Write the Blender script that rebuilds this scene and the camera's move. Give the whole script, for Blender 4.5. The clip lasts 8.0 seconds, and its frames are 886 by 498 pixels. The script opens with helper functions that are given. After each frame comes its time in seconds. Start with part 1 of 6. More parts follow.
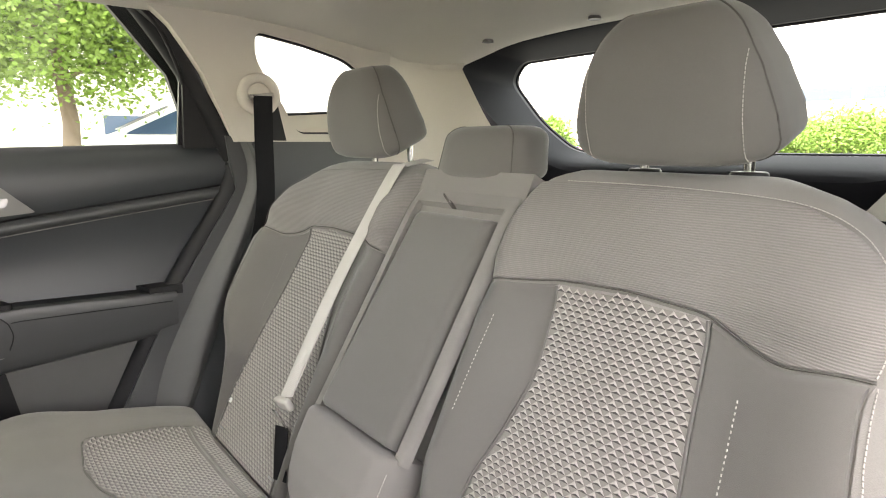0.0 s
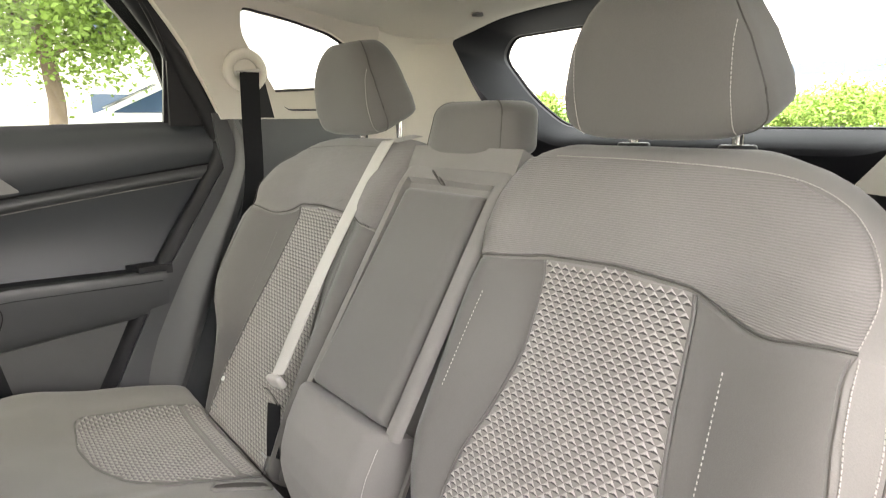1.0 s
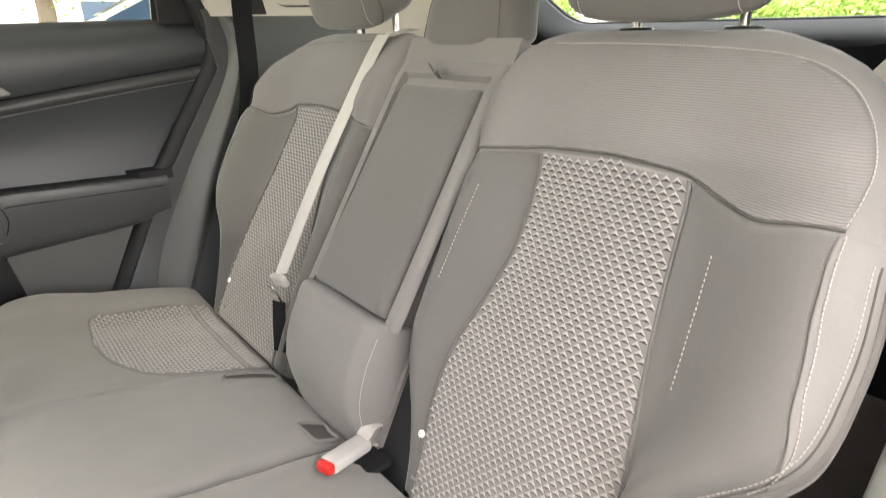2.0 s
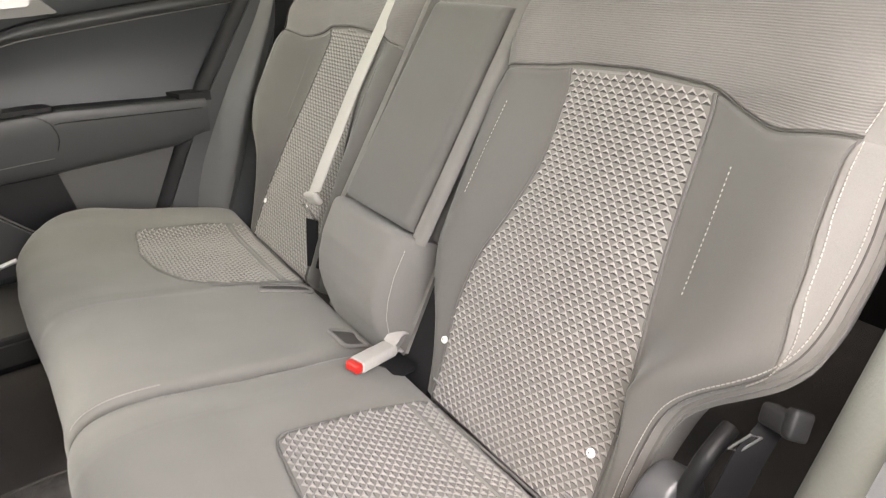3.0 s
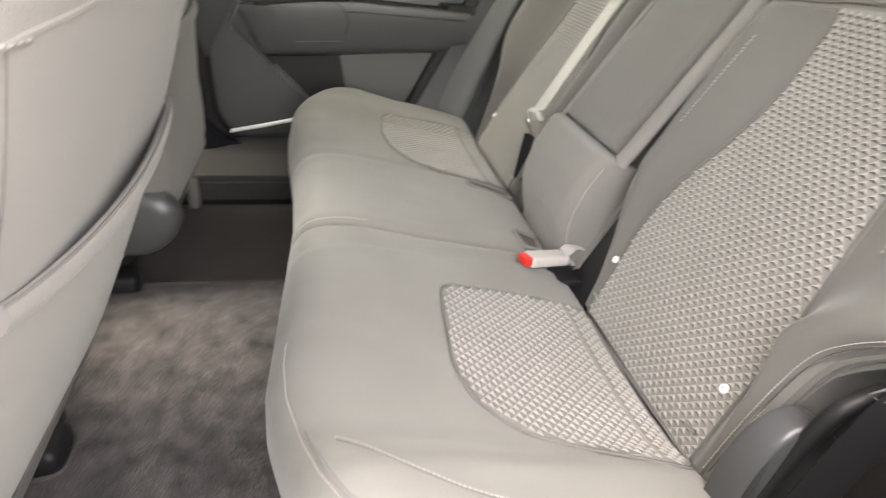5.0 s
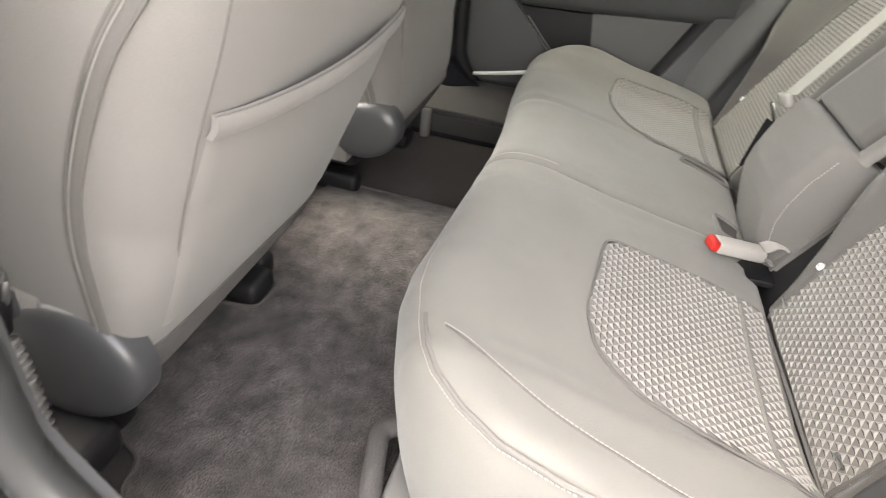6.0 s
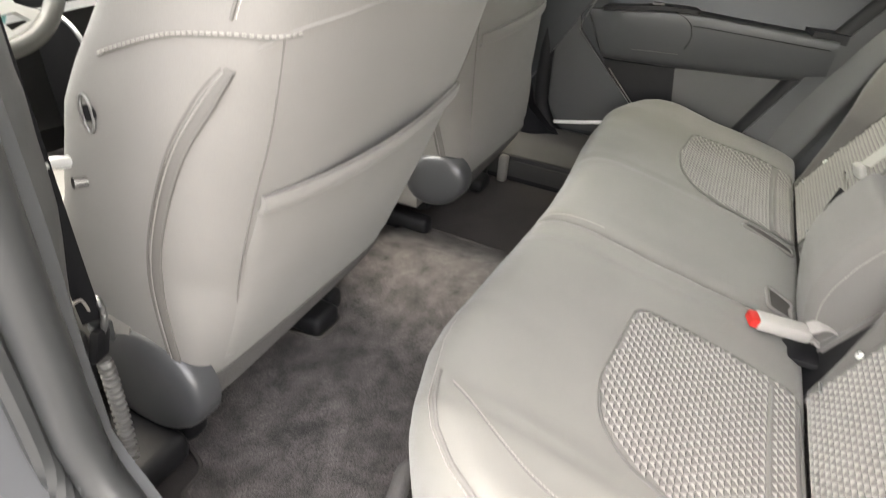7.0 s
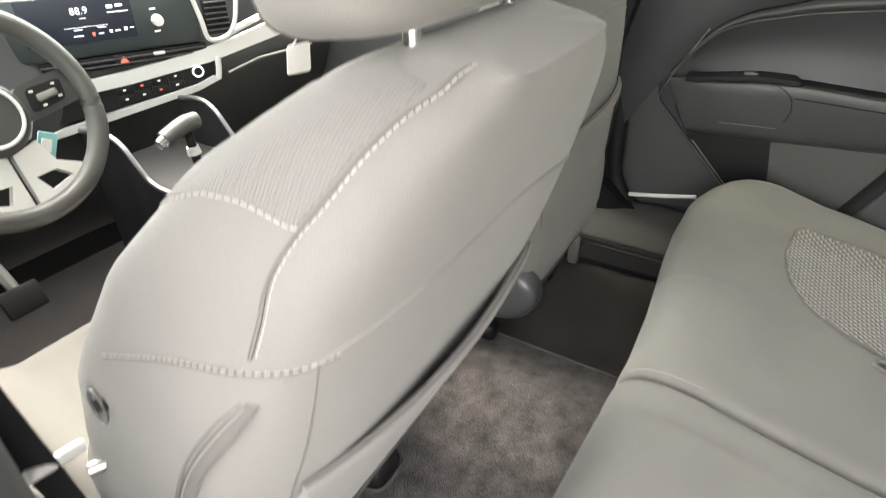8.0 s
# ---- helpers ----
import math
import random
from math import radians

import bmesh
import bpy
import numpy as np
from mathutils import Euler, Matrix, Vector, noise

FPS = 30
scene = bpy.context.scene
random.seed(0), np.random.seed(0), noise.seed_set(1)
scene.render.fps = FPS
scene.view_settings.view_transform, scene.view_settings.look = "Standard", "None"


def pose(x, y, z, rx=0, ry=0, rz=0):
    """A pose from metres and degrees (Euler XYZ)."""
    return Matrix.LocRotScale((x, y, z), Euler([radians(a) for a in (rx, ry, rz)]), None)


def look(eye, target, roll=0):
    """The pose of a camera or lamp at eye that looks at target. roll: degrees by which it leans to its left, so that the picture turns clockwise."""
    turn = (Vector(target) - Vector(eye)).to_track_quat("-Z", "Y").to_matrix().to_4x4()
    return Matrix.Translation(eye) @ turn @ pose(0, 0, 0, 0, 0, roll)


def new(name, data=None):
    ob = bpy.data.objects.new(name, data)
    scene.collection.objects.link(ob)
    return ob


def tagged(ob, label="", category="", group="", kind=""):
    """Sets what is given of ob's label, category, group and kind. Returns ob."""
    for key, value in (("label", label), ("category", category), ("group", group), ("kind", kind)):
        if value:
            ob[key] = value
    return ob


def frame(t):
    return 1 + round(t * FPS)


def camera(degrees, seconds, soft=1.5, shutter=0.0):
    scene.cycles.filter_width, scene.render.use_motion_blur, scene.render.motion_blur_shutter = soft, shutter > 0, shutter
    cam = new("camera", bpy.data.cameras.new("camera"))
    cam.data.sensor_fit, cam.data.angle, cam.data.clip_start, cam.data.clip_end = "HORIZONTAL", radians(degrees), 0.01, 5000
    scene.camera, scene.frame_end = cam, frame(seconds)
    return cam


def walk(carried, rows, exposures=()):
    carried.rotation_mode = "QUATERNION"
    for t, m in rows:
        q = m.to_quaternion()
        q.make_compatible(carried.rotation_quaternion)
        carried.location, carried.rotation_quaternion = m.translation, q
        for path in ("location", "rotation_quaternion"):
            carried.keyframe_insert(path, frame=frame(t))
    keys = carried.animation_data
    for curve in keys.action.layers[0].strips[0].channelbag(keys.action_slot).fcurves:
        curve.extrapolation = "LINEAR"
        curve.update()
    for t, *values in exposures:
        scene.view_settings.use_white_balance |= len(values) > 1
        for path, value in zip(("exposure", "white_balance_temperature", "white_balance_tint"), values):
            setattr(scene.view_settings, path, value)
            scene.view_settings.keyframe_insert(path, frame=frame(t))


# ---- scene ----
cam = camera(74.2, 8.0, soft=1.0, shutter=0.5)
PATH = [
    (0, (-0.746, 0.471, 0.993), (0.773, -0.78, 0.641), -0.1),
    (0.5, (-0.744, 0.468, 0.996), (0.757, -0.797, 0.612), -0.2),
    (1, (-0.749, 0.464, 0.991), (0.746, -0.794, 0.564), -0.5),
    (1.5, (-0.756, 0.458, 0.976), (0.722, -0.769, 0.419), -0.7),
    (2, (-0.765, 0.457, 0.964), (0.684, -0.725, 0.257), -1.2),
    (3.3, (-0.813, 0.489, 0.931), (0.651, -0.528, 0.024), -0.4),
    (3.5, (-0.816, 0.494, 0.929), (0.655, -0.503, 0.013), 0.1),
    (4, (-0.838, 0.505, 0.918), (0.689, -0.399, -0.003), 1.4),
    (4.2, (-0.852, 0.509, 0.912), (0.713, -0.317, -0.019), 1.8),
    (5.3, (-0.935, 0.466, 0.84), (0.772, 0.297, -0.189), 6.6),
    (5.5, (-0.94, 0.445, 0.826), (0.754, 0.442, -0.237), 7.3),
    (6, (-0.967, 0.407, 0.827), (0.659, 0.744, -0.288), 7.5),
    (6.5, (-0.997, 0.334, 0.845), (0.588, 0.865, -0.252), 6.6),
    (7, (-0.967, 0.319, 0.913), (0.575, 0.997, -0.165), 4.7),
    (7.5, (-0.866, 0.378, 0.987), (0.619, 1.186, -0.081), 1.5),
    (8, (-0.771, 0.437, 1.054), (0.676, 1.304, -0.02), -0.5),
]
walk(cam, [(t, look(eye, target, roll)) for t, eye, target, roll in PATH], [(0, 4.25, 7450, 18), (2, 4.36, 7500, 18), (3.5, 4.35, 7600, 18), (6.5, 4.32, 7600, 15), (7.2, 4.36, 7500, 14), (8, 4.25, 7450, 13)])

# ---- world, sun ----
SUN_EL, SUN_AZ = 66.0, 8.0    # degrees; azimuth from the car's nose towards its right side
world = bpy.data.worlds.new("sky")
scene.world = world
world.use_nodes = True
wn = world.node_tree.nodes
sky = wn.new("ShaderNodeTexSky")
sky.sky_type = "NISHITA"
sky.sun_disc = False
sky.sun_elevation = radians(SUN_EL)
sky.sun_rotation = radians(SUN_AZ)
sky.air_density, sky.dust_density = 1.3, 2.0
wn["Background"].inputs["Strength"].default_value = 0.165
haze = wn.new("ShaderNodeHueSaturation")     # thin white cloud over the sky
haze.inputs["Saturation"].default_value = 0.35
world.node_tree.links.new(sky.outputs[0], haze.inputs["Color"])
world.node_tree.links.new(haze.outputs[0], wn["Background"].inputs["Color"])
sun_data = bpy.data.lights.new("sun", "SUN")
sun_data.energy, sun_data.angle, sun_data.color = 0.30, radians(60.0), (1.0, 0.97, 0.93)
sun = new("sun", sun_data)
sun.matrix_world = look((0, 0, 0), (-math.sin(radians(SUN_AZ)) * math.cos(radians(SUN_EL)), -math.cos(radians(SUN_AZ)) * math.cos(radians(SUN_EL)), -math.sin(radians(SUN_EL))))


# ---- materials ----
def material(name, color, rough=0.6, metal=0.0, grain=0.0, grain_scale=300.0, blotch=0.08, blotch_scale=6.0, rib=None, rib_scale=500.0, sheen=0.0, coat=0.0, bump_dist=0.001, speck=0.0, rib_tint=0.0):
    """A surface with colour variation at two scales and fine relief. rib: axis of fine woven ribs."""
    m = bpy.data.materials.new(name)
    m.use_nodes = True
    nt = m.node_tree
    b = nt.nodes["Principled BSDF"]
    b.inputs["Roughness"].default_value = rough
    b.inputs["Metallic"].default_value = metal
    b.inputs["Sheen Weight"].default_value = sheen
    b.inputs["Coat Weight"].default_value = coat
    co = nt.nodes.new("ShaderNodeTexCoord")
    n1 = nt.nodes.new("ShaderNodeTexNoise")
    n1.inputs["Scale"].default_value = blotch_scale
    n1.inputs["Detail"].default_value = 5.0
    nt.links.new(co.outputs["Object"], n1.inputs["Vector"])
    n2 = nt.nodes.new("ShaderNodeTexNoise")
    n2.inputs["Scale"].default_value = grain_scale
    n2.inputs["Detail"].default_value = 2.0
    nt.links.new(co.outputs["Object"], n2.inputs["Vector"])
    add = nt.nodes.new("ShaderNodeMath")
    add.operation = "MULTIPLY_ADD"
    nt.links.new(n1.outputs["Fac"], add.inputs[0])
    add.inputs[1].default_value = 2.0 * blotch
    add.inputs[2].default_value = 1.0 - blotch
    if blotch > 1:      # strongly brushed pile: dark and light tracks
        add.inputs[1].default_value, add.inputs[2].default_value = blotch, 0.5 - 0.5 * blotch
        add.use_clamp = True
        color = tuple(2.0 * c for c in color)
    add2 = nt.nodes.new("ShaderNodeMath")
    add2.operation = "MULTIPLY_ADD"
    nt.links.new(n2.outputs["Fac"], add2.inputs[0])
    add2.inputs[1].default_value = 2.0 * speck
    add2.inputs[2].default_value = 1.0 - speck
    mul = nt.nodes.new("ShaderNodeMath")
    mul.operation = "MULTIPLY"
    nt.links.new(add.outputs[0], mul.inputs[0])
    nt.links.new(add2.outputs[0], mul.inputs[1])
    mix = nt.nodes.new("ShaderNodeVectorMath")
    mix.operation = "SCALE"
    mix.inputs[0].default_value = color
    nt.links.new(mul.outputs[0], mix.inputs["Scale"])
    nt.links.new(mix.outputs[0], b.inputs["Base Color"])
    height = n2.outputs["Fac"]
    if rib:
        wv = nt.nodes.new("ShaderNodeTexWave")
        wv.bands_direction = rib
        wv.inputs["Scale"].default_value = rib_scale
        wv.inputs["Distortion"].default_value = 0.3
        nt.links.new(co.outputs["Object"], wv.inputs["Vector"])
        hs = nt.nodes.new("ShaderNodeMath")
        hs.operation = "MULTIPLY_ADD"
        nt.links.new(wv.outputs["Fac"], hs.inputs[0])
        hs.inputs[1].default_value = 1.2
        nt.links.new(n2.outputs["Fac"], hs.inputs[2])
        height = hs.outputs[0]
        tint = nt.nodes.new("ShaderNodeMath")
        tint.operation = "MULTIPLY_ADD"
        nt.links.new(wv.outputs["Fac"], tint.inputs[0])
        tint.inputs[1].default_value = 2 * rib_tint
        tint.inputs[2].default_value = 1 - rib_tint
        both = nt.nodes.new("ShaderNodeMath")
        both.operation = "MULTIPLY"
        nt.links.new(mul.outputs[0], both.inputs[0])
        nt.links.new(tint.outputs[0], both.inputs[1])
        nt.links.new(both.outputs[0], mix.inputs["Scale"])
    if grain > 0:
        bp = nt.nodes.new("ShaderNodeBump")
        bp.inputs["Strength"].default_value = grain
        bp.inputs["Distance"].default_value = bump_dist
        nt.links.new(height, bp.inputs["Height"])
        nt.links.new(bp.outputs[0], b.inputs["Normal"])
    return m


def glowing(name, color, strength):
    m = bpy.data.materials.new(name)
    m.use_nodes = True
    b = m.node_tree.nodes["Principled BSDF"]
    b.inputs["Base Color"].default_value = (*color, 1)
    b.inputs["Emission Color"].default_value = (*color, 1)
    b.inputs["Emission Strength"].default_value = strength
    return m


def clear_glass(name, tint, gloss=0.06):
    m = bpy.data.materials.new(name)
    m.use_nodes = True
    nt = m.node_tree
    tr = nt.nodes.new("ShaderNodeBsdfTransparent")
    tr.inputs["Color"].default_value = (*tint, 1)
    gl = nt.nodes.new("ShaderNodeBsdfGlossy")
    gl.inputs["Roughness"].default_value = 0.02
    mx = nt.nodes.new("ShaderNodeMixShader")
    mx.inputs[0].default_value = gloss
    nt.links.new(tr.outputs[0], mx.inputs[1])
    nt.links.new(gl.outputs[0], mx.inputs[2])
    nt.links.new(mx.outputs[0], nt.nodes["Material Output"].inputs["Surface"])
    return m


FABRIC = material("seat_fabric", (0.152, 0.144, 0.133), 0.92, grain=0.5, grain_scale=900, blotch=0.10, blotch_scale=9, sheen=0.12, speck=0.12, bump_dist=0.0006)
# paler copy of the seat fabric: light on the cushion tops put into colour
CUSHION_FABRIC_LIT = material("cushion_fabric_lit", (0.174, 0.167, 0.150), 0.9, grain=0.5, grain_scale=900, blotch=0.12, blotch_scale=9, sheen=0.2, speck=0.12, bump_dist=0.0006)
FABRIC_RIB = material("ribbed_fabric", (0.150, 0.141, 0.132), 0.92, grain=0.6, grain_scale=900, blotch=0.08, blotch_scale=8, rib="Z", rib_scale=120, sheen=0.12, speck=0.14, bump_dist=0.0007, rib_tint=0.11)
FABRIC_RIB_UP = material("ribbed_fabric_upright", (0.155, 0.146, 0.136), 0.92, grain=0.6, grain_scale=900, blotch=0.08, blotch_scale=8, rib="Y", rib_scale=120, sheen=0.12, speck=0.12, bump_dist=0.0008, rib_tint=0.08)
# darker than the seat fabric: shade on strips and headrests put into colour
FABRIC_TWILL_SHADED = material("twill_fabric_shaded", (0.095, 0.090, 0.083), 0.92, grain=0.5, grain_scale=1200, blotch=0.08, sheen=0.2, speck=0.18, bump_dist=0.0004)
# one cloth in lit, half-shaded and shaded tones: facet shading put into colour
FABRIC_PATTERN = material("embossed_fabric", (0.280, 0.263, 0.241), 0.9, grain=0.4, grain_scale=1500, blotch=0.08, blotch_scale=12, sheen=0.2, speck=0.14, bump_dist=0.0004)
FABRIC_HALF_SHADE = material("embossed_fabric_half_shade", (0.165, 0.155, 0.143), 0.9, grain=0.4, grain_scale=1500, blotch=0.08, blotch_scale=12, sheen=0.2, speck=0.14, bump_dist=0.0004)
FABRIC_SHADE = material("embossed_fabric_shade", (0.042, 0.039, 0.036), 0.9, grain=0.4, grain_scale=1500, blotch=0.08, blotch_scale=12, sheen=0.2, speck=0.14, bump_dist=0.0004)
THREAD = material("pale_thread", (0.33, 0.31, 0.285), 0.8, speck=0.1)
THREAD_GREY = material("grey_thread", (0.13, 0.124, 0.115), 0.85)
THREAD_DARK = material("dark_thread", (0.06, 0.055, 0.05), 0.85)
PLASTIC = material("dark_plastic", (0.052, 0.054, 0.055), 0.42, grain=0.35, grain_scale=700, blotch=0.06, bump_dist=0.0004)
PLASTIC_SOFT = material("soft_door_plastic", (0.029, 0.033, 0.036), 0.45, grain=0.3, grain_scale=600, blotch=0.08, bump_dist=0.0004)
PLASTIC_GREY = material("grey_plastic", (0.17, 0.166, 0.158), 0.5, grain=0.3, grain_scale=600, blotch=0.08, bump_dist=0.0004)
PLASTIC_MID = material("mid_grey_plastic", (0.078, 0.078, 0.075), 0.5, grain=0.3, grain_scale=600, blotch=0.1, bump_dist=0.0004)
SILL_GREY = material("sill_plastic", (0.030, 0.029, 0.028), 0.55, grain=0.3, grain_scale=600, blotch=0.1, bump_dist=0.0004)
# paler copy for the cover by the doorway: its brighter light put into colour
ARCH_GREY_LIT = material("wheel_arch_plastic_lit", (0.235, 0.245, 0.228), 0.5, grain=0.6, grain_scale=260, blotch=0.08, bump_dist=0.0006)
STEEL = material("dark_steel", (0.28, 0.28, 0.28), 0.35, 0.9, blotch=0.05)
ZIP_CLOTH = material("zip_cloth", (0.105, 0.099, 0.092), 0.9, grain=0.4, grain_scale=900, speck=0.12, bump_dist=0.0005)
PALE_SEAM = material("pale_seam", (0.21, 0.20, 0.185), 0.85, speck=0.1)
# darker than the cloth: shadow in seams and folds put into colour
SEAM_SHADE = material("seam_shade", (0.11, 0.104, 0.096), 0.95, speck=0.1)
FELT = material("grey_felt", (0.085, 0.080, 0.077), 0.97, grain=1.0, grain_scale=500, blotch=0.15, blotch_scale=20, speck=0.35, bump_dist=0.002)
BEZEL = material("screen_bezel_plastic", (0.030, 0.040, 0.040), 0.35, blotch=0.05)
PLASTIC_GLOSS = material("smooth_dark_plastic", (0.046, 0.047, 0.049), 0.34, grain=0.15, grain_scale=600, blotch=0.08, bump_dist=0.0003)
LEATHER = material("dark_grey_leather", (0.07, 0.071, 0.068), 0.42, grain=0.3, grain_scale=500, blotch=0.08, bump_dist=0.0004)
PLASTIC_BLACK = material("black_plastic", (0.010, 0.010, 0.011), 0.5, grain=0.2, blotch=0.05)
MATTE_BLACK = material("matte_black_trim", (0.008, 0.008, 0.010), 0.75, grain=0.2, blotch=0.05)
PLASTIC_BLACK.node_tree.nodes["Principled BSDF"].inputs["Specular IOR Level"].default_value = 0.3
MATTE_BLACK.node_tree.nodes["Principled BSDF"].inputs["Specular IOR Level"].default_value = 0.15
RUBBER = material("black_rubber", (0.010, 0.010, 0.011), 0.6, grain=0.2, blotch=0.05)
RUBBER.node_tree.nodes["Principled BSDF"].inputs["Specular IOR Level"].default_value = 0.3
SEAL = material("grey_rubber_seal", (0.028, 0.029, 0.029), 0.36, grain=0.2, grain_scale=400, blotch=0.12, blotch_scale=20, bump_dist=0.0004)
# pale base colour stands in for the sky reflected in chrome
CHROME_SKY_LIT = material("chrome_sky_lit", (0.82, 0.82, 0.80), 0.45, 0.4, blotch=0.03)
TRIM_BEIGE = material("beige_trim", (0.56, 0.52, 0.45), 0.65, grain=0.3, grain_scale=500, blotch=0.04, bump_dist=0.0004)
HEADLINER = material("headliner_cloth", (0.66, 0.63, 0.56), 0.95, grain=0.5, grain_scale=700, blotch=0.05, speck=0.05, bump_dist=0.0006)
CARPET = material("carpet", (0.052, 0.044, 0.041), 0.97, grain=1.0, grain_scale=700, blotch=0.35, blotch_scale=14, speck=0.8, sheen=0.06, bump_dist=0.004)
MAT_CARPET = material("mat_carpet", (0.070, 0.062, 0.059), 0.97, grain=1.0, grain_scale=430, blotch=1.5, blotch_scale=26, speck=1.6, sheen=0.1, bump_dist=0.004)
BELT = material("grey_webbing", (0.38, 0.365, 0.335), 0.7, grain=0.5, rib="DIAGONAL", rib_scale=160, bump_dist=0.0005)
WEBBING = material("mid_grey_webbing", (0.34, 0.32, 0.30), 0.7, grain=0.5, rib="DIAGONAL", rib_scale=160, bump_dist=0.0005)
BELT_DARK = material("dark_webbing", (0.009, 0.009, 0.010), 0.8, grain=0.5, grain_scale=900, speck=0.3, bump_dist=0.0005)
BELT_DARK.node_tree.nodes["Principled BSDF"].inputs["Specular IOR Level"].default_value = 0.15
CHROME = material("chrome", (0.75, 0.75, 0.74), 0.18, 1.0)
SATIN = material("satin_silver", (0.78, 0.78, 0.76), 0.42, 0.55, blotch=0.04)
BUCKLE_GREY = material("pale_buckle_plastic", (0.42, 0.40, 0.37), 0.45, blotch=0.04)
RED = material("red_plastic", (0.50, 0.018, 0.014), 0.4)
WHITE = material("white_plastic", (0.8, 0.79, 0.76), 0.5)
SCREEN_GLASS = clear_glass("windscreen_glass", (0.90, 0.94, 0.91))
GLASS = clear_glass("window_glass", (0.80, 0.87, 0.81))
REAR_TINT = clear_glass("side_window_glass", (0.42, 0.46, 0.40), 0.03)
TINT = clear_glass("tinted_glass", (0.46, 0.50, 0.48))


# ---- mesh helpers ----
def finish(name, bm, mat, parent=None, label="", smooth=True, angle=40):
    me = bpy.data.meshes.new(name)
    bm.normal_update()
    bm.to_mesh(me)
    bm.free()
    for one in (mat if isinstance(mat, tuple) else (mat,)):
        me.materials.append(one)
    if smooth:
        me.polygons.foreach_set("use_smooth", [True] * len(me.polygons))
        me.set_sharp_from_angle(angle=radians(angle))
    ob = new(name, me)
    if parent:
        ob.parent = parent
    if label:
        tagged(ob, label)
    return ob


def part(name, bm, mat, parent, label=""):
    return finish(name, bm, mat, parent, label)


def thing(name, label, category, group="", kind="", at=(0, 0, 0)):
    ob = new(name)
    ob.empty_display_size = 0.05
    ob.location = at
    return tagged(ob, label, category, group, kind)


def piece(name, bm, mat, label, category, kind="", group=""):
    return tagged(finish(name, bm, mat), label, category, group, kind)


def sheet(fn, ns, nt, rim=0.0, inward=None, s_list=None, t_list=None, bm=None):
    """A grid fn(s, t) -> Vector. rim: depth by which its border dips along inward(s, t)."""
    bm = bm or bmesh.new()
    ss = s_list or [i / ns for i in range(ns + 1)]
    ts = t_list or [i / nt for i in range(nt + 1)]
    if rim:
        e = 0.012
        ss = [0, e] + [v for v in ss if e < v < 1 - e] + [1 - e, 1]
        ts = [0, e] + [v for v in ts if e < v < 1 - e] + [1 - e, 1]
    grid = []
    for t in ts:
        row = []
        for s in ss:
            p = fn(s, t)
            if rim and (s in (0, 1) or t in (0, 1)):
                p = p + inward * rim
            row.append(bm.verts.new(p))
        grid.append(row)
    for j in range(len(ts) - 1):
        for i in range(len(ss) - 1):
            bm.faces.new((grid[j][i], grid[j][i + 1], grid[j + 1][i + 1], grid[j + 1][i]))
    return bm


def shell(front, back, ns, nt, s_list=None, t_list=None):
    """A closed body between two grids with a common outline."""
    bm = bmesh.new()
    ss = s_list or [i / ns for i in range(ns + 1)]
    ts = t_list or [i / nt for i in range(nt + 1)]
    g = [[[bm.verts.new(f(s, t)) for s in ss] for t in ts] for f in (front, back)]
    n, m = len(ss), len(ts)
    for j in range(m - 1):
        for i in range(n - 1):
            a = g[0]
            bm.faces.new((a[j][i], a[j][i + 1], a[j + 1][i + 1], a[j + 1][i]))
            a = g[1]
            bm.faces.new((a[j][i], a[j + 1][i], a[j + 1][i + 1], a[j][i + 1]))
    for i in range(n - 1):
        bm.faces.new((g[0][0][i + 1], g[0][0][i], g[1][0][i], g[1][0][i + 1]))
        bm.faces.new((g[0][-1][i], g[0][-1][i + 1], g[1][-1][i + 1], g[1][-1][i]))
    for j in range(m - 1):
        bm.faces.new((g[0][j][0], g[0][j + 1][0], g[1][j + 1][0], g[1][j][0]))
        bm.faces.new((g[0][j + 1][-1], g[0][j][-1], g[1][j][-1], g[1][j + 1][-1]))
    bmesh.ops.recalc_face_normals(bm, faces=bm.faces)
    return bm


def smooth_line(points, steps=8, closed=False):
    """Catmull-Rom through the points."""
    pts = [Vector(p) for p in points]
    n = len(pts)
    out = []
    for i in range(n if closed else n - 1):
        if closed:
            a, b, c, d = pts[i - 1], pts[i], pts[(i + 1) % n], pts[(i + 2) % n]
        else:
            a, b, c, d = pts[max(i - 1, 0)], pts[i], pts[i + 1], pts[min(i + 2, n - 1)]
        for k in range(steps):
            t = k / steps
            out.append(0.5 * ((2 * b) + (c - a) * t + (2 * a - 5 * b + 4 * c - d) * t * t + (3 * b - a - 3 * c + d) * t ** 3))
    if not closed:
        out.append(pts[-1])
    return out


def tube(points, r, sides=8, bm=None, caps=True, closed=False, radii=None):
    bm = bm or bmesh.new()
    pts = [Vector(p) for p in points]
    n = len(pts)
    rings = []
    up = Vector((0.13, 0.31, 0.94))
    for i, p in enumerate(pts):
        if closed:
            d = pts[(i + 1) % n] - pts[i - 1]
        else:
            d = pts[min(i + 1, n - 1)] - pts[max(i - 1, 0)]
        d.normalize()
        a = d.cross(up)
        if a.length < 0.05:
            a = d.cross(Vector((1, 0, 0)))
        a.normalize()
        b = d.cross(a)
        rr = radii[i] if radii else r
        rings.append([bm.verts.new(p + (a * math.cos(k * math.tau / sides) + b * math.sin(k * math.tau / sides)) * rr) for k in range(sides)])
    m = n if closed else n - 1
    for i in range(m):
        q, w = rings[i], rings[(i + 1) % n]
        for k in range(sides):
            bm.faces.new((q[k], q[(k + 1) % sides], w[(k + 1) % sides], w[k]))
    if caps and not closed:
        bm.faces.new(rings[0][::-1])
        bm.faces.new(rings[-1])
    return bm


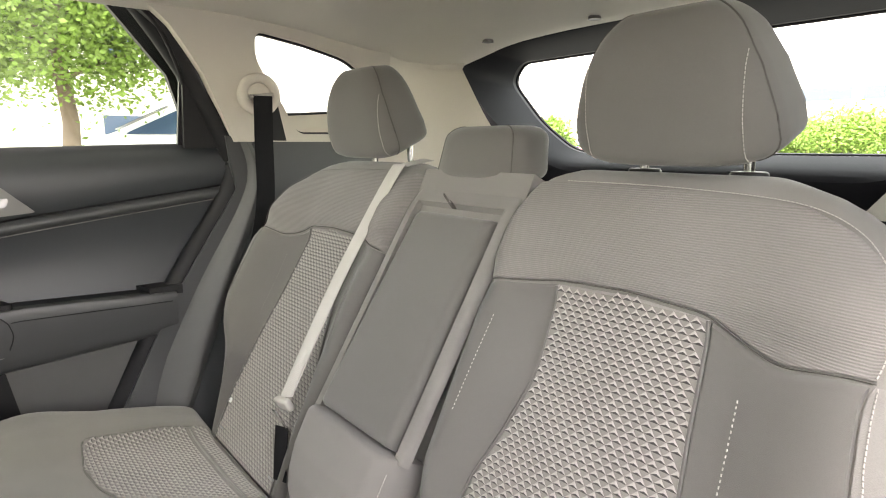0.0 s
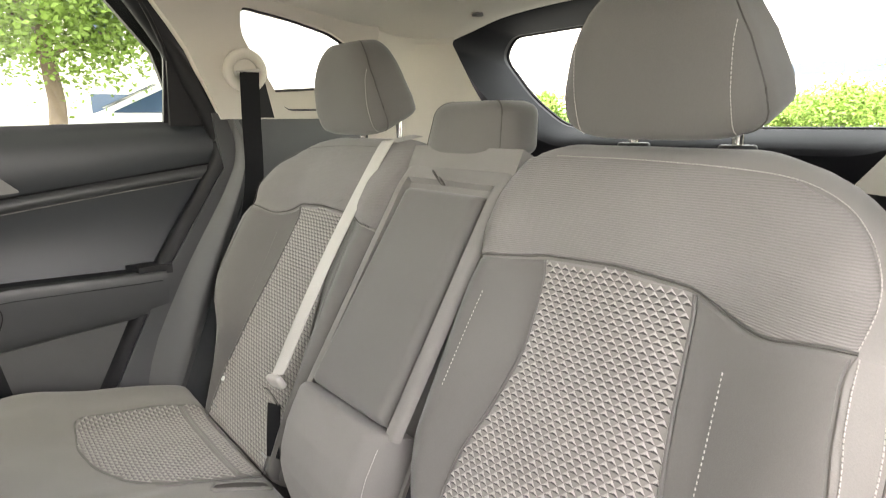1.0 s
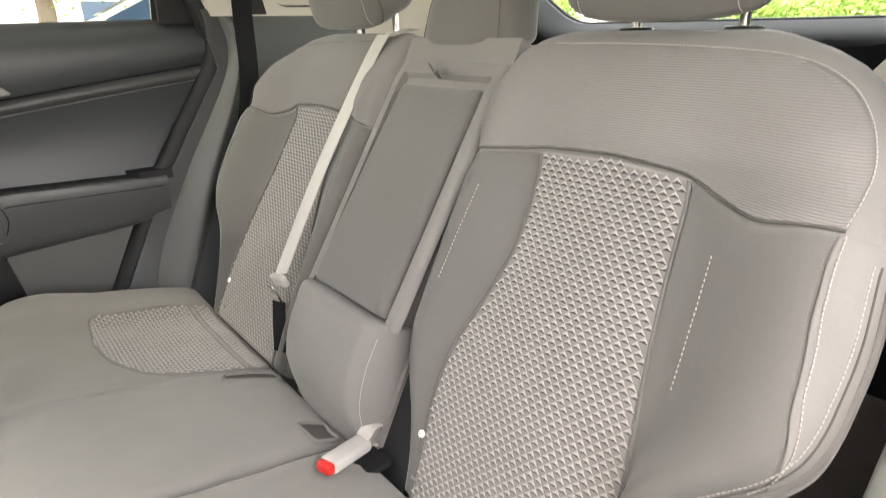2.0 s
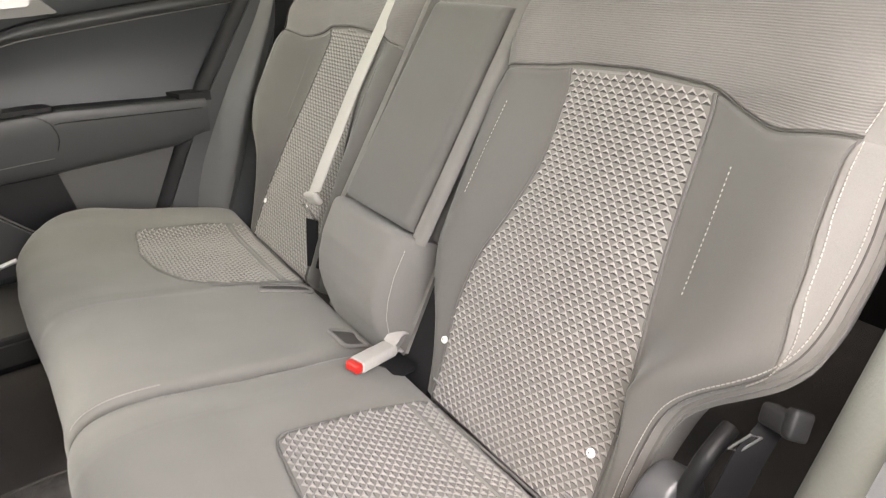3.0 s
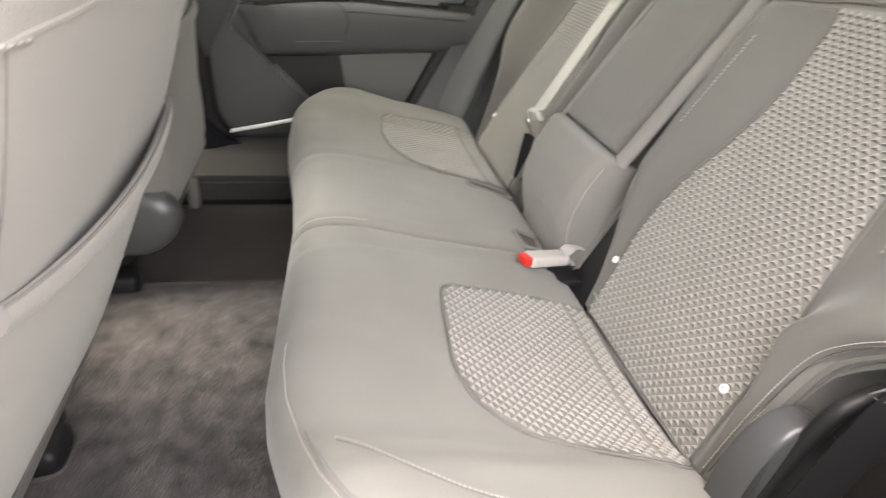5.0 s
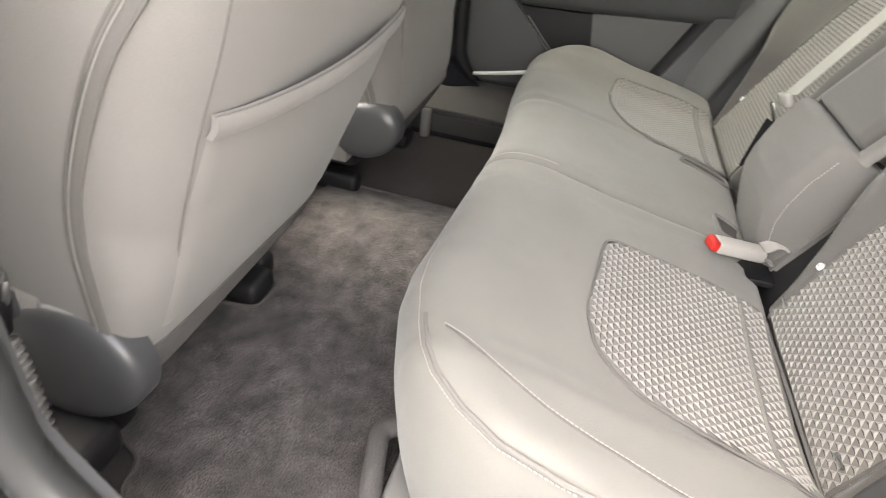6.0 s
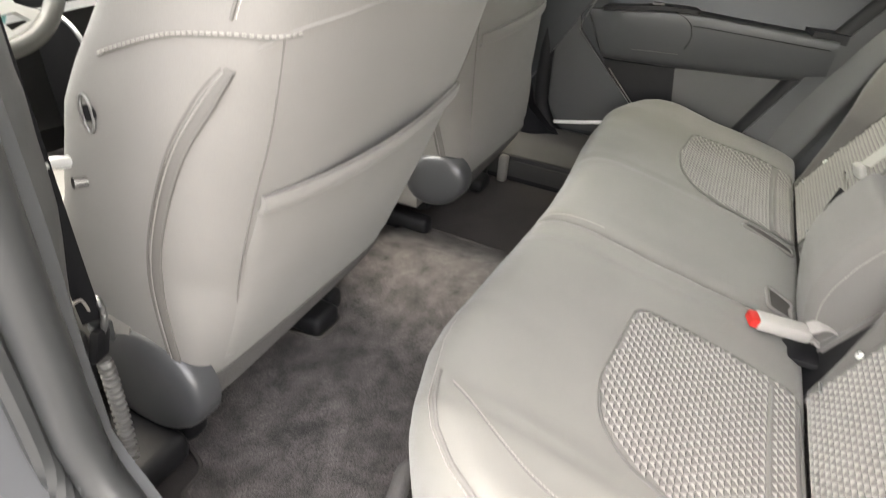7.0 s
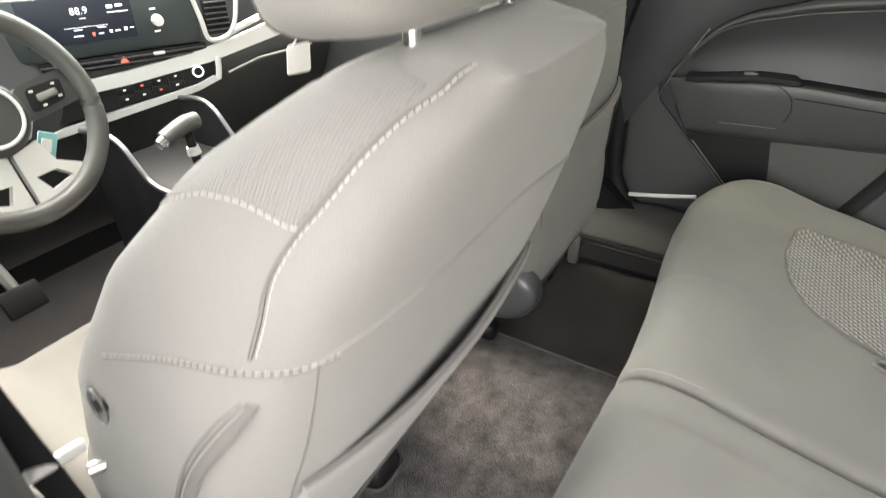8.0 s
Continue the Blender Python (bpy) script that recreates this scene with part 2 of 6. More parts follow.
def ribbon(points, width, across, thick=0.0016):
    """A flat strap along points; across gives its width direction at each end."""
    pts = smooth_line(points, 8)
    n = len(pts)
    a0, a1 = Vector(across[0]).normalized(), Vector(across[1]).normalized()

    def f(off):
        def g(s, t):
            k = t * (n - 1)
            i = min(int(k), n - 2)
            p = pts[i].lerp(pts[i + 1], k - i)
            a = a0.lerp(a1, t).normalized()
            d = (pts[i + 1] - pts[i]).normalized()
            return p + a * width * (s - 0.5) + d.cross(a).normalized() * off
        return g
    return shell(f(0), f(thick), 4, n * 2)


def stitches(points, length=0.0034, gap=0.0014, r=0.00065, bm=None, lift=Vector((0, 0, 0))):
    """Short threads along a line."""
    bm = bm or bmesh.new()
    pts = [Vector(p) + lift for p in points]
    acc, on, start = 0.0, True, pts[0]
    for a, b in zip(pts, pts[1:]):
        seg = (b - a).length
        pos = 0.0
        while seg - pos > 1e-9:
            need = (length if on else gap) - acc
            if pos + need <= seg:
                pos += need
                here = a + (b - a) * (pos / seg)
                if on:
                    tube([start, here], r, 5, bm)
                start, on, acc = here, not on, 0.0
            else:
                acc += seg - pos
                pos = seg
    return bm


def box(cx, cy, cz, sx, sy, sz, bevel=0.0, segs=2, bm=None, m=None):
    bm2 = bmesh.new()
    bmesh.ops.create_cube(bm2, size=1)
    for v in bm2.verts:
        v.co = Vector((v.co.x * sx, v.co.y * sy, v.co.z * sz))
    if bevel:
        bmesh.ops.bevel(bm2, geom=bm2.edges[:], offset=bevel, segments=segs, profile=0.5, affect="EDGES")
    t = Matrix.Translation((cx, cy, cz)) @ (m or Matrix())
    bmesh.ops.transform(bm2, matrix=t, verts=bm2.verts)
    if bm is None:
        return bm2
    return merge(bm, bm2)


def merge(bm, other):
    me = bpy.data.meshes.new("tmp")
    other.to_mesh(me)
    other.free()
    bm.from_mesh(me)
    bpy.data.meshes.remove(me)
    return bm


def cyl(p, q, r, r2=None, sides=24, bevel=0.0, bm=None):
    bm2 = bmesh.new()
    d = Vector(q) - Vector(p)
    bmesh.ops.create_cone(bm2, cap_ends=True, segments=sides, radius1=r, radius2=r if r2 is None else r2, depth=d.length)
    if bevel:
        edges = [e for e in bm2.edges if len(e.link_faces) == 2 and any(len(f.verts) > 4 for f in e.link_faces)]
        bmesh.ops.bevel(bm2, geom=edges, offset=bevel, segments=3, profile=0.5, affect="EDGES")
    t = Matrix.Translation((Vector(p) + Vector(q)) / 2) @ d.to_track_quat("Z", "Y").to_matrix().to_4x4()
    bmesh.ops.transform(bm2, matrix=t, verts=bm2.verts)
    return bm2 if bm is None else merge(bm, bm2)


def rounded(poly, r, steps=5):
    """A polygon with its corners rounded by up to r."""
    out = []
    n = len(poly)
    for i in range(n):
        a, b, c = (Vector(poly[k % n]) for k in (i - 1, i, i + 1))
        ra = min(r, (a - b).length * 0.45, (c - b).length * 0.45)
        p, q = b + (a - b).normalized() * ra, b + (c - b).normalized() * ra
        for k in range(steps + 1):
            t = k / steps
            out.append((1 - t) ** 2 * p + 2 * t * (1 - t) * b + t * t * q)
    return out


def panel(loops, place, thick, cell=0.05, dip=None):
    """A plate with a 2D outline (first loop) and holes, cut into cells, laid out by place(a, b) and thickened to its back."""
    from mathutils.geometry import tessellate_polygon
    flat = [[Vector((p[0], p[1], 0)) for p in lp] for lp in loops]
    pts = [p for lp in flat for p in lp]
    bm = bmesh.new()
    vs = [bm.verts.new(p) for p in pts]
    for tri in tessellate_polygon(flat):
        if len(set(tri)) == 3:
            try:
                bm.faces.new([vs[k] for k in tri])
            except ValueError:
                pass
    lo = [min(p[k] for p in pts) for k in (0, 1)]
    hi = [max(p[k] for p in pts) for k in (0, 1)]
    if cell:
        for k in (0, 1):
            no = Vector((1, 0, 0)) if k == 0 else Vector((0, 1, 0))
            q = math.ceil(lo[k] / cell) * cell + 1e-5
            while q < hi[k]:
                bmesh.ops.bisect_plane(bm, geom=bm.verts[:] + bm.edges[:] + bm.faces[:], plane_co=no * q, plane_no=no)
                q += cell
    bmesh.ops.recalc_face_normals(bm, faces=bm.faces)
    for v in bm.verts:
        v.co = Vector(place(v.co.x, v.co.y))
    bm.normal_update()
    if dip:
        for v in bm.verts:
            if v.is_boundary:
                v.co += Vector(dip)
    if thick:
        off = Vector(thick) if not isinstance(thick, (int, float)) else None
        ring = [e for e in bm.edges if e.is_boundary]
        twin = {}
        for v in bm.verts[:]:
            twin[v] = bm.verts.new(v.co + (off if off else -v.normal * thick))
        for f in bm.faces[:]:
            bm.faces.new([twin[v] for v in reversed(f.verts)])
        for e in ring:
            a, b = e.verts
            bm.faces.new((a, b, twin[b], twin[a]))
    bmesh.ops.recalc_face_normals(bm, faces=bm.faces)
    return bm


def interp(x, xs, ys):
    return float(np.interp(x, xs, ys))


def ease(t):
    t = max(0.0, min(1.0, t))
    return t * t * (3 - 2 * t)


def quarter(d, r):
    """How far a rounded edge of radius r falls at the distance d from the edge."""
    if d >= r:
        return 0.0
    k = (r - max(d, 0.0)) / r
    return r * (1 - math.sqrt(max(0.0, 1 - k * k)))


EDGE_S = [0, 0.004, 0.012, 0.025, 0.045, 0.07, 0.1] + [0.1 + 0.8 * i / 40 for i in range(1, 40)] + [0.9, 0.93, 0.955, 0.975, 0.988, 0.996, 1]


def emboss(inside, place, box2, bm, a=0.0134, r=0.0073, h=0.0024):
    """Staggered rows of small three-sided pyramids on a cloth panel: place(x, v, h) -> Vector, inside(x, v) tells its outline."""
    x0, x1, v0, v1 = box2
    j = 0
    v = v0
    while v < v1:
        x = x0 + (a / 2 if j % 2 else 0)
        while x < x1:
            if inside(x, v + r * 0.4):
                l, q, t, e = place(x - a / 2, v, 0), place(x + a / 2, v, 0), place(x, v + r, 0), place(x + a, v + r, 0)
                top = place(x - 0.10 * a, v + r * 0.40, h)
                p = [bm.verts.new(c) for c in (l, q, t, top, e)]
                # the lower facet gets the shaded tone, the upper two the lit one
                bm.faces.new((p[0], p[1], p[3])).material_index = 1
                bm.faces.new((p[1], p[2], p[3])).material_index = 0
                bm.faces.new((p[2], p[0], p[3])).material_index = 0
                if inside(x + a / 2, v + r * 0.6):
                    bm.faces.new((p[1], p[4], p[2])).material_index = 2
            x += a
        v += r
        j += 1
    bmesh.ops.remove_doubles(bm, verts=bm.verts, dist=0.0003)
    return bm


# ---- structure: floor, roof, pillars ----
FLOOR, ROOF = 0.13, 1.335


def side(y, z):
    """The inner face of the right-hand side of the body: x at y, z (it leans in towards the roof)."""
    return 0.775 - 0.30 * max(0.0, z - 0.99) ** 1.35 - 0.05 * max(0.0, -0.3 - y)


def roof_z(x, y):
    edge = (x / 0.70) ** 4
    return ROOF - 0.047 * edge - 0.10 * max(0.0, -0.25 - y) ** 1.2 - 0.08 * edge * max(0.0, min(-y - 0.05, y + 0.85)) - 0.05 * max(0.0, y - 0.6) ** 2


def mirrored(bm):
    for v in bm.verts:
        v.co.x = -v.co.x
    bmesh.ops.reverse_faces(bm, faces=bm.faces)
    return bm


def build_floor():
    floor = tagged(finish("floor", box(0, 0.35, FLOOR - 0.05, 1.76, 3.4, 0.1), CARPET), "dark charcoal carpeted car floor", "floor", kind="structure")
    # low carpeted tunnel along the middle
    tun = sheet(lambda s, t: Vector((-0.16 + 0.32 * s, 0.50 + 0.75 * t, FLOOR + 0.002 + 0.028 * math.sin(math.pi * s) ** 0.6)), 14, 10)
    part("tunnel_hump", tun, CARPET, floor)
    # kick wall under the bench
    part("kick_panel", box(0, 0.42, FLOOR + 0.09, 1.36, 0.06, 0.18, 0.02), CARPET, floor)
    for sx, x0 in ((1, 0.615), (-1, 0.69)):
        def ramp(s, t):
            x = x0 + (0.86 - x0) * s
            return Vector((sx * x, 0.42 + 0.95 * t, interp(s, [0, 0.06, 0.12, 0.4, 0.7, 1.0], [0.195, 0.211, 0.217, 0.246, 0.262, 0.240]) - (0.0 if sx > 0 else 0.03)))
        bm = shell(ramp, lambda s, t: ramp(s, t) - Vector((0, 0, 0.05)), 20, 16)
        bmesh.ops.recalc_face_normals(bm, faces=bm.faces)
        part("sill_trim", bm, SILL_GREY if sx > 0 else PLASTIC_BLACK, floor, "grey plastic door sill trim" if sx > 0 else "dark plastic door sill trim")
        part("sill_step", box(sx * (x0 + 0.02), 0.90, FLOOR + 0.035, 0.035, 0.95, 0.09, 0.006), PLASTIC_BLACK, floor, "dark plastic step below the sill")
    lip = smooth_line([(-0.44, 0.47, 0.185), (-0.466, 0.515, 0.200), (-0.490, 0.552, 0.200), (-0.53, 0.548, 0.200), (-0.60, 0.528, 0.198), (-0.66, 0.49, 0.195)], 6)
    part("carpet_lip", tube(lip, 0.014, 10), FELT, floor, "grey felt edge of the carpet")
    part("scuff_plate", box(-0.575, 0.485, 0.188, 0.16, 0.075, 0.03, 0.008, 3), PLASTIC_GREY, floor, "grey plastic plate under the cushion")
    part("sill_post", box(0.600, 0.832, 0.172, 0.026, 0.028, 0.085, 0.008, 3), PLASTIC_GREY, floor)
    return floor


build_floor()


def build_mat():
    """Carpet mat on the left rear floor, reaching over the tunnel."""
    out = rounded([(-0.665, 0.50), (0.20, 0.50), (0.205, 0.935), (0.0, 0.935), (-0.185, 0.93), (-0.207, 0.862), (-0.282, 0.862), (-0.295, 0.945), (-0.44, 0.97), (-0.56, 0.95), (-0.60, 0.84), (-0.65, 0.836), (-0.68, 0.74)], 0.018)

    def lay(x, y):
        return Vector((x, y, FLOOR + 0.012 + 0.030 * math.exp(-((x - 0.02) / 0.13) ** 4) + 0.0025 * noise.noise(Vector((x * 9, y * 9, 0)))))
    mat = piece("floor_mat", panel([out], lay, (0, 0, -0.01), 0.03), MAT_CARPET, "dark brown-grey carpet floor mat with brushed pile", "floor mat")
    part("binding", tube([lay(*p) for p in out], 0.004, 6, closed=True), THREAD_DARK, mat)


build_mat()


def build_roof():
    bm = shell(lambda s, t: Vector((-0.715 + 1.43 * s, -0.80 + 2.15 * t, roof_z(-0.715 + 1.43 * s, -0.80 + 2.15 * t))),
               lambda s, t: Vector((-0.78 + 1.56 * s, -1.04 + 2.43 * t, roof_z(-0.715 + 1.43 * s, -0.80 + 2.15 * t) + 0.07)), 36, 44)
    roof = tagged(finish("ceiling", bm, HEADLINER), "beige cloth headliner of the car roof", "headliner", kind="structure")
    for x, y in ((0.50, -0.72), (0.16, -0.745)):
        cap = cyl((x, y, roof_z(x, y) - 0.006), (x, y, roof_z(x, y) + 0.01), 0.016, 0.013, 20)
        part("clip_cap", cap, PLASTIC_GREY, roof)


build_roof()


def build_right_side():
    """Right C-pillar with the quarter window, and the lower dark luggage-bay trim; mirrored on the left."""
    upper = [(0.19, 1.36), (0.150, 1.325), (0.110, 1.288), (0.071, 1.256), (0.035, 1.210), (-0.002, 1.158), (-0.042, 1.076), (-0.075, 1.0), (-0.515, 1.0), (-0.515, 1.30), (-0.40, 1.34)]
    hole = rounded([(-0.126, 1.20), (-0.122, 1.265), (-0.256, 1.247), (-0.373, 1.222), (-0.44, 1.185), (-0.475, 1.10), (-0.44, 1.022), (-0.245, 1.02), (-0.215, 1.075), (-0.178, 1.13)], 0.028)
    lower = [(-0.055, 1.015), (-0.075, 0.88), (0.09, 0.63), (0.235, 0.36), (0.30, 0.12), (-1.05, 0.12), (-1.05, 1.015), (-0.60, 1.015)]
    for sx in (1, -1):
        def lay(y, z):
            return Vector((sx * (side(y, z) - 0.035), y, z))
        w = tagged(finish("pillar_trim", panel([upper, hole], lay, (0.03 * sx, 0, 0), 0.04), TRIM_BEIGE), "beige plastic rear pillar trim around the quarter window", "pillar trim", kind="structure")
        part("quarter_glass", panel([[(-0.10, 1.0), (-0.10, 1.31), (-0.50, 1.29), (-0.50, 1.0)]], lambda y, z: Vector((sx * (side(y, z) + 0.03), y, z)), 0, 0.1), TINT, w)
        slot = [[(-0.168, 1.115), (-0.182, 1.112), (-0.213, 1.003), (-0.158, 1.003)]]
        part("belt_slot", panel(slot, lambda y, z: lay(y, z) - Vector((0.003 * sx, 0, 0)), (0.002 * sx, 0, 0), 0), PLASTIC_BLACK, w)
        ledge = [[(-0.10, 1.0), (-0.55, 1.0), (-0.55, 1.094), (-0.10, 1.064)]]
        part("window_ledge", panel(ledge, lambda y, z: Vector((sx * (side(y, z) + 0.018), y, z)), (0.006 * sx, 0, 0), 0.1), TRIM_BEIGE, w)
        part("glass_seal", tube([Vector((sx * (side(y, 1.07) + 0.014), y, 1.064 - (y + 0.10) * 0.067)) for y in np.linspace(-0.12, -0.52, 9)], 0.004, 6), RUBBER, w)
        # return from the pillar to the rear window surround
        def back(s, t):
            z = 0.86 + (1.262 - 0.86) * t
            a = Vector((side(-0.50, z) - 0.030, -0.50, z))
            b = Vector((interp(z, [0.86, 0.98, 1.08, 1.215, 1.262], [0.41, 0.50, 0.590, 0.690, 0.655]), -0.790, z + 0.012 * t))
            q = a.lerp(b, s)
            return Vector((sx * (q.x + 0.035 * math.sin(math.pi * s)), q.y, q.z))
        rt = sheet(back, 14, 16)
        part("pillar_return", rt, TRIM_BEIGE, w)
        part("rubber_edge", tube([lay(*p) + Vector((sx * 0.018, 0, 0)) for p in hole], 0.006, 6, closed=True), RUBBER, w)
        low = tagged(finish("quarter_trim", panel([lower], lambda y, z: Vector((sx * (0.745 - 0.03 * ease((0.5 - z) / 0.3)), y, z)), (0.03 * sx, 0, 0), 0.06), PLASTIC), "dark plastic luggage bay side trim", "side trim", kind="structure")
        # grey cover between the door seal and the bench
        edge = smooth_line([(0.80, -0.068, 1.0), (0.80, -0.078, 0.88), (0.80, 0.09, 0.63), (0.80, 0.235, 0.36), (0.80, 0.31, 0.20)], 8)
        inner = smooth_line([(0.725, -0.10, 1.0), (0.722, -0.12, 0.88), (0.715, -0.02, 0.63), (0.705, 0.09, 0.36), (0.70, 0.16, 0.20)], 8)
        def skin(s, t):
            k = t * (len(edge) - 1)
            i = min(int(k), len(edge) - 2)
            a, b = edge[i].lerp(edge[i + 1], k - i), inner[i].lerp(inner[i + 1], k - i)
            q = a.lerp(b, s)
            return Vector((sx * (q.x - (0.020 * s if sx < 0 else 0.0) - 0.022 * math.sin(math.pi * s) ** 0.7 * ease(t / 0.3)), q.y, q.z))
        # the doorway side takes the lit copy, the far side the darker plastic
        part("wheel_arch_cover", shell(skin, lambda s, t: skin(s, t) + Vector((0.02 * sx, -0.02, 0)), 14, 32), ARCH_GREY_LIT if sx < 0 else PLASTIC_MID, low, "grey plastic wheel arch cover")
        if sx > 0:
            gap = [(0.20, 1.34), (0.08, 1.34), (-0.03, 1.15), (-0.13, 1.0), (-0.15, 0.86), (0.02, 0.60), (0.16, 0.34), (0.22, 0.13), (0.42, 0.13), (0.30, 0.38), (0.16, 0.66), (0.0, 0.88), (0.0, 1.0), (0.05, 1.16)]
            part("door_jamb", panel([gap], lambda y, z: Vector((0.845 - 0.12 * max(0.0, z - 1.0), y, z)), (0.02, 0, 0), 0.06), PLASTIC_BLACK, low)
        # rubber seal round the door opening
        seal = smooth_line([(sx * 0.785, 0.17, 1.36), (sx * 0.782, 0.115, 1.305), (sx * 0.79, 0.02, 1.165), (sx * 0.795, -0.065, 1.0), (sx * 0.795, -0.075, 0.89), (sx * 0.795, 0.09, 0.635), (sx * 0.795, 0.235, 0.36), (sx * 0.80, 0.33, 0.20), (sx * 0.80, 0.50, 0.165)], 8)
        part("door_seal", tube([q - Vector((0.018, 0, 0)) for q in seal] if sx > 0 else seal, 0.026 if sx > 0 else 0.014, 14), RUBBER, low)


build_right_side()


def build_hatch():
    outer = [(-0.80, 0.10), (0.80, 0.10), (0.80, 1.02), (0.74, 1.20), (0.66, 1.30), (-0.66, 1.30), (-0.74, 1.20), (-0.80, 1.02)]
    hole = rounded([Vector(q) for q in ((-0.45, 0.965), (0.45, 0.965), (0.59, 1.06), (0.715, 1.20), (0.665, 1.262), (0.0, 1.266), (-0.665, 1.262), (-0.715, 1.20), (-0.59, 1.06))], 0.06)

    def lay(x, z):
        return Vector((x, -1.06 + 0.10 * max(0, z - 0.95), z))
    hatch = tagged(finish("hatch_trim", panel([outer, hole], lay, (0, -0.03, 0), 0.08), PLASTIC_BLACK), "black plastic tailgate trim around the rear window", "tailgate trim", kind="structure")
    # deep dark surround between roof and glass
    loop = [lay(x, z) for x, z in hole]
    rim3 = [(-0.42, -0.93, 0.90), (0.42, -0.93, 0.90), (0.595, -0.82, 1.07), (0.715, -0.80, 1.225), (0.655, -0.80, 1.290), (0.0, -0.80, 1.300), (-0.655, -0.80, 1.290), (-0.715, -0.80, 1.225), (-0.595, -0.82, 1.07)]
    far = rounded([Vector(q) for q in rim3], 0.09)
    n = len(loop)
    bm = bmesh.new()
    rings = [[bm.verts.new(a.lerp(b, k) + Vector((0, 0.05 * math.sin(math.pi * k), 0))) for a, b in zip(loop, far)] for k in (0, 0.2, 0.4, 0.6, 0.8, 1.0)]
    for a, b in zip(rings, rings[1:]):
        for i in range(n):
            bm.faces.new((a[i], a[(i + 1) % n], b[(i + 1) % n], b[i]))
    flange = [bm.verts.new((p.x * 1.12, p.y - 0.02, 1.10 + (p.z - 1.10) * 1.2)) for p in far]
    for i in range(n):
        bm.faces.new((rings[-1][i], rings[-1][(i + 1) % n], flange[(i + 1) % n], flange[i]))
    bmesh.ops.recalc_face_normals(bm, faces=bm.faces)
    part("window_surround", bm, MATTE_BLACK, hatch)
    part("rear_glass", panel([[(-0.78, 0.93), (0.78, 0.93), (0.74, 1.30), (-0.74, 1.30)]], lambda x, z: lay(x, z) + Vector((0, -0.045, 0)), 0, 0.2), GLASS, hatch)
    part("glass_rubber", tube([p + Vector((0, -0.02, 0)) for p in loop], 0.006, 6, closed=True), RUBBER, hatch)


build_hatch()


def build_left_pillar():
    """The left B-pillar beside the open doorway, with its lower cover and belt."""
    for sx in (-1, 1):
        prof = [(0.76, 1.33), (0.745, 1.1), (0.745, 0.8), (0.75, 0.55), (0.742, 0.444), (0.684, 0.36), (0.60, 0.27), (0.52, 0.215), (0.52, 0.13), (0.95, 0.13), (0.93, 0.35), (0.88, 0.65), (0.87, 1.0), (0.90, 1.33)]

        if sx > 0:
            prof = [(0.80, 1.33), (0.80, 0.80), (0.832, 0.655), (0.842, 0.42), (0.815, 0.33), (0.75, 0.265), (0.62, 0.225), (0.52, 0.212), (0.52, 0.13), (0.99, 0.13), (0.97, 0.35), (0.95, 0.65), (0.93, 1.0), (0.94, 1.33)]

        def lay(y, z):
            t = (y - 0.74) / 0.16
            return Vector((sx * (0.755 - 0.20 * max(0.0, z - 0.95) ** 1.3 - (0.03 + (0.025 * ease((z - 0.54) / 0.14) if sx < 0 else 0.0)) * math.sin(math.pi * max(0.0, min(1.0, t)))), y, z))
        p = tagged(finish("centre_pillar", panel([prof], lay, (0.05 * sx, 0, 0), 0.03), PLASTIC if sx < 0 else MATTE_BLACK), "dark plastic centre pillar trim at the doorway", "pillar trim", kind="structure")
        edge = smooth_line([(sx * 0.72, 0.75, 1.33), (sx * 0.765, 0.735, 1.1), (sx * 0.785, 0.735, 0.8), (sx * 0.785, 0.74, 0.55), (sx * 0.785, 0.732, 0.43), (sx * 0.785, 0.668, 0.335), (sx * 0.785, 0.575, 0.235), (sx * 0.785, 0.47, 0.19)], 8)
        if sx > 0:
            continue
        part("door_seal", tube(edge, 0.021, 14), SEAL, p)
        part("seal_lip", tube([q + Vector((sx * 0.028, 0.006, 0)) for q in edge], 0.010, 8), SEAL, p)
        outer = smooth_line([(sx * 0.86, 0.84, 1.36), (sx * 0.88, 0.83, 1.0), (sx * 0.89, 0.83, 0.55), (sx * 0.89, 0.80, 0.36), (sx * 0.89, 0.72, 0.22), (sx * 0.89, 0.6, 0.12), (sx * 0.89, 0.3, 0.10)], 8)
        bm = bmesh.new()
        rows = [[bm.verts.new(q + Vector((dx * sx, dy, 0))) for q in outer] for dx, dy in ((-0.075, -0.065), (-0.04, -0.045), (-0.01, -0.02), (0.03, 0.0), (0.03, 0.12))]
        for a, b in zip(rows, rows[1:]):
            for i in range(len(outer) - 1):
                bm.faces.new((a[i], a[i + 1], b[i + 1], b[i]))
        part("painted_edge", bm, material("body_paint", (0.035, 0.037, 0.040), 0.6, blotch=0.05), p, "dark grey painted door jamb")


build_left_pillar()


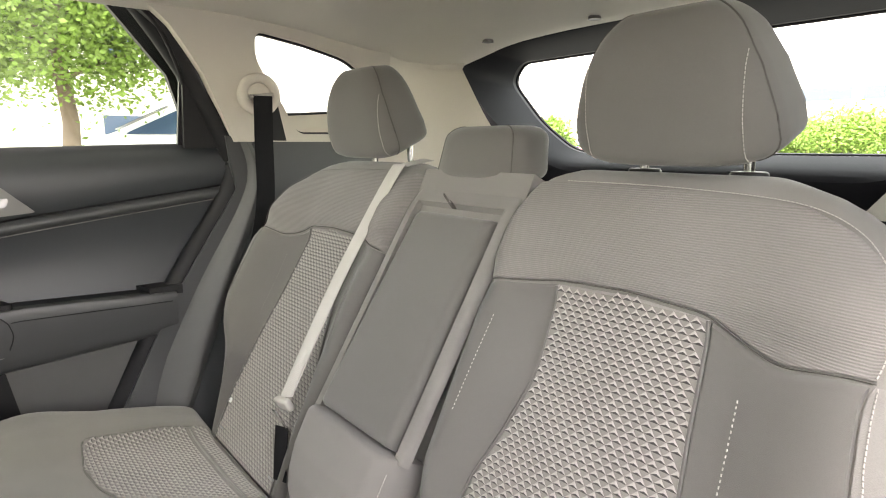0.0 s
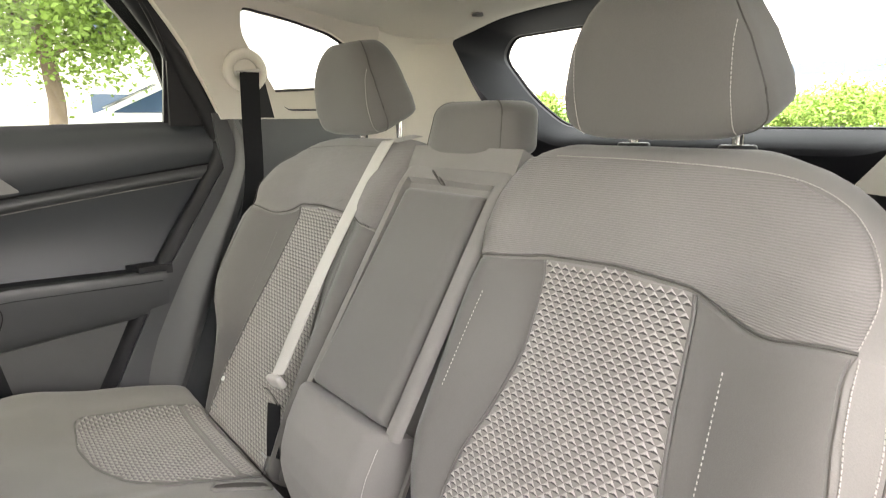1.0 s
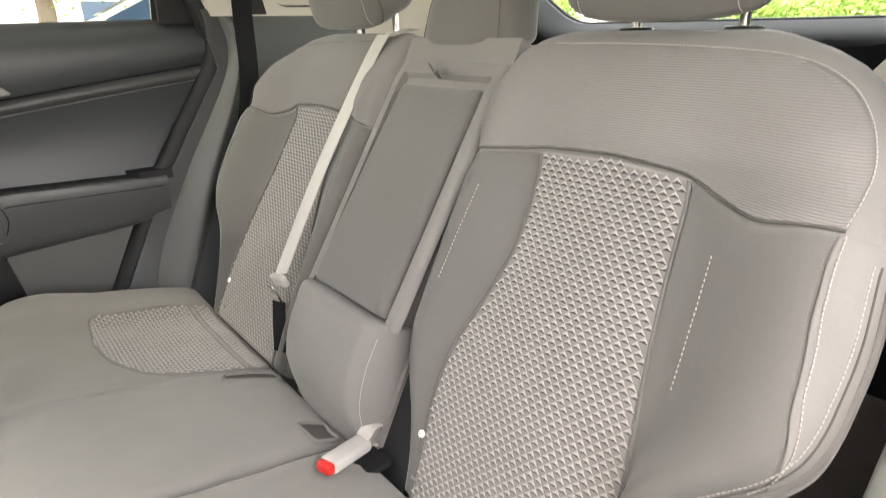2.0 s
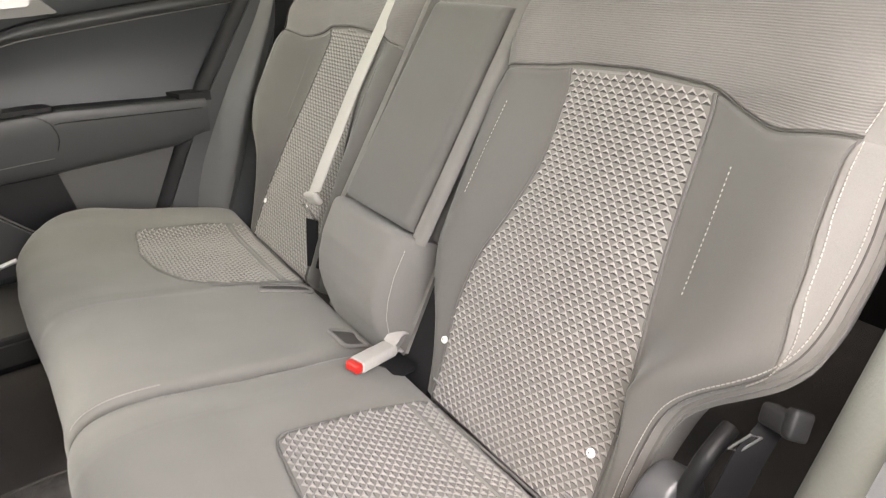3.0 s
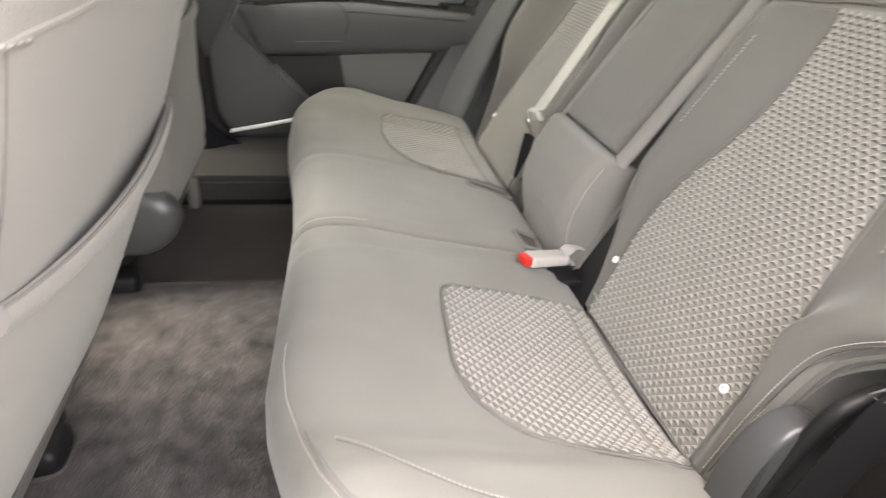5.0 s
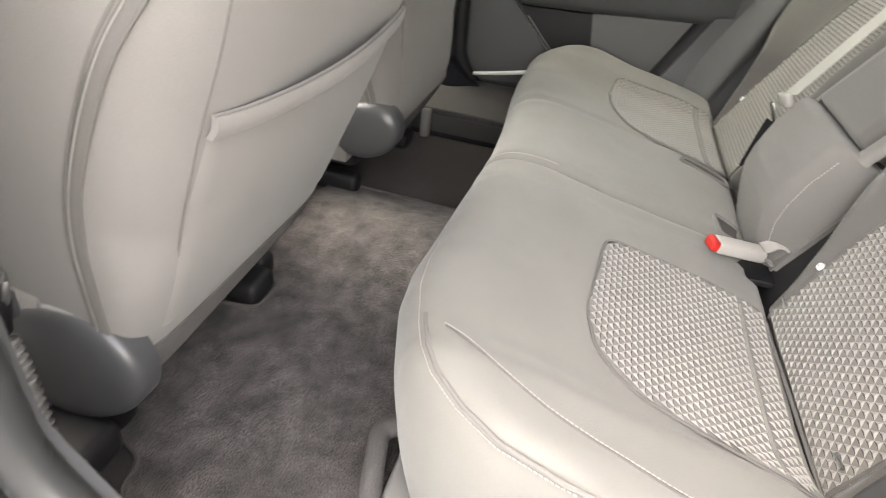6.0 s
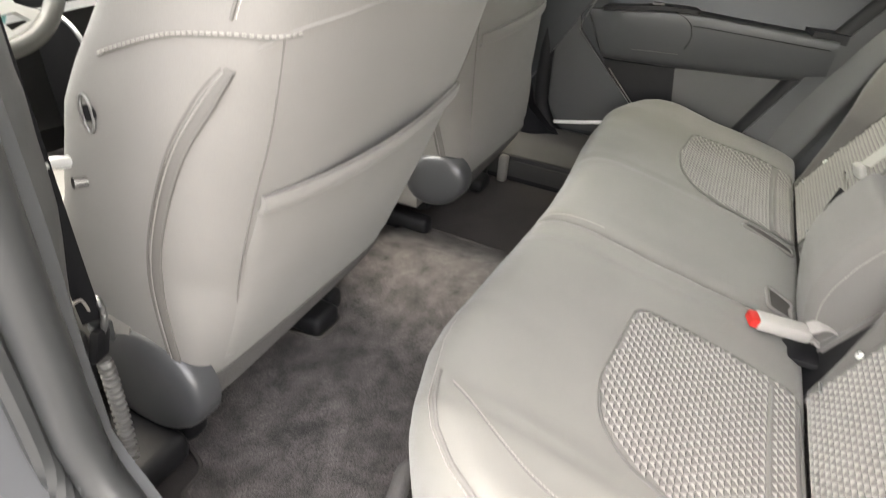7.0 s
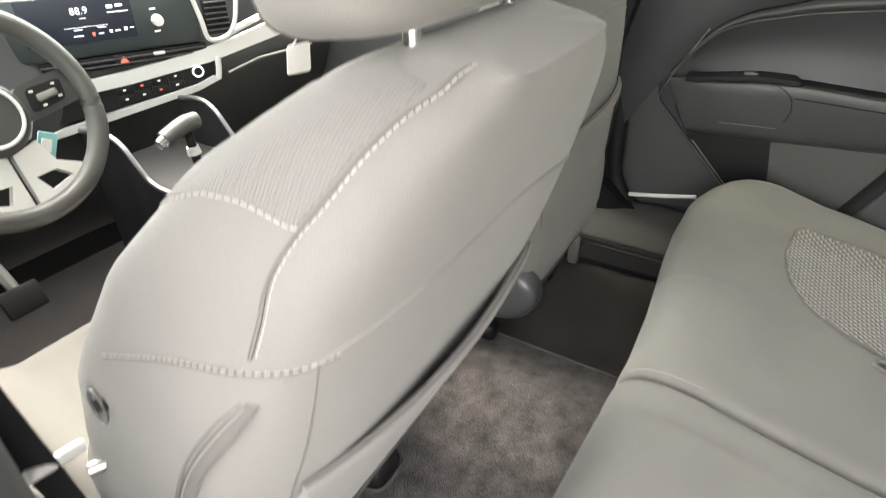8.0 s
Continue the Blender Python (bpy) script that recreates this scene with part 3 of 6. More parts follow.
def build_front_shell():
    """Front doors, kept plain, and the windscreen opening that close the place ahead."""
    for sx in (-1, 1):
        lowd = [(0.92, 0.10), (2.0, 0.10), (2.0, 0.93), (0.90, 0.98), (0.90, 0.6)]
        d = tagged(finish("front_door_trim", panel([rounded(lowd, 0.03)], lambda y, z: Vector((sx * 0.80, y, z)), (0.05 * sx, 0, 0), 0.1), PLASTIC), "dark plastic front door trim", "door trim", kind="structure")
        part("door_glass", panel([[(0.90, 0.96), (1.9, 0.93), (1.25, 1.32), (0.90, 1.33)]], lambda y, z: Vector((sx * (0.80 - 0.2 * max(0, z - 0.95)), y, z)), 0, 0.2), TINT if sx < 0 else REAR_TINT, d)
        part("windscreen_pillar", tube([(sx * 0.76, 2.0, 0.95), (sx * 0.70, 1.55, 1.18), (sx * 0.66, 1.28, 1.31)], 0.035, 10), TRIM_BEIGE, d)
    f = tagged(finish("firewall", box(0, 2.15, 0.45, 1.8, 0.1, 1.0), PLASTIC_BLACK), "black bulkhead under the dashboard", "bulkhead", kind="structure")
    g = tagged(finish("windscreen", panel([[(-0.78, 0), (0.78, 0), (0.68, 1), (-0.68, 1)]], lambda x, t: Vector((x, 2.12 - 0.85 * t, 0.94 + 0.38 * t)), 0, 0.25), SCREEN_GLASS), "clear windscreen glass", "windscreen", kind="structure")


build_front_shell()


# ---- right rear door ----
def build_right_door():
    door = thing("rear_door", "closed rear door with dark plastic trim and speaker grille", "car door", at=(0.82, 0.4, 0.25))
    door.location = (0, 0, 0)
    frame_poly = [(0.84, 0.26), (0.80, 0.235), (0.36, 0.235), (0.245, 0.37), (0.10, 0.635), (-0.06, 0.875), (-0.05, 0.985), (0.25, 0.985), (0.90, 0.965), (0.86, 0.55), (0.85, 0.32)]
    body = part("door_panel", panel([rounded(frame_poly, 0.03)], lambda y, z: Vector((0.815 - 0.012 * math.sin(math.pi * max(0, min(1, (z - 0.25) / 0.74))), y, z)), (0.05, 0, 0), 0.06), PLASTIC_SOFT, door)
    # soft upper pad under the window, and the raised band along its lower edge
    def z_top(y):
        return sum(interp(y + d, [-0.09, 0.20, 0.413, 0.556, 0.62, 0.70, 0.90], [0.894, 0.860, 0.833, 0.79, 0.753, 0.640, 0.30]) for d in (-0.02, 0, 0.02)) / 3

    def pad(depth):
        def f(s, t):
            y = -0.075 + 0.97 * s + 0.02 * t
            z0 = max(z_top(y), 0.30) + 0.004
            return Vector((0.797 - depth * math.sin(math.pi * min(1, 0.12 + t)) ** 0.6, y, z0 * (1 - t) + (0.998 - 0.022 * s) * t))
        return f
    part("upper_trim", shell(pad(0.022), lambda s, t: pad(0)(s, t) + Vector((0.03, 0, 0)), 60, 14), PLASTIC_SOFT, door)

    def band(s, t):
        y = -0.085 + 0.785 * s
        h = interp(y, [-0.09, 0.40, 0.60, 0.70], [0.030, 0.030, 0.016, 0.004])
        return Vector((0.798 - 0.026 * math.sin(math.pi * (0.08 + 0.84 * t)) ** 0.5, y, z_top(y) - h * t))
    part("accent_band", sheet(band, 60, 10), PLASTIC, door, "raised dark band across the door trim")
    part("groove_line", tube([band(k / 60, -0.02) + Vector((-0.006, 0, 0.001)) for k in range(61)], 0.0022, 6), PLASTIC_BLACK, door)

    def hollow(s, t):
        zz = 0.84 - 0.20 * t
        y0 = interp(zz, [0.37, 0.635, 0.875], [0.225, 0.085, -0.078])
        y = y0 + (0.66 - y0) * s
        lo = interp(y, [-0.06, 0.08, 0.40, 0.66], [0.645, 0.645, 0.652, 0.630])
        hi = z_top(y) - interp(y, [-0.09, 0.40, 0.60, 0.70], [0.030, 0.030, 0.016, 0.004])
        return Vector((0.792 + 0.012 * math.sin(math.pi * t), y, hi + (lo - hi) * t))
    part("insert_panel", sheet(hollow, 40, 14), PLASTIC_SOFT, door)
    # armrest with a pull recess
    def arm(s, t):
        y = 0.09 + 0.61 * s
        top = interp(y, [0.08, 0.40, 0.50, 0.70], [0.642, 0.655, 0.650, 0.625])
        bot = interp(y, [0.08, 0.15, 0.45, 0.64, 0.70], [0.54, 0.527, 0.508, 0.50, 0.60])
        prof = smooth_line([(0.80, top), (0.745, top), (0.733, top - 0.012), (0.737, (top + bot) / 2), (0.752, bot + 0.01), (0.80, bot)], 4)
        k = t * (len(prof) - 1)
        i = min(int(k), len(prof) - 2)
        p = prof[i].lerp(prof[i + 1], k - i)
        taper = 1 - 0.8 * ease((y - 0.60) / 0.10)
        return Vector((0.80 - (0.80 - p.x) * taper, y, p.y))
    part("armrest", sheet(arm, 30, 20), PLASTIC, door)
    part("armrest_seam", tube([arm(0.02 + 0.52 * k / 20, 0.46) + Vector((-0.0004, 0, 0)) for k in range(21)], 0.0013, 6), PLASTIC_BLACK, door)
    joint = [(0.630, 0.16), (0.605, 0.30), (0.560, 0.43), (0.545, 0.48), (0.538, 0.56), (0.552, 0.64)]
    part("trim_line", tube([arm(0.57 + 0.20 * k / 12, 0.685) + Vector((-0.0004, 0, 0)) for k in range(13)], 0.0008, 6), PLASTIC_GREY, door)
    part("armrest_joint", tube([arm(q.x, q.y) + Vector((-0.0004, 0, 0)) for q in smooth_line([(a, b, 0) for a, b in joint], 6)], 0.0014, 6), PLASTIC_BLACK, door)
    part("armrest_edge", tube([arm(0.02 + 0.94 * k / 30, 0.985) + Vector((-0.004, 0, -0.003)) for k in range(31)], 0.0035, 6), PLASTIC_BLACK, door)
    # thin pale tube drawn as the highlight on the band's edge
    part("band_highlight", tube([band(k / 60, 1.0) + Vector((-0.004, 0, -0.001)) for k in range(61)], 0.0014, 6), PLASTIC_GREY, door)
    part("switch_plate", panel([rounded([(0.41, 0.0), (0.66, 0.0), (0.66, 0.06), (0.43, 0.06)], 0.012)], lambda y, d: Vector((0.741 + d, y, 0.664 - 0.15 * max(0.0, y - 0.50))), (0, 0, -0.010), 0.03), PLASTIC_BLACK, door)
    part("armrest_top", panel([rounded([(0.10, 0.0), (0.42, 0.0), (0.42, 0.045), (0.10, 0.045)], 0.008)], lambda y, q: Vector((0.750 + q, y, interp(y, [0.08, 0.40], [0.642, 0.655]) + 0.002)), 0, 0.04), PLASTIC_BLACK, door)
    part("window_switch", box(0.762, 0.52, 0.664, 0.016, 0.030, 0.008, 0.002), PLASTIC_MID, door)
    part("pull_cup", panel([[(0.075, 0.0), (0.150, 0.0), (0.168, 0.055), (0.075, 0.055)]], lambda y, q: Vector((0.740 + q, y, 0.657)), (0, 0, -0.022), 0.03), PLASTIC_BLACK, door)
    # door pocket
    part("pocket_recess", panel([rounded([(0.64, 0.495), (0.44, 0.51), (0.40, 0.30), (0.50, 0.28), (0.585, 0.36)], 0.015)], lambda y, z: Vector((0.797, y, z)), (0.006, 0, 0), 0), PLASTIC_BLACK, door)
    part("pocket_ledge", tube([(0.782, 0.615, 0.475), (0.780, 0.545, 0.405), (0.780, 0.50, 0.36)], 0.0022, 6), PLASTIC_GREY, door)
    part("pocket_panel", panel([rounded([(0.44, 0.512), (0.13, 0.53), (0.27, 0.30), (0.40, 0.28)], 0.012)], lambda y, z: Vector((0.775, y, z)), (0.02, 0, 0), 0.04), PLASTIC_MID, door)
    # speaker grille and chrome strip
    grille = part("speaker_grille", panel([rounded([(0.716, 0.562), (0.552, 0.398), (0.49, 0.33), (0.52, 0.285), (0.725, 0.268), (0.775, 0.335), (0.782, 0.50), (0.79, 0.62), (0.735, 0.64)], 0.015)], lambda y, z: Vector((0.792, y, z)), (0.01, 0, 0), 0.03), PLASTIC, door)
    part("chrome_strip", tube([(0.786, 0.748, 0.283), (0.782, 0.66, 0.301), (0.780, 0.572, 0.321)], 0.0058, 8), CHROME_SKY_LIT, door, "bright chrome strip below the speaker")
    part("silver_edge", tube([(0.778, 0.632, 0.748), (0.780, 0.690, 0.643), (0.780, 0.714, 0.590), (0.780, 0.718, 0.568), (0.780, 0.705, 0.553), (0.780, 0.55, 0.400), (0.780, 0.48, 0.330)], 0.0015, 6), STEEL, door, "thin silver trim edge")
    part("lever_bezel", panel([rounded([(0.350, 0.851), (0.405, 0.906), (0.50, 0.93), (0.50, 0.842), (0.41, 0.846)], 0.006)], lambda y, z: Vector((0.768, y, z)), (0.012, 0, 0), 0), PLASTIC_GREY, door, "grey lever surround")
    part("release_lever", panel([rounded([(0.395, 0.884), (0.47, 0.880), (0.47, 0.862), (0.40, 0.866)], 0.006)], lambda y, z: Vector((0.756, y, z)), (0.012, 0, 0), 0), STEEL, door, "satin silver door release lever")
    seal = smooth_line([(0.80, 0.848, 1.0), (0.80, 0.829, 0.72), (0.80, 0.815, 0.58), (0.80, 0.808, 0.40), (0.80, 0.800, 0.325), (0.80, 0.752, 0.250), (0.80, 0.67, 0.226), (0.80, 0.5, 0.222), (0.80, 0.36, 0.228)], 8)
    part("weather_seal", tube(seal, 0.023, 12), RUBBER, door)
    # window frame with a fixed black quarter blanking plate
    part("blanking_plate", panel([[(0.045, 0.992), (-0.055, 0.992), (0.01, 1.15), (0.035, 1.175)]], lambda y, z: Vector((side(y, z) + 0.02, y, z)), (0.012, 0, 0), 0), PLASTIC_BLACK, door)
    border = [(-0.095, 0.985), (-0.06, 1.076), (-0.018, 1.158), (0.02, 1.215), (0.055, 1.265), (0.10, 1.305), (0.17, 1.35), (0.86, 1.36), (0.86, 1.325), (0.20, 1.322), (0.140, 1.302), (0.086, 1.255), (0.050, 1.184), (0.034, 1.134), (0.034, 0.985)]
    part("window_frame", panel([border], lambda y, z: Vector((side(y, z) + 0.004, y, z)), (0.03, 0, 0), 0.04), PLASTIC_BLACK, door, "black window frame")
    lip = smooth_line([(side(0, 1.322) + 0.002, 0.86, 1.324), (side(0, 1.322) + 0.002, 0.20, 1.322), (side(0, 1.3) + 0.002, 0.140, 1.302), (side(0, 1.255) + 0.002, 0.086, 1.255), (side(0, 1.184) + 0.002, 0.050, 1.184), (side(0, 1.134) + 0.002, 0.034, 1.134)], 6)
    part("window_seal", tube(lip, 0.0045, 8), RUBBER, door)
    part("door_glass", panel([[(-0.03, 0.98), (0.86, 0.96), (0.86, 1.33), (0.14, 1.33), (0.02, 1.15)]], lambda y, z: Vector((side(y, z) + 0.035, y, z)), 0, 0.1), REAR_TINT, door)


build_right_door()

def build_open_door():
    """The left rear door, swung wide open on its front hinges."""
    d = thing("rear_door", "rear door standing wide open on its front hinges", "car door")
    hinge, turn = Vector((-0.935, 0.95, 0)), radians(70)
    along, out = Vector((-math.sin(turn), -math.cos(turn), 0)), Vector((math.cos(turn), -math.sin(turn), 0))

    def lay(off):
        return lambda u, z: hinge + along * u + out * (off - 0.012 * math.sin(math.pi * max(0, min(1, (z - 0.1) / 0.85)))) + Vector((0, 0, z))
    low = [(0.02, 0.02), (0.80, 0.05), (0.95, 0.45), (1.06, 0.92), (0.0, 0.95)]
    part("inner_trim", panel([rounded(low, 0.05)], lay(0.0), tuple(out * -0.06), 0.1), PLASTIC_SOFT, d)
    part("outer_skin", panel([rounded(low, 0.04)], lay(-0.065), tuple(out * -0.04), 0.1), material("door_paint", (0.05, 0.052, 0.055), 0.3, blotch=0.03, coat=0.4), d, "dark grey painted outer skin")
    part("glass", panel([[(0.02, 0.95), (1.04, 0.92), (0.88, 1.22), (0.60, 1.32), (0.02, 1.33)]], lay(-0.05), 0, 0.2), GLASS, d)
    part("window_frame", tube(smooth_line([lay(-0.05)(*q) for q in ((0.02, 0.95), (0.02, 1.32), (0.60, 1.33), (0.90, 1.22), (1.05, 0.92))], 6), 0.016, 8), RUBBER, d)
    for z in (0.30, 0.62):
        part("hinge", box(*(hinge + Vector((0.03, -0.02, z))), 0.07, 0.05, 0.05, 0.008, 2), PLASTIC_BLACK, d)
        part("hinge_bolt", cyl(hinge + Vector((0.035, -0.045, z)), hinge + Vector((0.032, -0.060, z)), 0.011, sides=6), STEEL, d, "steel hinge bolt")


build_open_door()

# ---- rear bench ----
LEANS = radians(26.7)
UP = Vector((0, -math.sin(LEANS), math.cos(LEANS)))
OUT = Vector((0, math.cos(LEANS), math.sin(LEANS)))
BASE = Vector((0, 0.085, 0.36))


def on_back(x, v, w):
    return BASE + Vector((x, 0, 0)) + UP * v + OUT * w


V_IN = ([0, 0.05, 0.10, 0.15, 0.20, 0.35, 0.5, 0.6, 0.65, 0.675, 0.69], [-0.205, -0.197, -0.178, -0.155, -0.142, -0.138, -0.136, -0.128, -0.135, -0.155, -0.20])
V_OUT = ([0, 0.05, 0.10, 0.17, 0.195, 0.22, 0.24, 0.265, 0.30, 0.38, 0.455, 0.50, 0.55, 0.60, 0.64, 0.67, 0.69], [-0.556, -0.557, -0.559, -0.570, -0.583, -0.610, -0.634, -0.656, -0.667, -0.669, -0.660, -0.655, -0.645, -0.618, -0.582, -0.535, -0.47])
S_OUT = ([0, 0.19, 0.235, 0.25, 0.33, 0.40, 0.475, 0.52], [0.010, 0.010, 0.010, 0.012, 0.034, 0.042, 0.040, 0.026])
P_IN = ([0, 0.05, 0.13, 0.21, 0.29, 0.37, 0.5], [-0.228, -0.225, -0.212, -0.216, -0.243, -0.262, -0.249])
P_OUT = ([0, 0.05, 0.12, 0.226, 0.30, 0.37, 0.5], [-0.525, -0.521, -0.517, -0.499, -0.484, -0.473, -0.459])
SEAM = ([-0.70, -0.61, -0.543, -0.501, -0.458, -0.361, -0.249, -0.18, -0.12], [0.470, 0.471, 0.466, 0.482, 0.503, 0.509, 0.504, 0.487, 0.480])


def smoothed(x, table, h=0.02):
    return sum(interp(x + d, *table) for d in (-h, -h / 2, 0, h / 2, h)) / 5


def back_w(x, v):
    """Height of the left backrest's cloth over its plane; the right one is its mirror image."""
    xi, xo = smoothed(v, V_IN), smoothed(v, V_OUT)
    pi, po = smoothed(min(v, 0.5), P_IN), smoothed(min(v, 0.5), P_OUT)
    g = interp(v, [0, 0.1, 0.22, 0.44, 0.54, 0.61, 0.69], [0.25, 0.5, 1.0, 1.0, 0.45, 0.12, 0.0])
    w = 0.0
    if x < po:
        w = 0.052 * g * ease((po - x) / max(0.02, po - xo - 0.045))
    elif x > pi:
        w = 0.034 * g * ease((x - pi) / max(0.02, xi - pi - 0.030))
    w += 0.018 * ease((v - 0.47) / 0.06) * (1 - ease((v - 0.56) / 0.13)) + 0.004 * math.sin(v * 9)
    w -= 0.018 * max(0.0, (v - 0.56) / 0.13) ** 2
    w -= quarter(xi - x, 0.030) + quarter(x - xo, 0.038) + quarter(0.69 - v, 0.040) * 0.8 + quarter(v + 0.03, 0.03)
    w += 0.0012 * noise.noise(Vector((x * 14, v * 10, 3)))
    return w


def build_backrest(sx, name, label):
    """One outboard backrest; sx = 1 left (as tabled), -1 right (mirror image)."""
    ob = thing(name, label, "car seat backrest", "rear bench")

    def at(x, v, lift=0.0):
        p = on_back(x, v, back_w(x, v) + lift)
        return Vector((p.x * sx, p.y, p.z))

    def fix(bm):
        if sx < 0:
            bmesh.ops.reverse_faces(bm, faces=bm.faces)
        return bm
    vs = [-0.03, -0.024, -0.015, 0, 0.025, 0.05] + [0.05 + 0.58 * i / 46 for i in range(1, 47)] + [0.645, 0.66, 0.672, 0.681, 0.687, 0.69]
    tl = [(v + 0.03) / 0.72 for v in vs]

    def rim_back(s, t):
        v = -0.03 + 0.72 * t
        xo, xi = smoothed(v, V_OUT), smoothed(v, V_IN)
        x = xo + (xi - xo) * s
        p = on_back(-0.40 + (x + 0.40) * 0.93, v, -0.085)
        return Vector((p.x * sx, p.y, p.z))

    def rim_front(s, t):
        v = -0.03 + 0.72 * t
        xo, xi = smoothed(v, V_OUT), smoothed(v, V_IN)
        return at(xo + (xi - xo) * s, v, -0.004)
    part("cover", shell(rim_front, rim_back, 0, 0, EDGE_S, tl), FABRIC, ob)
    inward = Vector((0, -OUT.y, -OUT.z))

    def seam_v(x):
        return smoothed(x, SEAM, 0.012)
    # embossed middle
    v_low = -0.018

    def middle(s, t):
        v = v_low + (0.497 - v_low) * t
        po, pi = smoothed(v, P_OUT), smoothed(v, P_IN)
        x = po + (pi - po) * s
        v = v_low + (seam_v(x) - 0.002 - v_low) * t
        return at(x, v, 0.0)
    bm = fix(sheet(middle, 24, 50, 0.006, inward))
    for f in bm.faces:
        f.material_index = 2

    def inside(x, v):
        return v_low + 0.004 < v < seam_v(x) - 0.0065 and smoothed(min(v, 0.5), P_OUT) + 0.0035 < x < smoothed(min(v, 0.5), P_IN) - 0.0035
    cells = bmesh.new()
    emboss(inside, lambda x, v, h: at(x, v, h + 0.0003), (-0.54, -0.19, -0.02, 0.52), cells)
    part("patterned_panel", merge(bm, fix(cells)), (FABRIC_PATTERN, FABRIC_SHADE, FABRIC_HALF_SHADE), ob, "pale grey cloth embossed with small pyramids")
    for tab, off in ((P_OUT, 0.0005), (P_IN, -0.0005)):
        part("panel_welt", tube([at(smoothed(v, tab) + off, v, 0.0004) for v in np.linspace(v_low, 0.497, 50)], 0.0024, 6), FABRIC_TWILL_SHADED, ob)
    # smooth strips beside it
    def strip(lo, hi, v0):
        def f(s, t):
            v = v0 + (0.49 - v0) * t
            x = lo(v) + (hi(v) - lo(v)) * s
            return at(x, v0 + (seam_v(x) - 0.002 - v0) * t, 0.0)
        return f
    part("inner_strip", fix(sheet(strip(lambda v: smoothed(v, P_IN) + 0.001, lambda v: smoothed(v, V_IN) - 0.0005, -0.018), 20, 46, 0.005, inward)), FABRIC_TWILL_SHADED, ob)
    st_x = lambda v: smoothed(v, V_OUT) + interp(v, *S_OUT)
    part("outer_strip", fix(sheet(strip(lambda v: st_x(v) + 0.001, lambda v: smoothed(v, P_OUT) - 0.001, -0.018), 20, 46, 0.005, inward)), FABRIC_TWILL_SHADED, ob)
    part("side_bolster", fix(sheet(strip(lambda v: smoothed(v, V_OUT) + 0.0005, lambda v: st_x(v) - 0.001, -0.018), 14, 46, 0.004, inward)), FABRIC, ob)
    # ribbed upper part

    def top(s, t):
        v = 0.475 + 0.165 * t
        xo = smoothed(t, ([0, 0.25, 0.45, 0.67, 0.84, 1.0], [-0.621, -0.627, -0.619, -0.600, -0.572, -0.520]), 0.04)
        xi = smoothed(v, V_IN) - 0.003
        x = xo + (xi - xo) * s
        v0 = seam_v(x) + 0.001
        return at(x, v0 + (0.637 + 0.014 * ease(2 * s) - v0) * t, 0.0008)
    part("upper_panel", fix(sheet(top, 40, 26, 0.004, inward)), FABRIC_RIB, ob)
    # seams and stitching
    yarn = THREAD if sx > 0 else THREAD_GREY
    arc = [at(q.x, q.y, 0.0020) for q in smooth_line([(-0.622, 0.475, 0), (-0.627, 0.517, 0), (-0.619, 0.55, 0), (-0.601, 0.583, 0), (-0.573, 0.612, 0), (-0.53, 0.634, 0), (-0.47, 0.646, 0), (-0.39, 0.651, 0), (-0.30, 0.653, 0), (-0.20, 0.652, 0)], 12)]
    part("stitching", stitches(arc), yarn, ob)
    part("stitching", stitches([at(st_x(v) - 0.006, v, 0.001) for v in np.linspace(0.235, 0.47, 60)]), yarn, ob)
    part("stitching", stitches([at(st_x(v) - 0.003, v, 0.001) for v in np.linspace(0.03, 0.235, 50)]), yarn, ob)
    edge_v = list(np.linspace(0.0, 0.45, 70))
    part("piping", tube([at(smoothed(v, V_OUT) + 0.001, v, 0.001) for v in edge_v], 0.0042, 8), FABRIC_TWILL_SHADED, ob)
    part("seam_line", tube([at(smoothed(v, V_OUT) + 0.0075, v, 0.0002) for v in edge_v], 0.0011, 5), THREAD_DARK, ob)
    part("stitching", stitches([at(smoothed(v, V_OUT) + 0.0115, v, 0.0008) for v in edge_v]), yarn, ob)
    for xa, va, xb, vb in ((-0.183, 0.433, -0.176, 0.29), (-0.512, 0.425, -0.522, 0.28)):
        part("stitching", stitches([at(xa + (xb - xa) * k / 20, va + (vb - va) * k / 20, 0.0006) for k in range(21)], length=0.003, gap=0.003, r=0.0007), yarn, ob)
    part("seam_line", tube([at(x, seam_v(x), -0.0005) for x in np.linspace(-0.622, -0.15, 60)], 0.0011, 5), THREAD_DARK, ob)
    # child-seat anchor tags
    for x in (-0.22, -0.50):
        c = at(x, 0.078, 0.005)
        tag = part("anchor_tag", cyl(c, c + OUT * 0.003, 0.0056, 0.0048, 20), CHROME_SKY_LIT, ob, "small round bright anchor tag")
        part("tag_mark", box(*(c + OUT * 0.0032 + Vector((0.0014, 0, -0.0008))), 0.0016, 0.0008, 0.0034, 0.0003, 1), PLASTIC_BLACK, tag)
    for x in (-0.235, -0.50):
        c = at(x, 0.016, 0.004)
        part("anchor_bar", cyl(c - Vector((0.010, 0, 0)), c + Vector((0.010, 0, 0)), 0.0018, sides=10), STEEL, ob)
    # headrest
    cx = -0.352
    hd = headrest(ob, cx * sx, foot=(-0.285, 0.953 if sx > 0 else 0.943), high=0.186, gap=0.018 if sx > 0 else 0.026)
    return ob


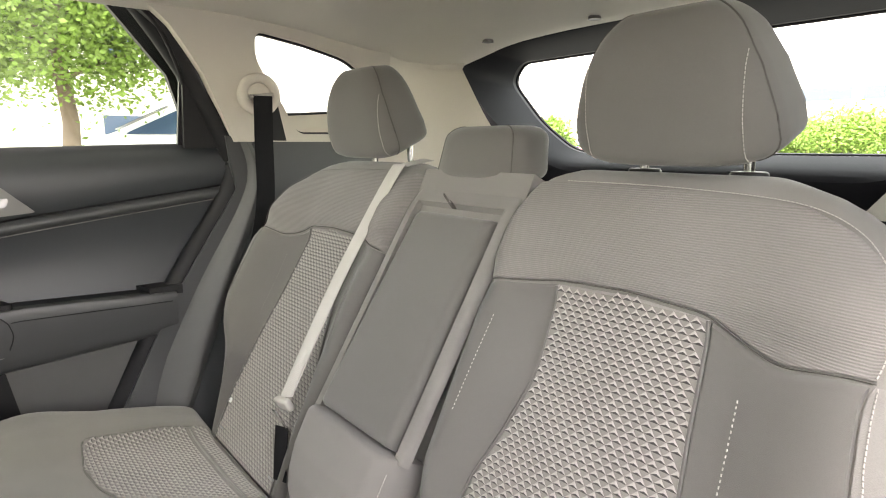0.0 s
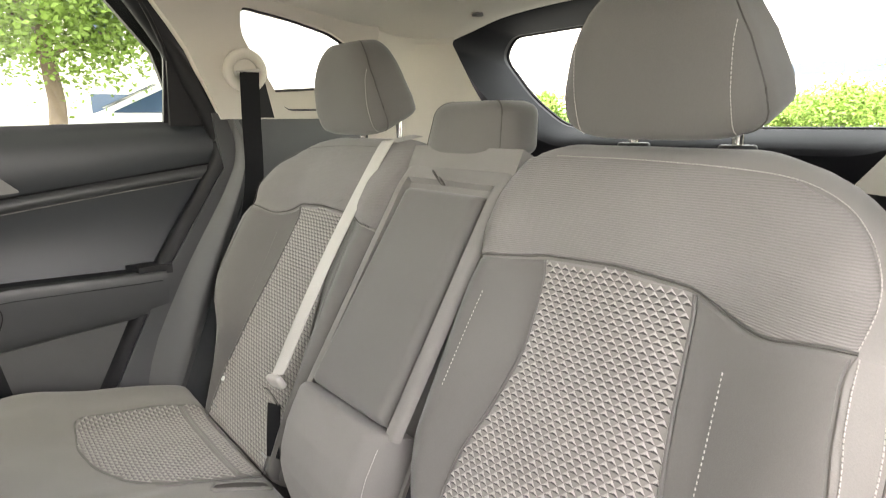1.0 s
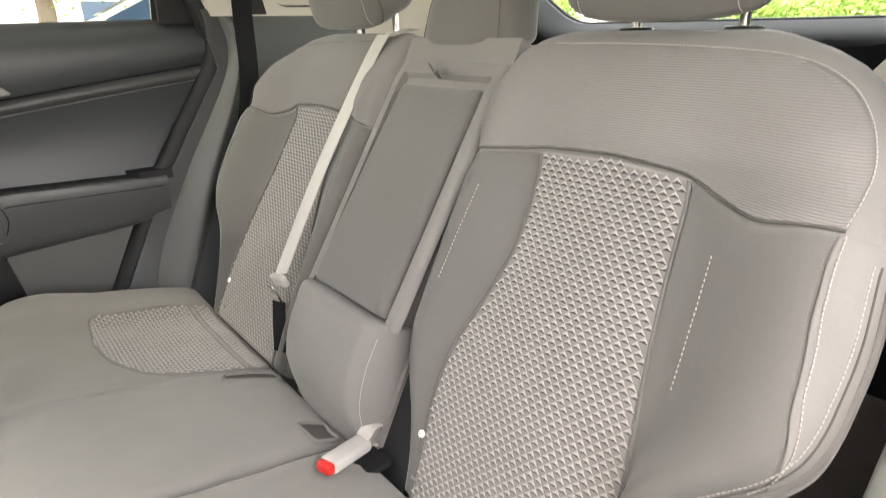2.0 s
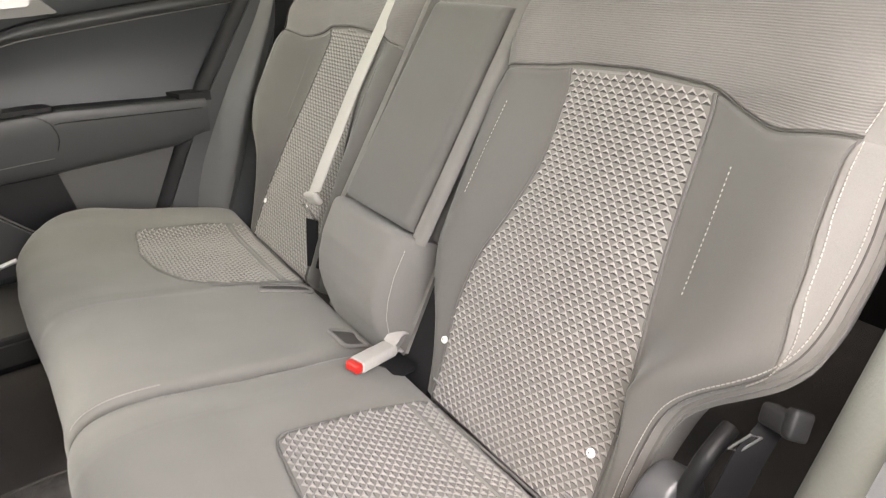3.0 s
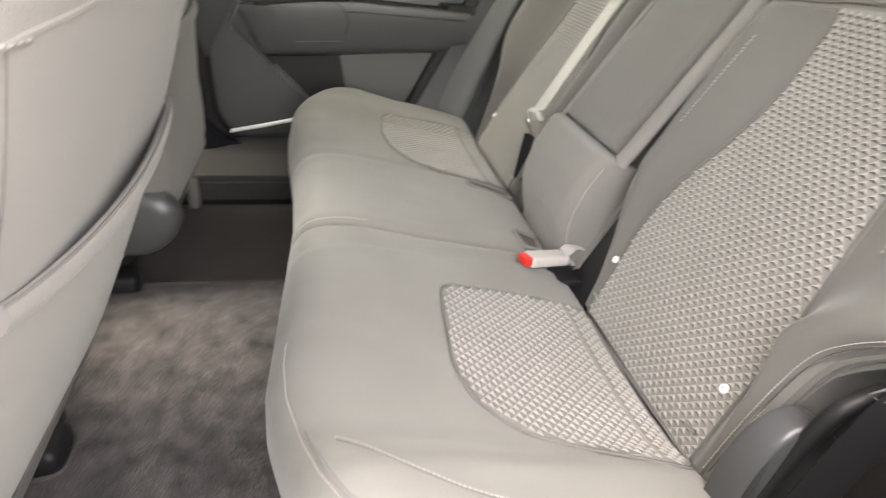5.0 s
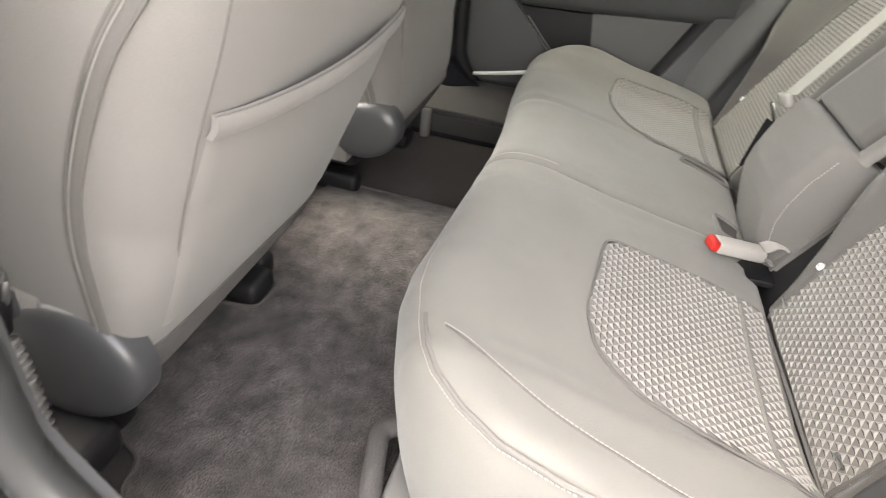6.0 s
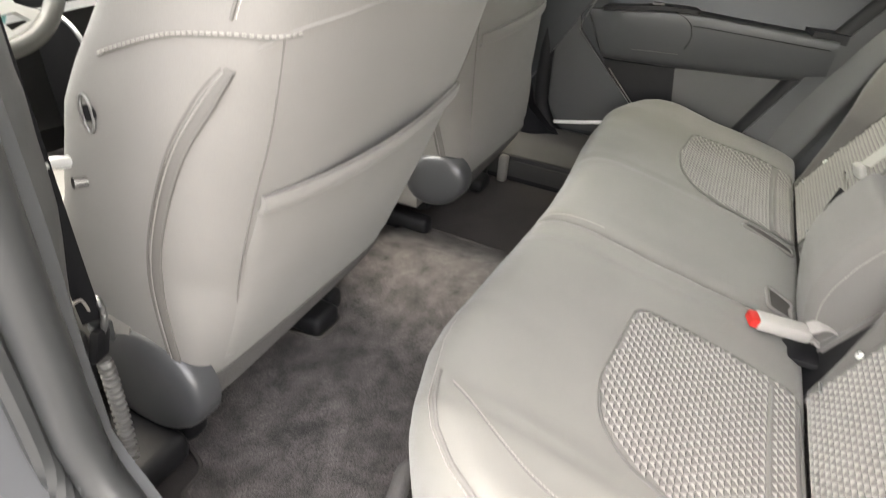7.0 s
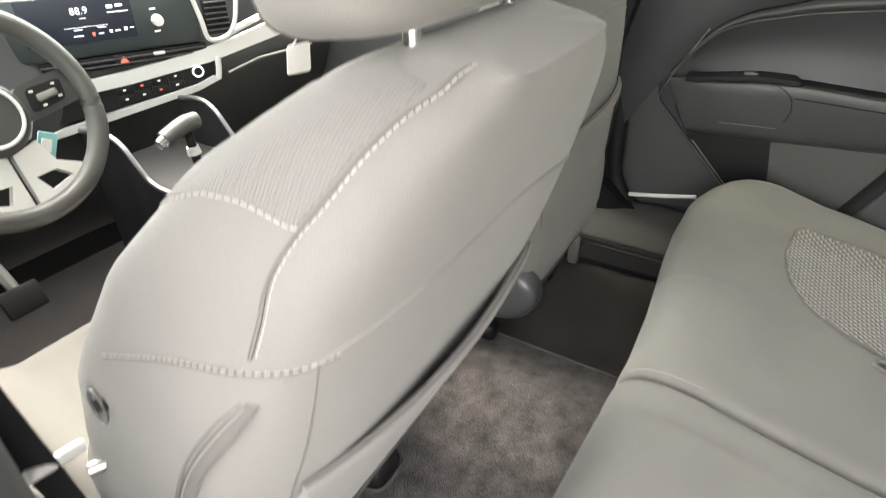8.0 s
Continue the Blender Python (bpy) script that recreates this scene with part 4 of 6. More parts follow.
def headrest(ob, cx, foot=(-0.285, 0.955), width=0.138, high=0.198, deep=0.056, face=1, cloth=FABRIC_TWILL_SHADED, gap=0.026, kick=0.032):
    """Cloth headrest on two posts; foot = (y, z) of its posts at the backrest."""
    fy, fz = foot
    lean = radians(8)
    up, fw = Vector((0, math.sin(lean), math.cos(lean))) * face, Vector((0, math.cos(lean), -math.sin(lean))) * face
    if face < 0:
        up = Vector((0, 0.12, 0.99))
    o = Vector((cx, fy + 0.03, fz + gap))
    ts = [0, 0.01, 0.03, 0.06, 0.1, 0.15, 0.22, 0.3, 0.4, 0.5, 0.6, 0.7, 0.78, 0.85, 0.9, 0.94, 0.97, 0.99, 1]

    def ring(t, a):
        wd = width * interp(t, [0, 0.15, 0.32, 0.6, 0.85, 1], [0.96, 1.0, 0.98, 0.86, 0.69, 0.57])
        dp = deep * interp(t, [0, 0.3, 0.7, 1], [1.0, 1.05, 0.95, 0.7])
        r = 1 - quarter(t * high, 0.022) / 0.075 - quarter((1 - t) * high, 0.04) / 0.12
        c, s = math.cos(a), math.sin(a)
        n = 2 / 4.0
        rise = kick * (1 - t) ** 2 * (1 - math.copysign(abs(s) ** n, s)) * 0.5
        return o + Vector((wd * r * math.copysign(abs(c) ** n, c), 0, 0)) + fw * (dp * r * math.copysign(abs(s) ** n, s) + 0.012 * math.sin(t * 2.4)) + up * (high * t + rise)
    bm = bmesh.new()
    sides = 56
    rows = [[bm.verts.new(ring(t, math.tau * k / sides)) for k in range(sides)] for t in ts]
    for a, b in zip(rows, rows[1:]):
        for k in range(sides):
            bm.faces.new((a[k], a[(k + 1) % sides], b[(k + 1) % sides], b[k]))
    bm.faces.new(rows[0][::-1])
    bm.faces.new(rows[-1])
    hd = part("headrest", bm, cloth, ob, "grey cloth headrest with stitched side seams")
    for sgn in (-1, 1):
        def seam_at(t):
            lo_a, hi_a = 0.3, math.pi / 2
            for _ in range(24):
                mid_a = (lo_a + hi_a) / 2
                lo_a, hi_a = (mid_a, hi_a) if abs(ring(t, mid_a).x - cx) > 0.74 * width else (lo_a, mid_a)
            return ring(t, lo_a if sgn > 0 else math.pi - lo_a) + fw * 0.001
        part("stitching", stitches([seam_at(t) for t in ts[2:] if t <= 0.72]), THREAD, hd)
        part("side_seam", tube([ring(t, math.pi / 2 - sgn * 1.18) for t in ts[1:]], 0.0013, 5), THREAD_DARK, hd)
    for sgn in (-1, 1):
        px = cx + sgn * 0.072
        part("post", cyl((px, fy, fz - 0.01), (px, fy + 0.002, fz + 0.05), 0.0065, sides=16), CHROME, hd, "chrome headrest post")
        part("post_guide", cyl((px, fy, fz - 0.020), (px, fy, fz + 0.006), 0.025, 0.022, 24, 0.003), PLASTIC_BLACK, hd)
    return hd


left_back = build_backrest(1, "rear_bench", "grey cloth rear backrest with embossed centre panel and headrest")
right_back = build_backrest(-1, "rear_bench", "grey cloth rear backrest beside the folded centre armrest")


def build_centre():
    """Centre section of the bench back: lower block, folded armrest, upper strip and low headrest."""
    ob = thing("centre_bench", "grey cloth centre section with folded armrest and low headrest", "car seat backrest", "rear bench")
    part("core", shell(lambda s, t: on_back(-0.135 + 0.27 * s, 0.01 + 0.65 * t, -0.005 + 0.0 * s), lambda s, t: on_back(-0.135 + 0.27 * s, 0.01 + 0.65 * t, -0.08), 6, 12), FABRIC, ob)

    def block(s, t):
        x = -0.128 + 0.256 * s
        v = -0.02 + 0.216 * t
        w = interp(v, [-0.02, 0.0, 0.03, 0.06, 0.09, 0.13, 0.2], [-0.008, 0.010, 0.036, 0.056, 0.066, 0.072, 0.070]) + 0.008 * math.sin(math.pi * s)
        e = min(s, 1 - s) * 0.256
        w -= quarter(e, 0.035) * 1.4 + quarter(0.196 - v, 0.014)
        return on_back(x * (1 - 0.06 * (1 - t)), v, w)
    part("lower_block", shell(block, lambda s, t: on_back(-0.128 + 0.256 * s, -0.02 + 0.216 * t, -0.01), 0, 0, EDGE_S, EDGE_S), FABRIC, ob)

    def arm(s, t):
        v = 0.201 + 0.374 * t
        h = interp(t, [0, 1], [0.104, 0.098])
        x = -h + 2 * h * s
        w = 0.058 - 0.044 * t + 0.006 * math.sin(math.pi * s) * math.sin(math.pi * t)
        e = min(s, 1 - s) * 2 * h
        w -= quarter(e, 0.014) + quarter(v - 0.201, 0.014) + quarter(0.575 - v, 0.014)
        return on_back(x, v, w)
    part("armrest", shell(arm, lambda s, t: on_back(-0.10 + 0.20 * s, 0.203 + 0.370 * t, -0.002), 0, 0, EDGE_S, EDGE_S), FABRIC_TWILL_SHADED, ob, "folded-up grey cloth armrest")

    def collar(s, t):
        x = -0.135 + 0.27 * s
        v = 0.19 + 0.47 * t
        e = min(s, 1 - s) * 0.27
        w = 0.046 - 0.044 * t - 0.030 * max(0, (v - 0.56) / 0.1) ** 2
        if e > 0.026 and v < 0.583:
            w -= 0.02
        return on_back(x, v, w - quarter(e, 0.012))
    part("armrest_surround", sheet(collar, 0, 0, s_list=[0, 0.01, 0.03, 0.06, 0.09, 0.1, 0.3, 0.5, 0.7, 0.9, 0.91, 0.94, 0.97, 0.99, 1], t_list=[0, 0.1, 0.2, 0.4, 0.6, 0.8, 0.82, 0.835, 0.86, 0.88, 0.91, 0.94, 0.97, 1.0]), FABRIC, ob)
    # pull loop
    c = on_back(0.008, 0.594, 0.014)
    part("pull_loop", ribbon([c + Vector((0.014, -0.002, 0.006)), c + Vector((0.006, 0.008, 0.010)), c + Vector((-0.006, 0.016, 0.006)), c + Vector((-0.016, 0.014, -0.004)), c + Vector((-0.013, 0.006, -0.006)), c + Vector((-0.004, 0.004, -0.002))], 0.012, ((0.2, 0.5, 0.85), (0.2, 0.5, 0.85))), THREAD_DARK, ob, "dark fabric pull loop")
    # low headrest
    def low(t, a):
        c, s = math.cos(a), math.sin(a)
        n = 2 / 2.7
        k = 1 - quarter(t * 0.10, 0.02) / 0.08 - quarter((1 - t) * 0.10, 0.025) / 0.07
        return Vector((0.016 + (0.118 - 0.016 * t) * k * math.copysign(abs(c) ** n, c), -0.262 + 0.058 * k * math.copysign(abs(s) ** n, s) - 0.02 * t, 0.932 + 0.092 * t))
    ts = [0, 0.02, 0.06, 0.12, 0.2, 0.35, 0.5, 0.65, 0.75, 0.84, 0.91, 0.96, 0.99, 1]
    bm = bmesh.new()
    rows = [[bm.verts.new(low(t, math.tau * k / 48)) for k in range(48)] for t in ts]
    for a, b in zip(rows, rows[1:]):
        for k in range(48):
            bm.faces.new((a[k], a[(k + 1) % 48], b[(k + 1) % 48], b[k]))
    bm.faces.new(rows[0][::-1])
    bm.faces.new(rows[-1])
    hd = part("headrest", bm, FABRIC_TWILL_SHADED, ob, "low grey cloth centre headrest")
    for a in (0.72, math.pi - 0.72):
        part("side_seam", tube([low(t, a) for t in ts], 0.0012, 5), THREAD_DARK, hd)
    # black plastic filler that also puts the gap's shade into colour
    part("gap_filler", shell(lambda s, t: on_back(-0.205 + 0.08 * s, -0.03 + 0.24 * t, -0.012), lambda s, t: on_back(-0.205 + 0.08 * s, -0.03 + 0.24 * t, -0.05), 4, 6), PLASTIC_BLACK, ob)
    part("latch", box(*on_back(-0.143, 0.085, -0.026), 0.014, 0.016, 0.07, 0.005, 3, m=pose(0, 0, 0, 26, 0, 0)), PLASTIC_GLOSS, ob, "black plastic latch cover")
    # stitched curve on the block's side
    line = [block(0.035, t) + Vector((-0.001, 0.001, 0)) for t in np.linspace(0.08, 0.9, 30)]
    part("stitching", stitches(line), THREAD, ob)


build_centre()

PROFILE = smooth_line([(0.074, 0.290), (0.082, 0.322), (0.093, 0.344), (0.112, 0.357), (0.16, 0.372), (0.25, 0.390), (0.33, 0.405), (0.40, 0.421), (0.455, 0.432), (0.50, 0.433), (0.532, 0.420), (0.552, 0.392), (0.558, 0.355), (0.553, 0.30), (0.540, 0.24), (0.525, 0.19)], 5)


def front_k(x):
    """How far the bench's front edge is drawn back towards its outer corners."""
    a = abs(x)
    if x < 0:
        return interp(a, [0, 0.40, 0.45, 0.52, 0.56, 0.59, 0.624, 0.651, 0.668, 0.683], [0.975, 1.01, 1.0, 0.958, 0.928, 0.888, 0.815, 0.73, 0.62, 0.48])
    return interp(a, [0, 0.15, 0.35, 0.45, 0.55, 0.62, 0.66, 0.69, 0.705, 0.715], [0.975, 0.985, 1.02, 1.03, 1.02, 0.98, 0.93, 0.86, 0.78, 0.70])


def cushion_at(x, t, lift=0.0):
    k = t * (len(PROFILE) - 1)
    i = min(int(k), len(PROFILE) - 2)
    p = PROFILE[i].lerp(PROFILE[i + 1], k - i)
    d = (PROFILE[i + 1] - PROFILE[i]).normalized()
    kk = front_k(x)
    y, z = 0.065 + (p.x - 0.065) * kk, p.y
    a = abs(x)
    z += 0.014 * ease((a - 0.50) / 0.07) * (1 - ease((t - 0.75) / 0.2)) - 0.006 * math.exp(-((a - 0.38) / 0.13) ** 4) * (1 - ease((t - 0.45) / 0.2))
    z += 0.0026 * noise.noise(Vector((x * 9, y * 9, 1))) + 0.0010 * noise.noise(Vector((x * 26, y * 22, 4)))
    return Vector((x, y - d.y * lift, z + d.x * lift))


def cushion_y(x, y, lift=0.0):
    """The point of the cushion's upper side at x, y."""
    kk = front_k(x)
    yp = 0.065 + (y - 0.065) / kk
    for i in range(len(PROFILE) - 1):
        if PROFILE[i].x <= yp <= PROFILE[i + 1].x:
            return cushion_at(x, (i + (yp - PROFILE[i].x) / (PROFILE[i + 1].x - PROFILE[i].x)) / (len(PROFILE) - 1), lift)
    return cushion_at(x, 0.6, lift)


def build_cushion(x0, x1, poly, crease, label):
    ob = thing("rear_seat_cushion", label, "car seat cushion", "rear bench")

    def top(s, t):
        x = x0 + (x1 - x0) * s
        q = cushion_at(x, t)
        drop = 0.0
        for edge, out in ((x0, x0 < -0.3), (x1, x1 > 0.3)):
            drop += quarter(abs(x - edge), 0.055 if out else 0.021)
        for cx, wide, deep in crease:
            drop += deep * math.exp(-((x - cx - 0.05 * (0.35 - q.y)) / wide) ** 2)
        if t > 0.62:
            f = ease((t - 0.62) / 0.2)
            return Vector((q.x, q.y - drop * 0.6 * f, q.z - drop * (1 - f)))
        return Vector((q.x, q.y, q.z - drop))

    def low(s, t):
        q = cushion_at(x0 + (x1 - x0) * s, t)
        return Vector((q.x * 0.985, min(q.y, 0.50) - 0.015, 0.175))
    part("cover", shell(top, low, 0, 0, [0, 0.003, 0.008, 0.016, 0.026, 0.04, 0.055, 0.075, 0.1] + [0.1 + 0.8 * i / 50 for i in range(1, 50)] + [0.9, 0.925, 0.945, 0.96, 0.974, 0.984, 0.992, 0.997, 1], [i / 60 for i in range(61)]), CUSHION_FABRIC_LIT, ob)
    # embossed insert: an outline in plan, laid on the cushion
    rim = rounded(poly, 0.022)
    bm = panel([rim], lambda x, y: cushion_y(x, y, 0.004), 0, 0.02, dip=(0, 0, -0.007))
    for f in bm.faces:
        f.material_index = 2
    cx, cy = sum(p[0] for p in poly) / len(poly), sum(p[1] for p in poly) / len(poly)
    ring = [Vector((cx + (p[0] - cx) * 0.975, cy + (p[1] - cy) * 0.975)) for p in rim]

    def inside(x, y):
        if abs(y - 0.140) < 0.006:
            return False
        hit = False
        for a, b in zip(ring, ring[1:] + ring[:1]):
            if (a.y > y) != (b.y > y) and x < a.x + (y - a.y) / (b.y - a.y) * (b.x - a.x):
                hit = not hit
        return hit
    cells = bmesh.new()
    xs, ys = [p[0] for p in poly], [p[1] for p in poly]
    emboss(inside, lambda x, y, h: cushion_y(x, y, 0.0044 + h), (min(xs), max(xs), min(ys), max(ys)), cells)
    part("patterned_panel", merge(bm, cells), (FABRIC_PATTERN, FABRIC_SHADE, FABRIC_HALF_SHADE), ob, "pale grey cloth embossed with small pyramids")
    # thin darker tube puts the slight shadow round the insert into colour
    part("insert_edge_shade", tube([cushion_y(p[0], p[1], 0.0022) for p in rim], 0.0020, 6, closed=True), THREAD_GREY, ob)
    part("insert_groove", tube([cushion_y(x, 0.140, 0.003) for x in np.linspace(min(p[0] for p in poly if p[1] < 0.2) + 0.012, max(p[0] for p in poly if p[1] < 0.2) - 0.012, 24)], 0.0028, 6), CUSHION_FABRIC_LIT, ob)
    return ob, top


LEFT_POLY = [(-0.242, 0.100), (-0.232, 0.20), (-0.226, 0.33), (-0.40, 0.345), (-0.46, 0.330), (-0.500, 0.295), (-0.532, 0.225), (-0.552, 0.115), (-0.545, 0.100)]
RIGHT_POLY = [(0.545, 0.098), (0.550, 0.20), (0.545, 0.342), (0.43, 0.354), (0.345, 0.340), (0.275, 0.305), (0.235, 0.250), (0.205, 0.160), (0.205, 0.098)]
left_cushion, left_top = build_cushion(-0.683, -0.078, LEFT_POLY, [(-0.135, 0.007, 0.004), (-0.545, 0.008, 0.004)], "grey cloth rear seat cushion, the narrow outer part of the bench")
right_cushion, right_top = build_cushion(-0.072, 0.715, RIGHT_POLY, [(0.235, 0.010, 0.005)], "grey cloth rear seat cushion, the wide part of the bench")
line = [cushion_y(q.x, q.y, 0.001) for q in smooth_line([(-0.530, 0.484, 0), (-0.570, 0.429, 0), (-0.604, 0.366, 0), (-0.618, 0.305, 0), (-0.630, 0.237, 0), (-0.636, 0.16, 0)], 12)]
part("seam_line", tube(line, 0.0011, 6), SEAM_SHADE, left_cushion)
part("stitching", stitches([q + Vector((0.003, 0.002, 0.0006)) for q in line]), THREAD, left_cushion)
rim_line = [cushion_at(x, 0.655, 0.0005) for x in np.linspace(-0.680, -0.505, 60)]
part("piping", tube(rim_line, 0.0026, 8), FABRIC, left_cushion)
part("stitching", stitches([cushion_at(x, 0.672, 0.001) for x in np.linspace(-0.672, -0.36, 90)]), THREAD, left_cushion)
part("stitching", stitches([right_top(0.012, t) + Vector((0, 0, 0.001)) for t in np.linspace(0.50, 0.70, 30)]), THREAD, right_cushion)


def belt_slot(ob, poly):
    """A dark belt opening in the cushion with a raised cloth lip."""
    rim = rounded([Vector(q) for q in poly], 0.012)
    slot = part("belt_slot", panel([rim], lambda x, y: cushion_y(x, y, 0.0015), 0, 0.02), THREAD_DARK, ob, "dark belt opening in the cushion")
    part("slot_lip", tube([cushion_y(q.x, q.y, 0.002) for q in rim], 0.0035, 8, closed=True), FABRIC, slot)


belt_slot(right_cushion, [(-0.002, 0.150), (-0.016, 0.104), (-0.045, 0.112), (-0.067, 0.106), (-0.067, 0.146)])
belt_slot(right_cushion, [(0.155, 0.102), (0.185, 0.102), (0.200, 0.19), (0.180, 0.20)])


# ---- belts and buckles ----
def build_buckle():
    b = thing("seat_belt_buckle", "pale grey seat belt buckle with red release button on the cushion", "seat belt buckle")
    tip, tail = Vector((-0.150, 0.178, 0.395)), Vector((-0.122, 0.088, 0.380))
    d = (tail - tip)
    rot = d.to_track_quat("Y", "Z").to_matrix().to_4x4()
    mid = (tip + tail) / 2
    part("housing", box(*mid, 0.031, d.length - 0.016, 0.019, 0.005, 3, m=rot), BUCKLE_GREY, b)
    part("release_button", box(*(tip + d * 0.065), 0.027, 0.016, 0.0160, 0.004, 3, m=rot), RED, b, "red release button")
    dn = d.normalized()
    side_on = Vector((0.93, 0.30, 0.10)).normalized()
    hub = tail + dn * 0.013 + Vector((0, 0, 0.007))
    loop = [hub + dn * 0.0165 * math.cos(q) + Vector((0, 0, 0.0150 * math.sin(q))) for q in np.linspace(2.6, -2.6, 12)]
    part("strap", ribbon([tail - dn * 0.010 + Vector((0, 0, 0.009))] + loop + [tail - dn * 0.012 - Vector((0, 0, 0.006))], 0.024, (side_on, side_on), 0.0026), WEBBING, b, "folded grey webbing stub")
    part("tray", box(-0.125, 0.075, 0.352, 0.075, 0.13, 0.012, 0.005), PLASTIC_BLACK, b)


build_buckle()


def build_centre_belt():
    b = thing("centre_seat_belt", "pale grey belt hanging down a rear backrest with steel tongue", "seat belt")
    top = on_back(0.212, 0.640, 0.012)
    low = Vector((0.232, 0.045, 0.530))
    pts = [on_back(0.205, 0.70, -0.05), on_back(0.211, 0.665, -0.004), top, on_back(0.224, 0.45, 0.030), on_back(0.232, 0.30, 0.036), low]
    part("webbing", ribbon(pts, 0.030, ((1, 0.15, 0.1), (0.85, 0.4, -0.2))), BELT, b)
    part("tongue_grip", box(*(low + Vector((0, 0.004, -0.012))), 0.056, 0.014, 0.026, 0.006, 3, m=pose(0, 0, 0, -25, 12, 0)), BUCKLE_GREY, b)
    part("tongue", box(*(low + Vector((0.002, 0.012, -0.045))), 0.020, 0.003, 0.05, 0.001, 1, m=pose(0, 0, 0, -22, 14, 0)), CHROME, b, "bright steel tongue")
    part("stalk", ribbon([low + Vector((0.0, 0.012, -0.055)), low + Vector((-0.012, 0.022, -0.10)), low + Vector((-0.02, 0.03, -0.15))], 0.030, ((0.9, 0.4, 0), (0.9, 0.4, 0))), BELT_DARK, b)


build_centre_belt()


def build_pillar_belt(sx, group="rear outer belts"):
    b = thing("shoulder_belt", "dark grey shoulder belt running from a beige guide on the pillar", "seat belt", group)
    gx = sx * 0.70
    guide = Vector((gx, -0.13, 1.115))
    part("guide_ring", tube(smooth_line([guide + Vector((0, 0.042 * math.cos(a), 0.042 * math.sin(a) * 0.95)) for a in np.linspace(0, math.tau, 13)[:-1]], 4, True), 0.0125, 12, closed=True), TRIM_BEIGE, b, "beige plastic belt guide")
    part("guide_cover", cyl(guide + Vector((sx * 0.03, 0, 0.004)), guide + Vector((sx * 0.002, 0, 0.004)), 0.052, 0.042, 28, 0.006), TRIM_BEIGE, b)
    part("guide_bar", tube([guide + Vector((-sx * 0.012, 0.03, -0.008)), guide + Vector((-sx * 0.012, -0.03, 0.000))], 0.006, 10), BUCKLE_GREY, b)
    part("webbing", ribbon([guide + Vector((-sx * 0.018, -0.002, -0.004)), (gx - sx * 0.012, -0.131, 1.0), (gx - sx * 0.008, -0.128, 0.85), (gx - sx * 0.002, -0.10, 0.72), (gx + sx * 0.0, -0.03, 0.56)], 0.048, ((0, 1, 0), (0, 0.9, 0.3))), BELT_DARK, b)
    return b


build_pillar_belt(1)
build_pillar_belt(-1)


def build_bench_side(sx):
    """Rounded plastic hinge cover, strut and belt end beside the outer edge of the bench."""
    b = thing("seat_hinge_cover", "shiny dark plastic hinge cover beside the rear seat", "seat trim")

    def c(s, t):
        a = math.pi * (0.02 + 0.96 * t)
        return Vector((sx * (0.578 + 0.034 * s), 0.062 - 0.050 * math.cos(a) - 0.008 * s, 0.35 + 0.140 * math.sin(a) ** 0.6 - quarter(min(s, 1 - s) * 0.034, 0.007)))
    part("cover", shell(c, lambda s, t: Vector((sx * (0.578 + 0.034 * s), 0.015 + 0.095 * t, 0.335)), 14, 24), PLASTIC_GLOSS, b)
    part("strut", tube(smooth_line([(sx * 0.606, 0.085, 0.36), (sx * 0.611, 0.066, 0.45), (sx * 0.620, 0.060, 0.510), (sx * 0.623, 0.045, 0.532), (sx * 0.622, 0.020, 0.540)], 6), 0.0088, 12), PLASTIC_BLACK, b)
    e = thing("lap_belt_end", "dark lap belt webbing with a steel tongue beside the seat", "seat belt")
    part("webbing", ribbon([(sx * 0.640, 0.075, 0.38), (sx * 0.650, 0.060, 0.486), (sx * 0.659, 0.052, 0.564), (sx * 0.660, 0.020, 0.584)], 0.034, ((0.55 * sx, -0.8, -0.1), (0.5 * sx, -0.8, 0.2))), BELT_DARK, e)
    u, w = Vector((0.56 * sx, -0.83, 0.0)), Vector((0.2 * sx, 0.1, 0.95)).normalized()
    q = Vector((sx * 0.653, 0.064, 0.572))
    part("tongue", tube([q + u * m + w * n for m, n in ((-0.010, -0.007), (0.001, -0.012), (0.013, 0.007), (0.002, 0.012))], 0.0011, 8, closed=True), STEEL, e)
    part("buckle_body", box(sx * 0.666, 0.040, 0.594, 0.032, 0.018, 0.020, 0.005, 3, m=pose(0, 0, 0, 20, -20 * sx, 28 * sx)), PLASTIC_BLACK, e, "black plastic buckle body")
    part("tongue_grip", box(sx * 0.681, 0.046, 0.602, 0.012, 0.020, 0.026, 0.004, 3, m=pose(0, 0, 0, 20, -20 * sx, 28 * sx)), PLASTIC_BLACK, e)
    return b


build_bench_side(-1)


# ---- front seats ----
F_HALF = ([-0.012, 0.012, 0.08, 0.2, 0.35, 0.45, 0.53, 0.58, 0.615, 0.638, 0.648], [0.238, 0.242, 0.250, 0.258, 0.258, 0.245, 0.217, 0.182, 0.142, 0.09, 0.05])


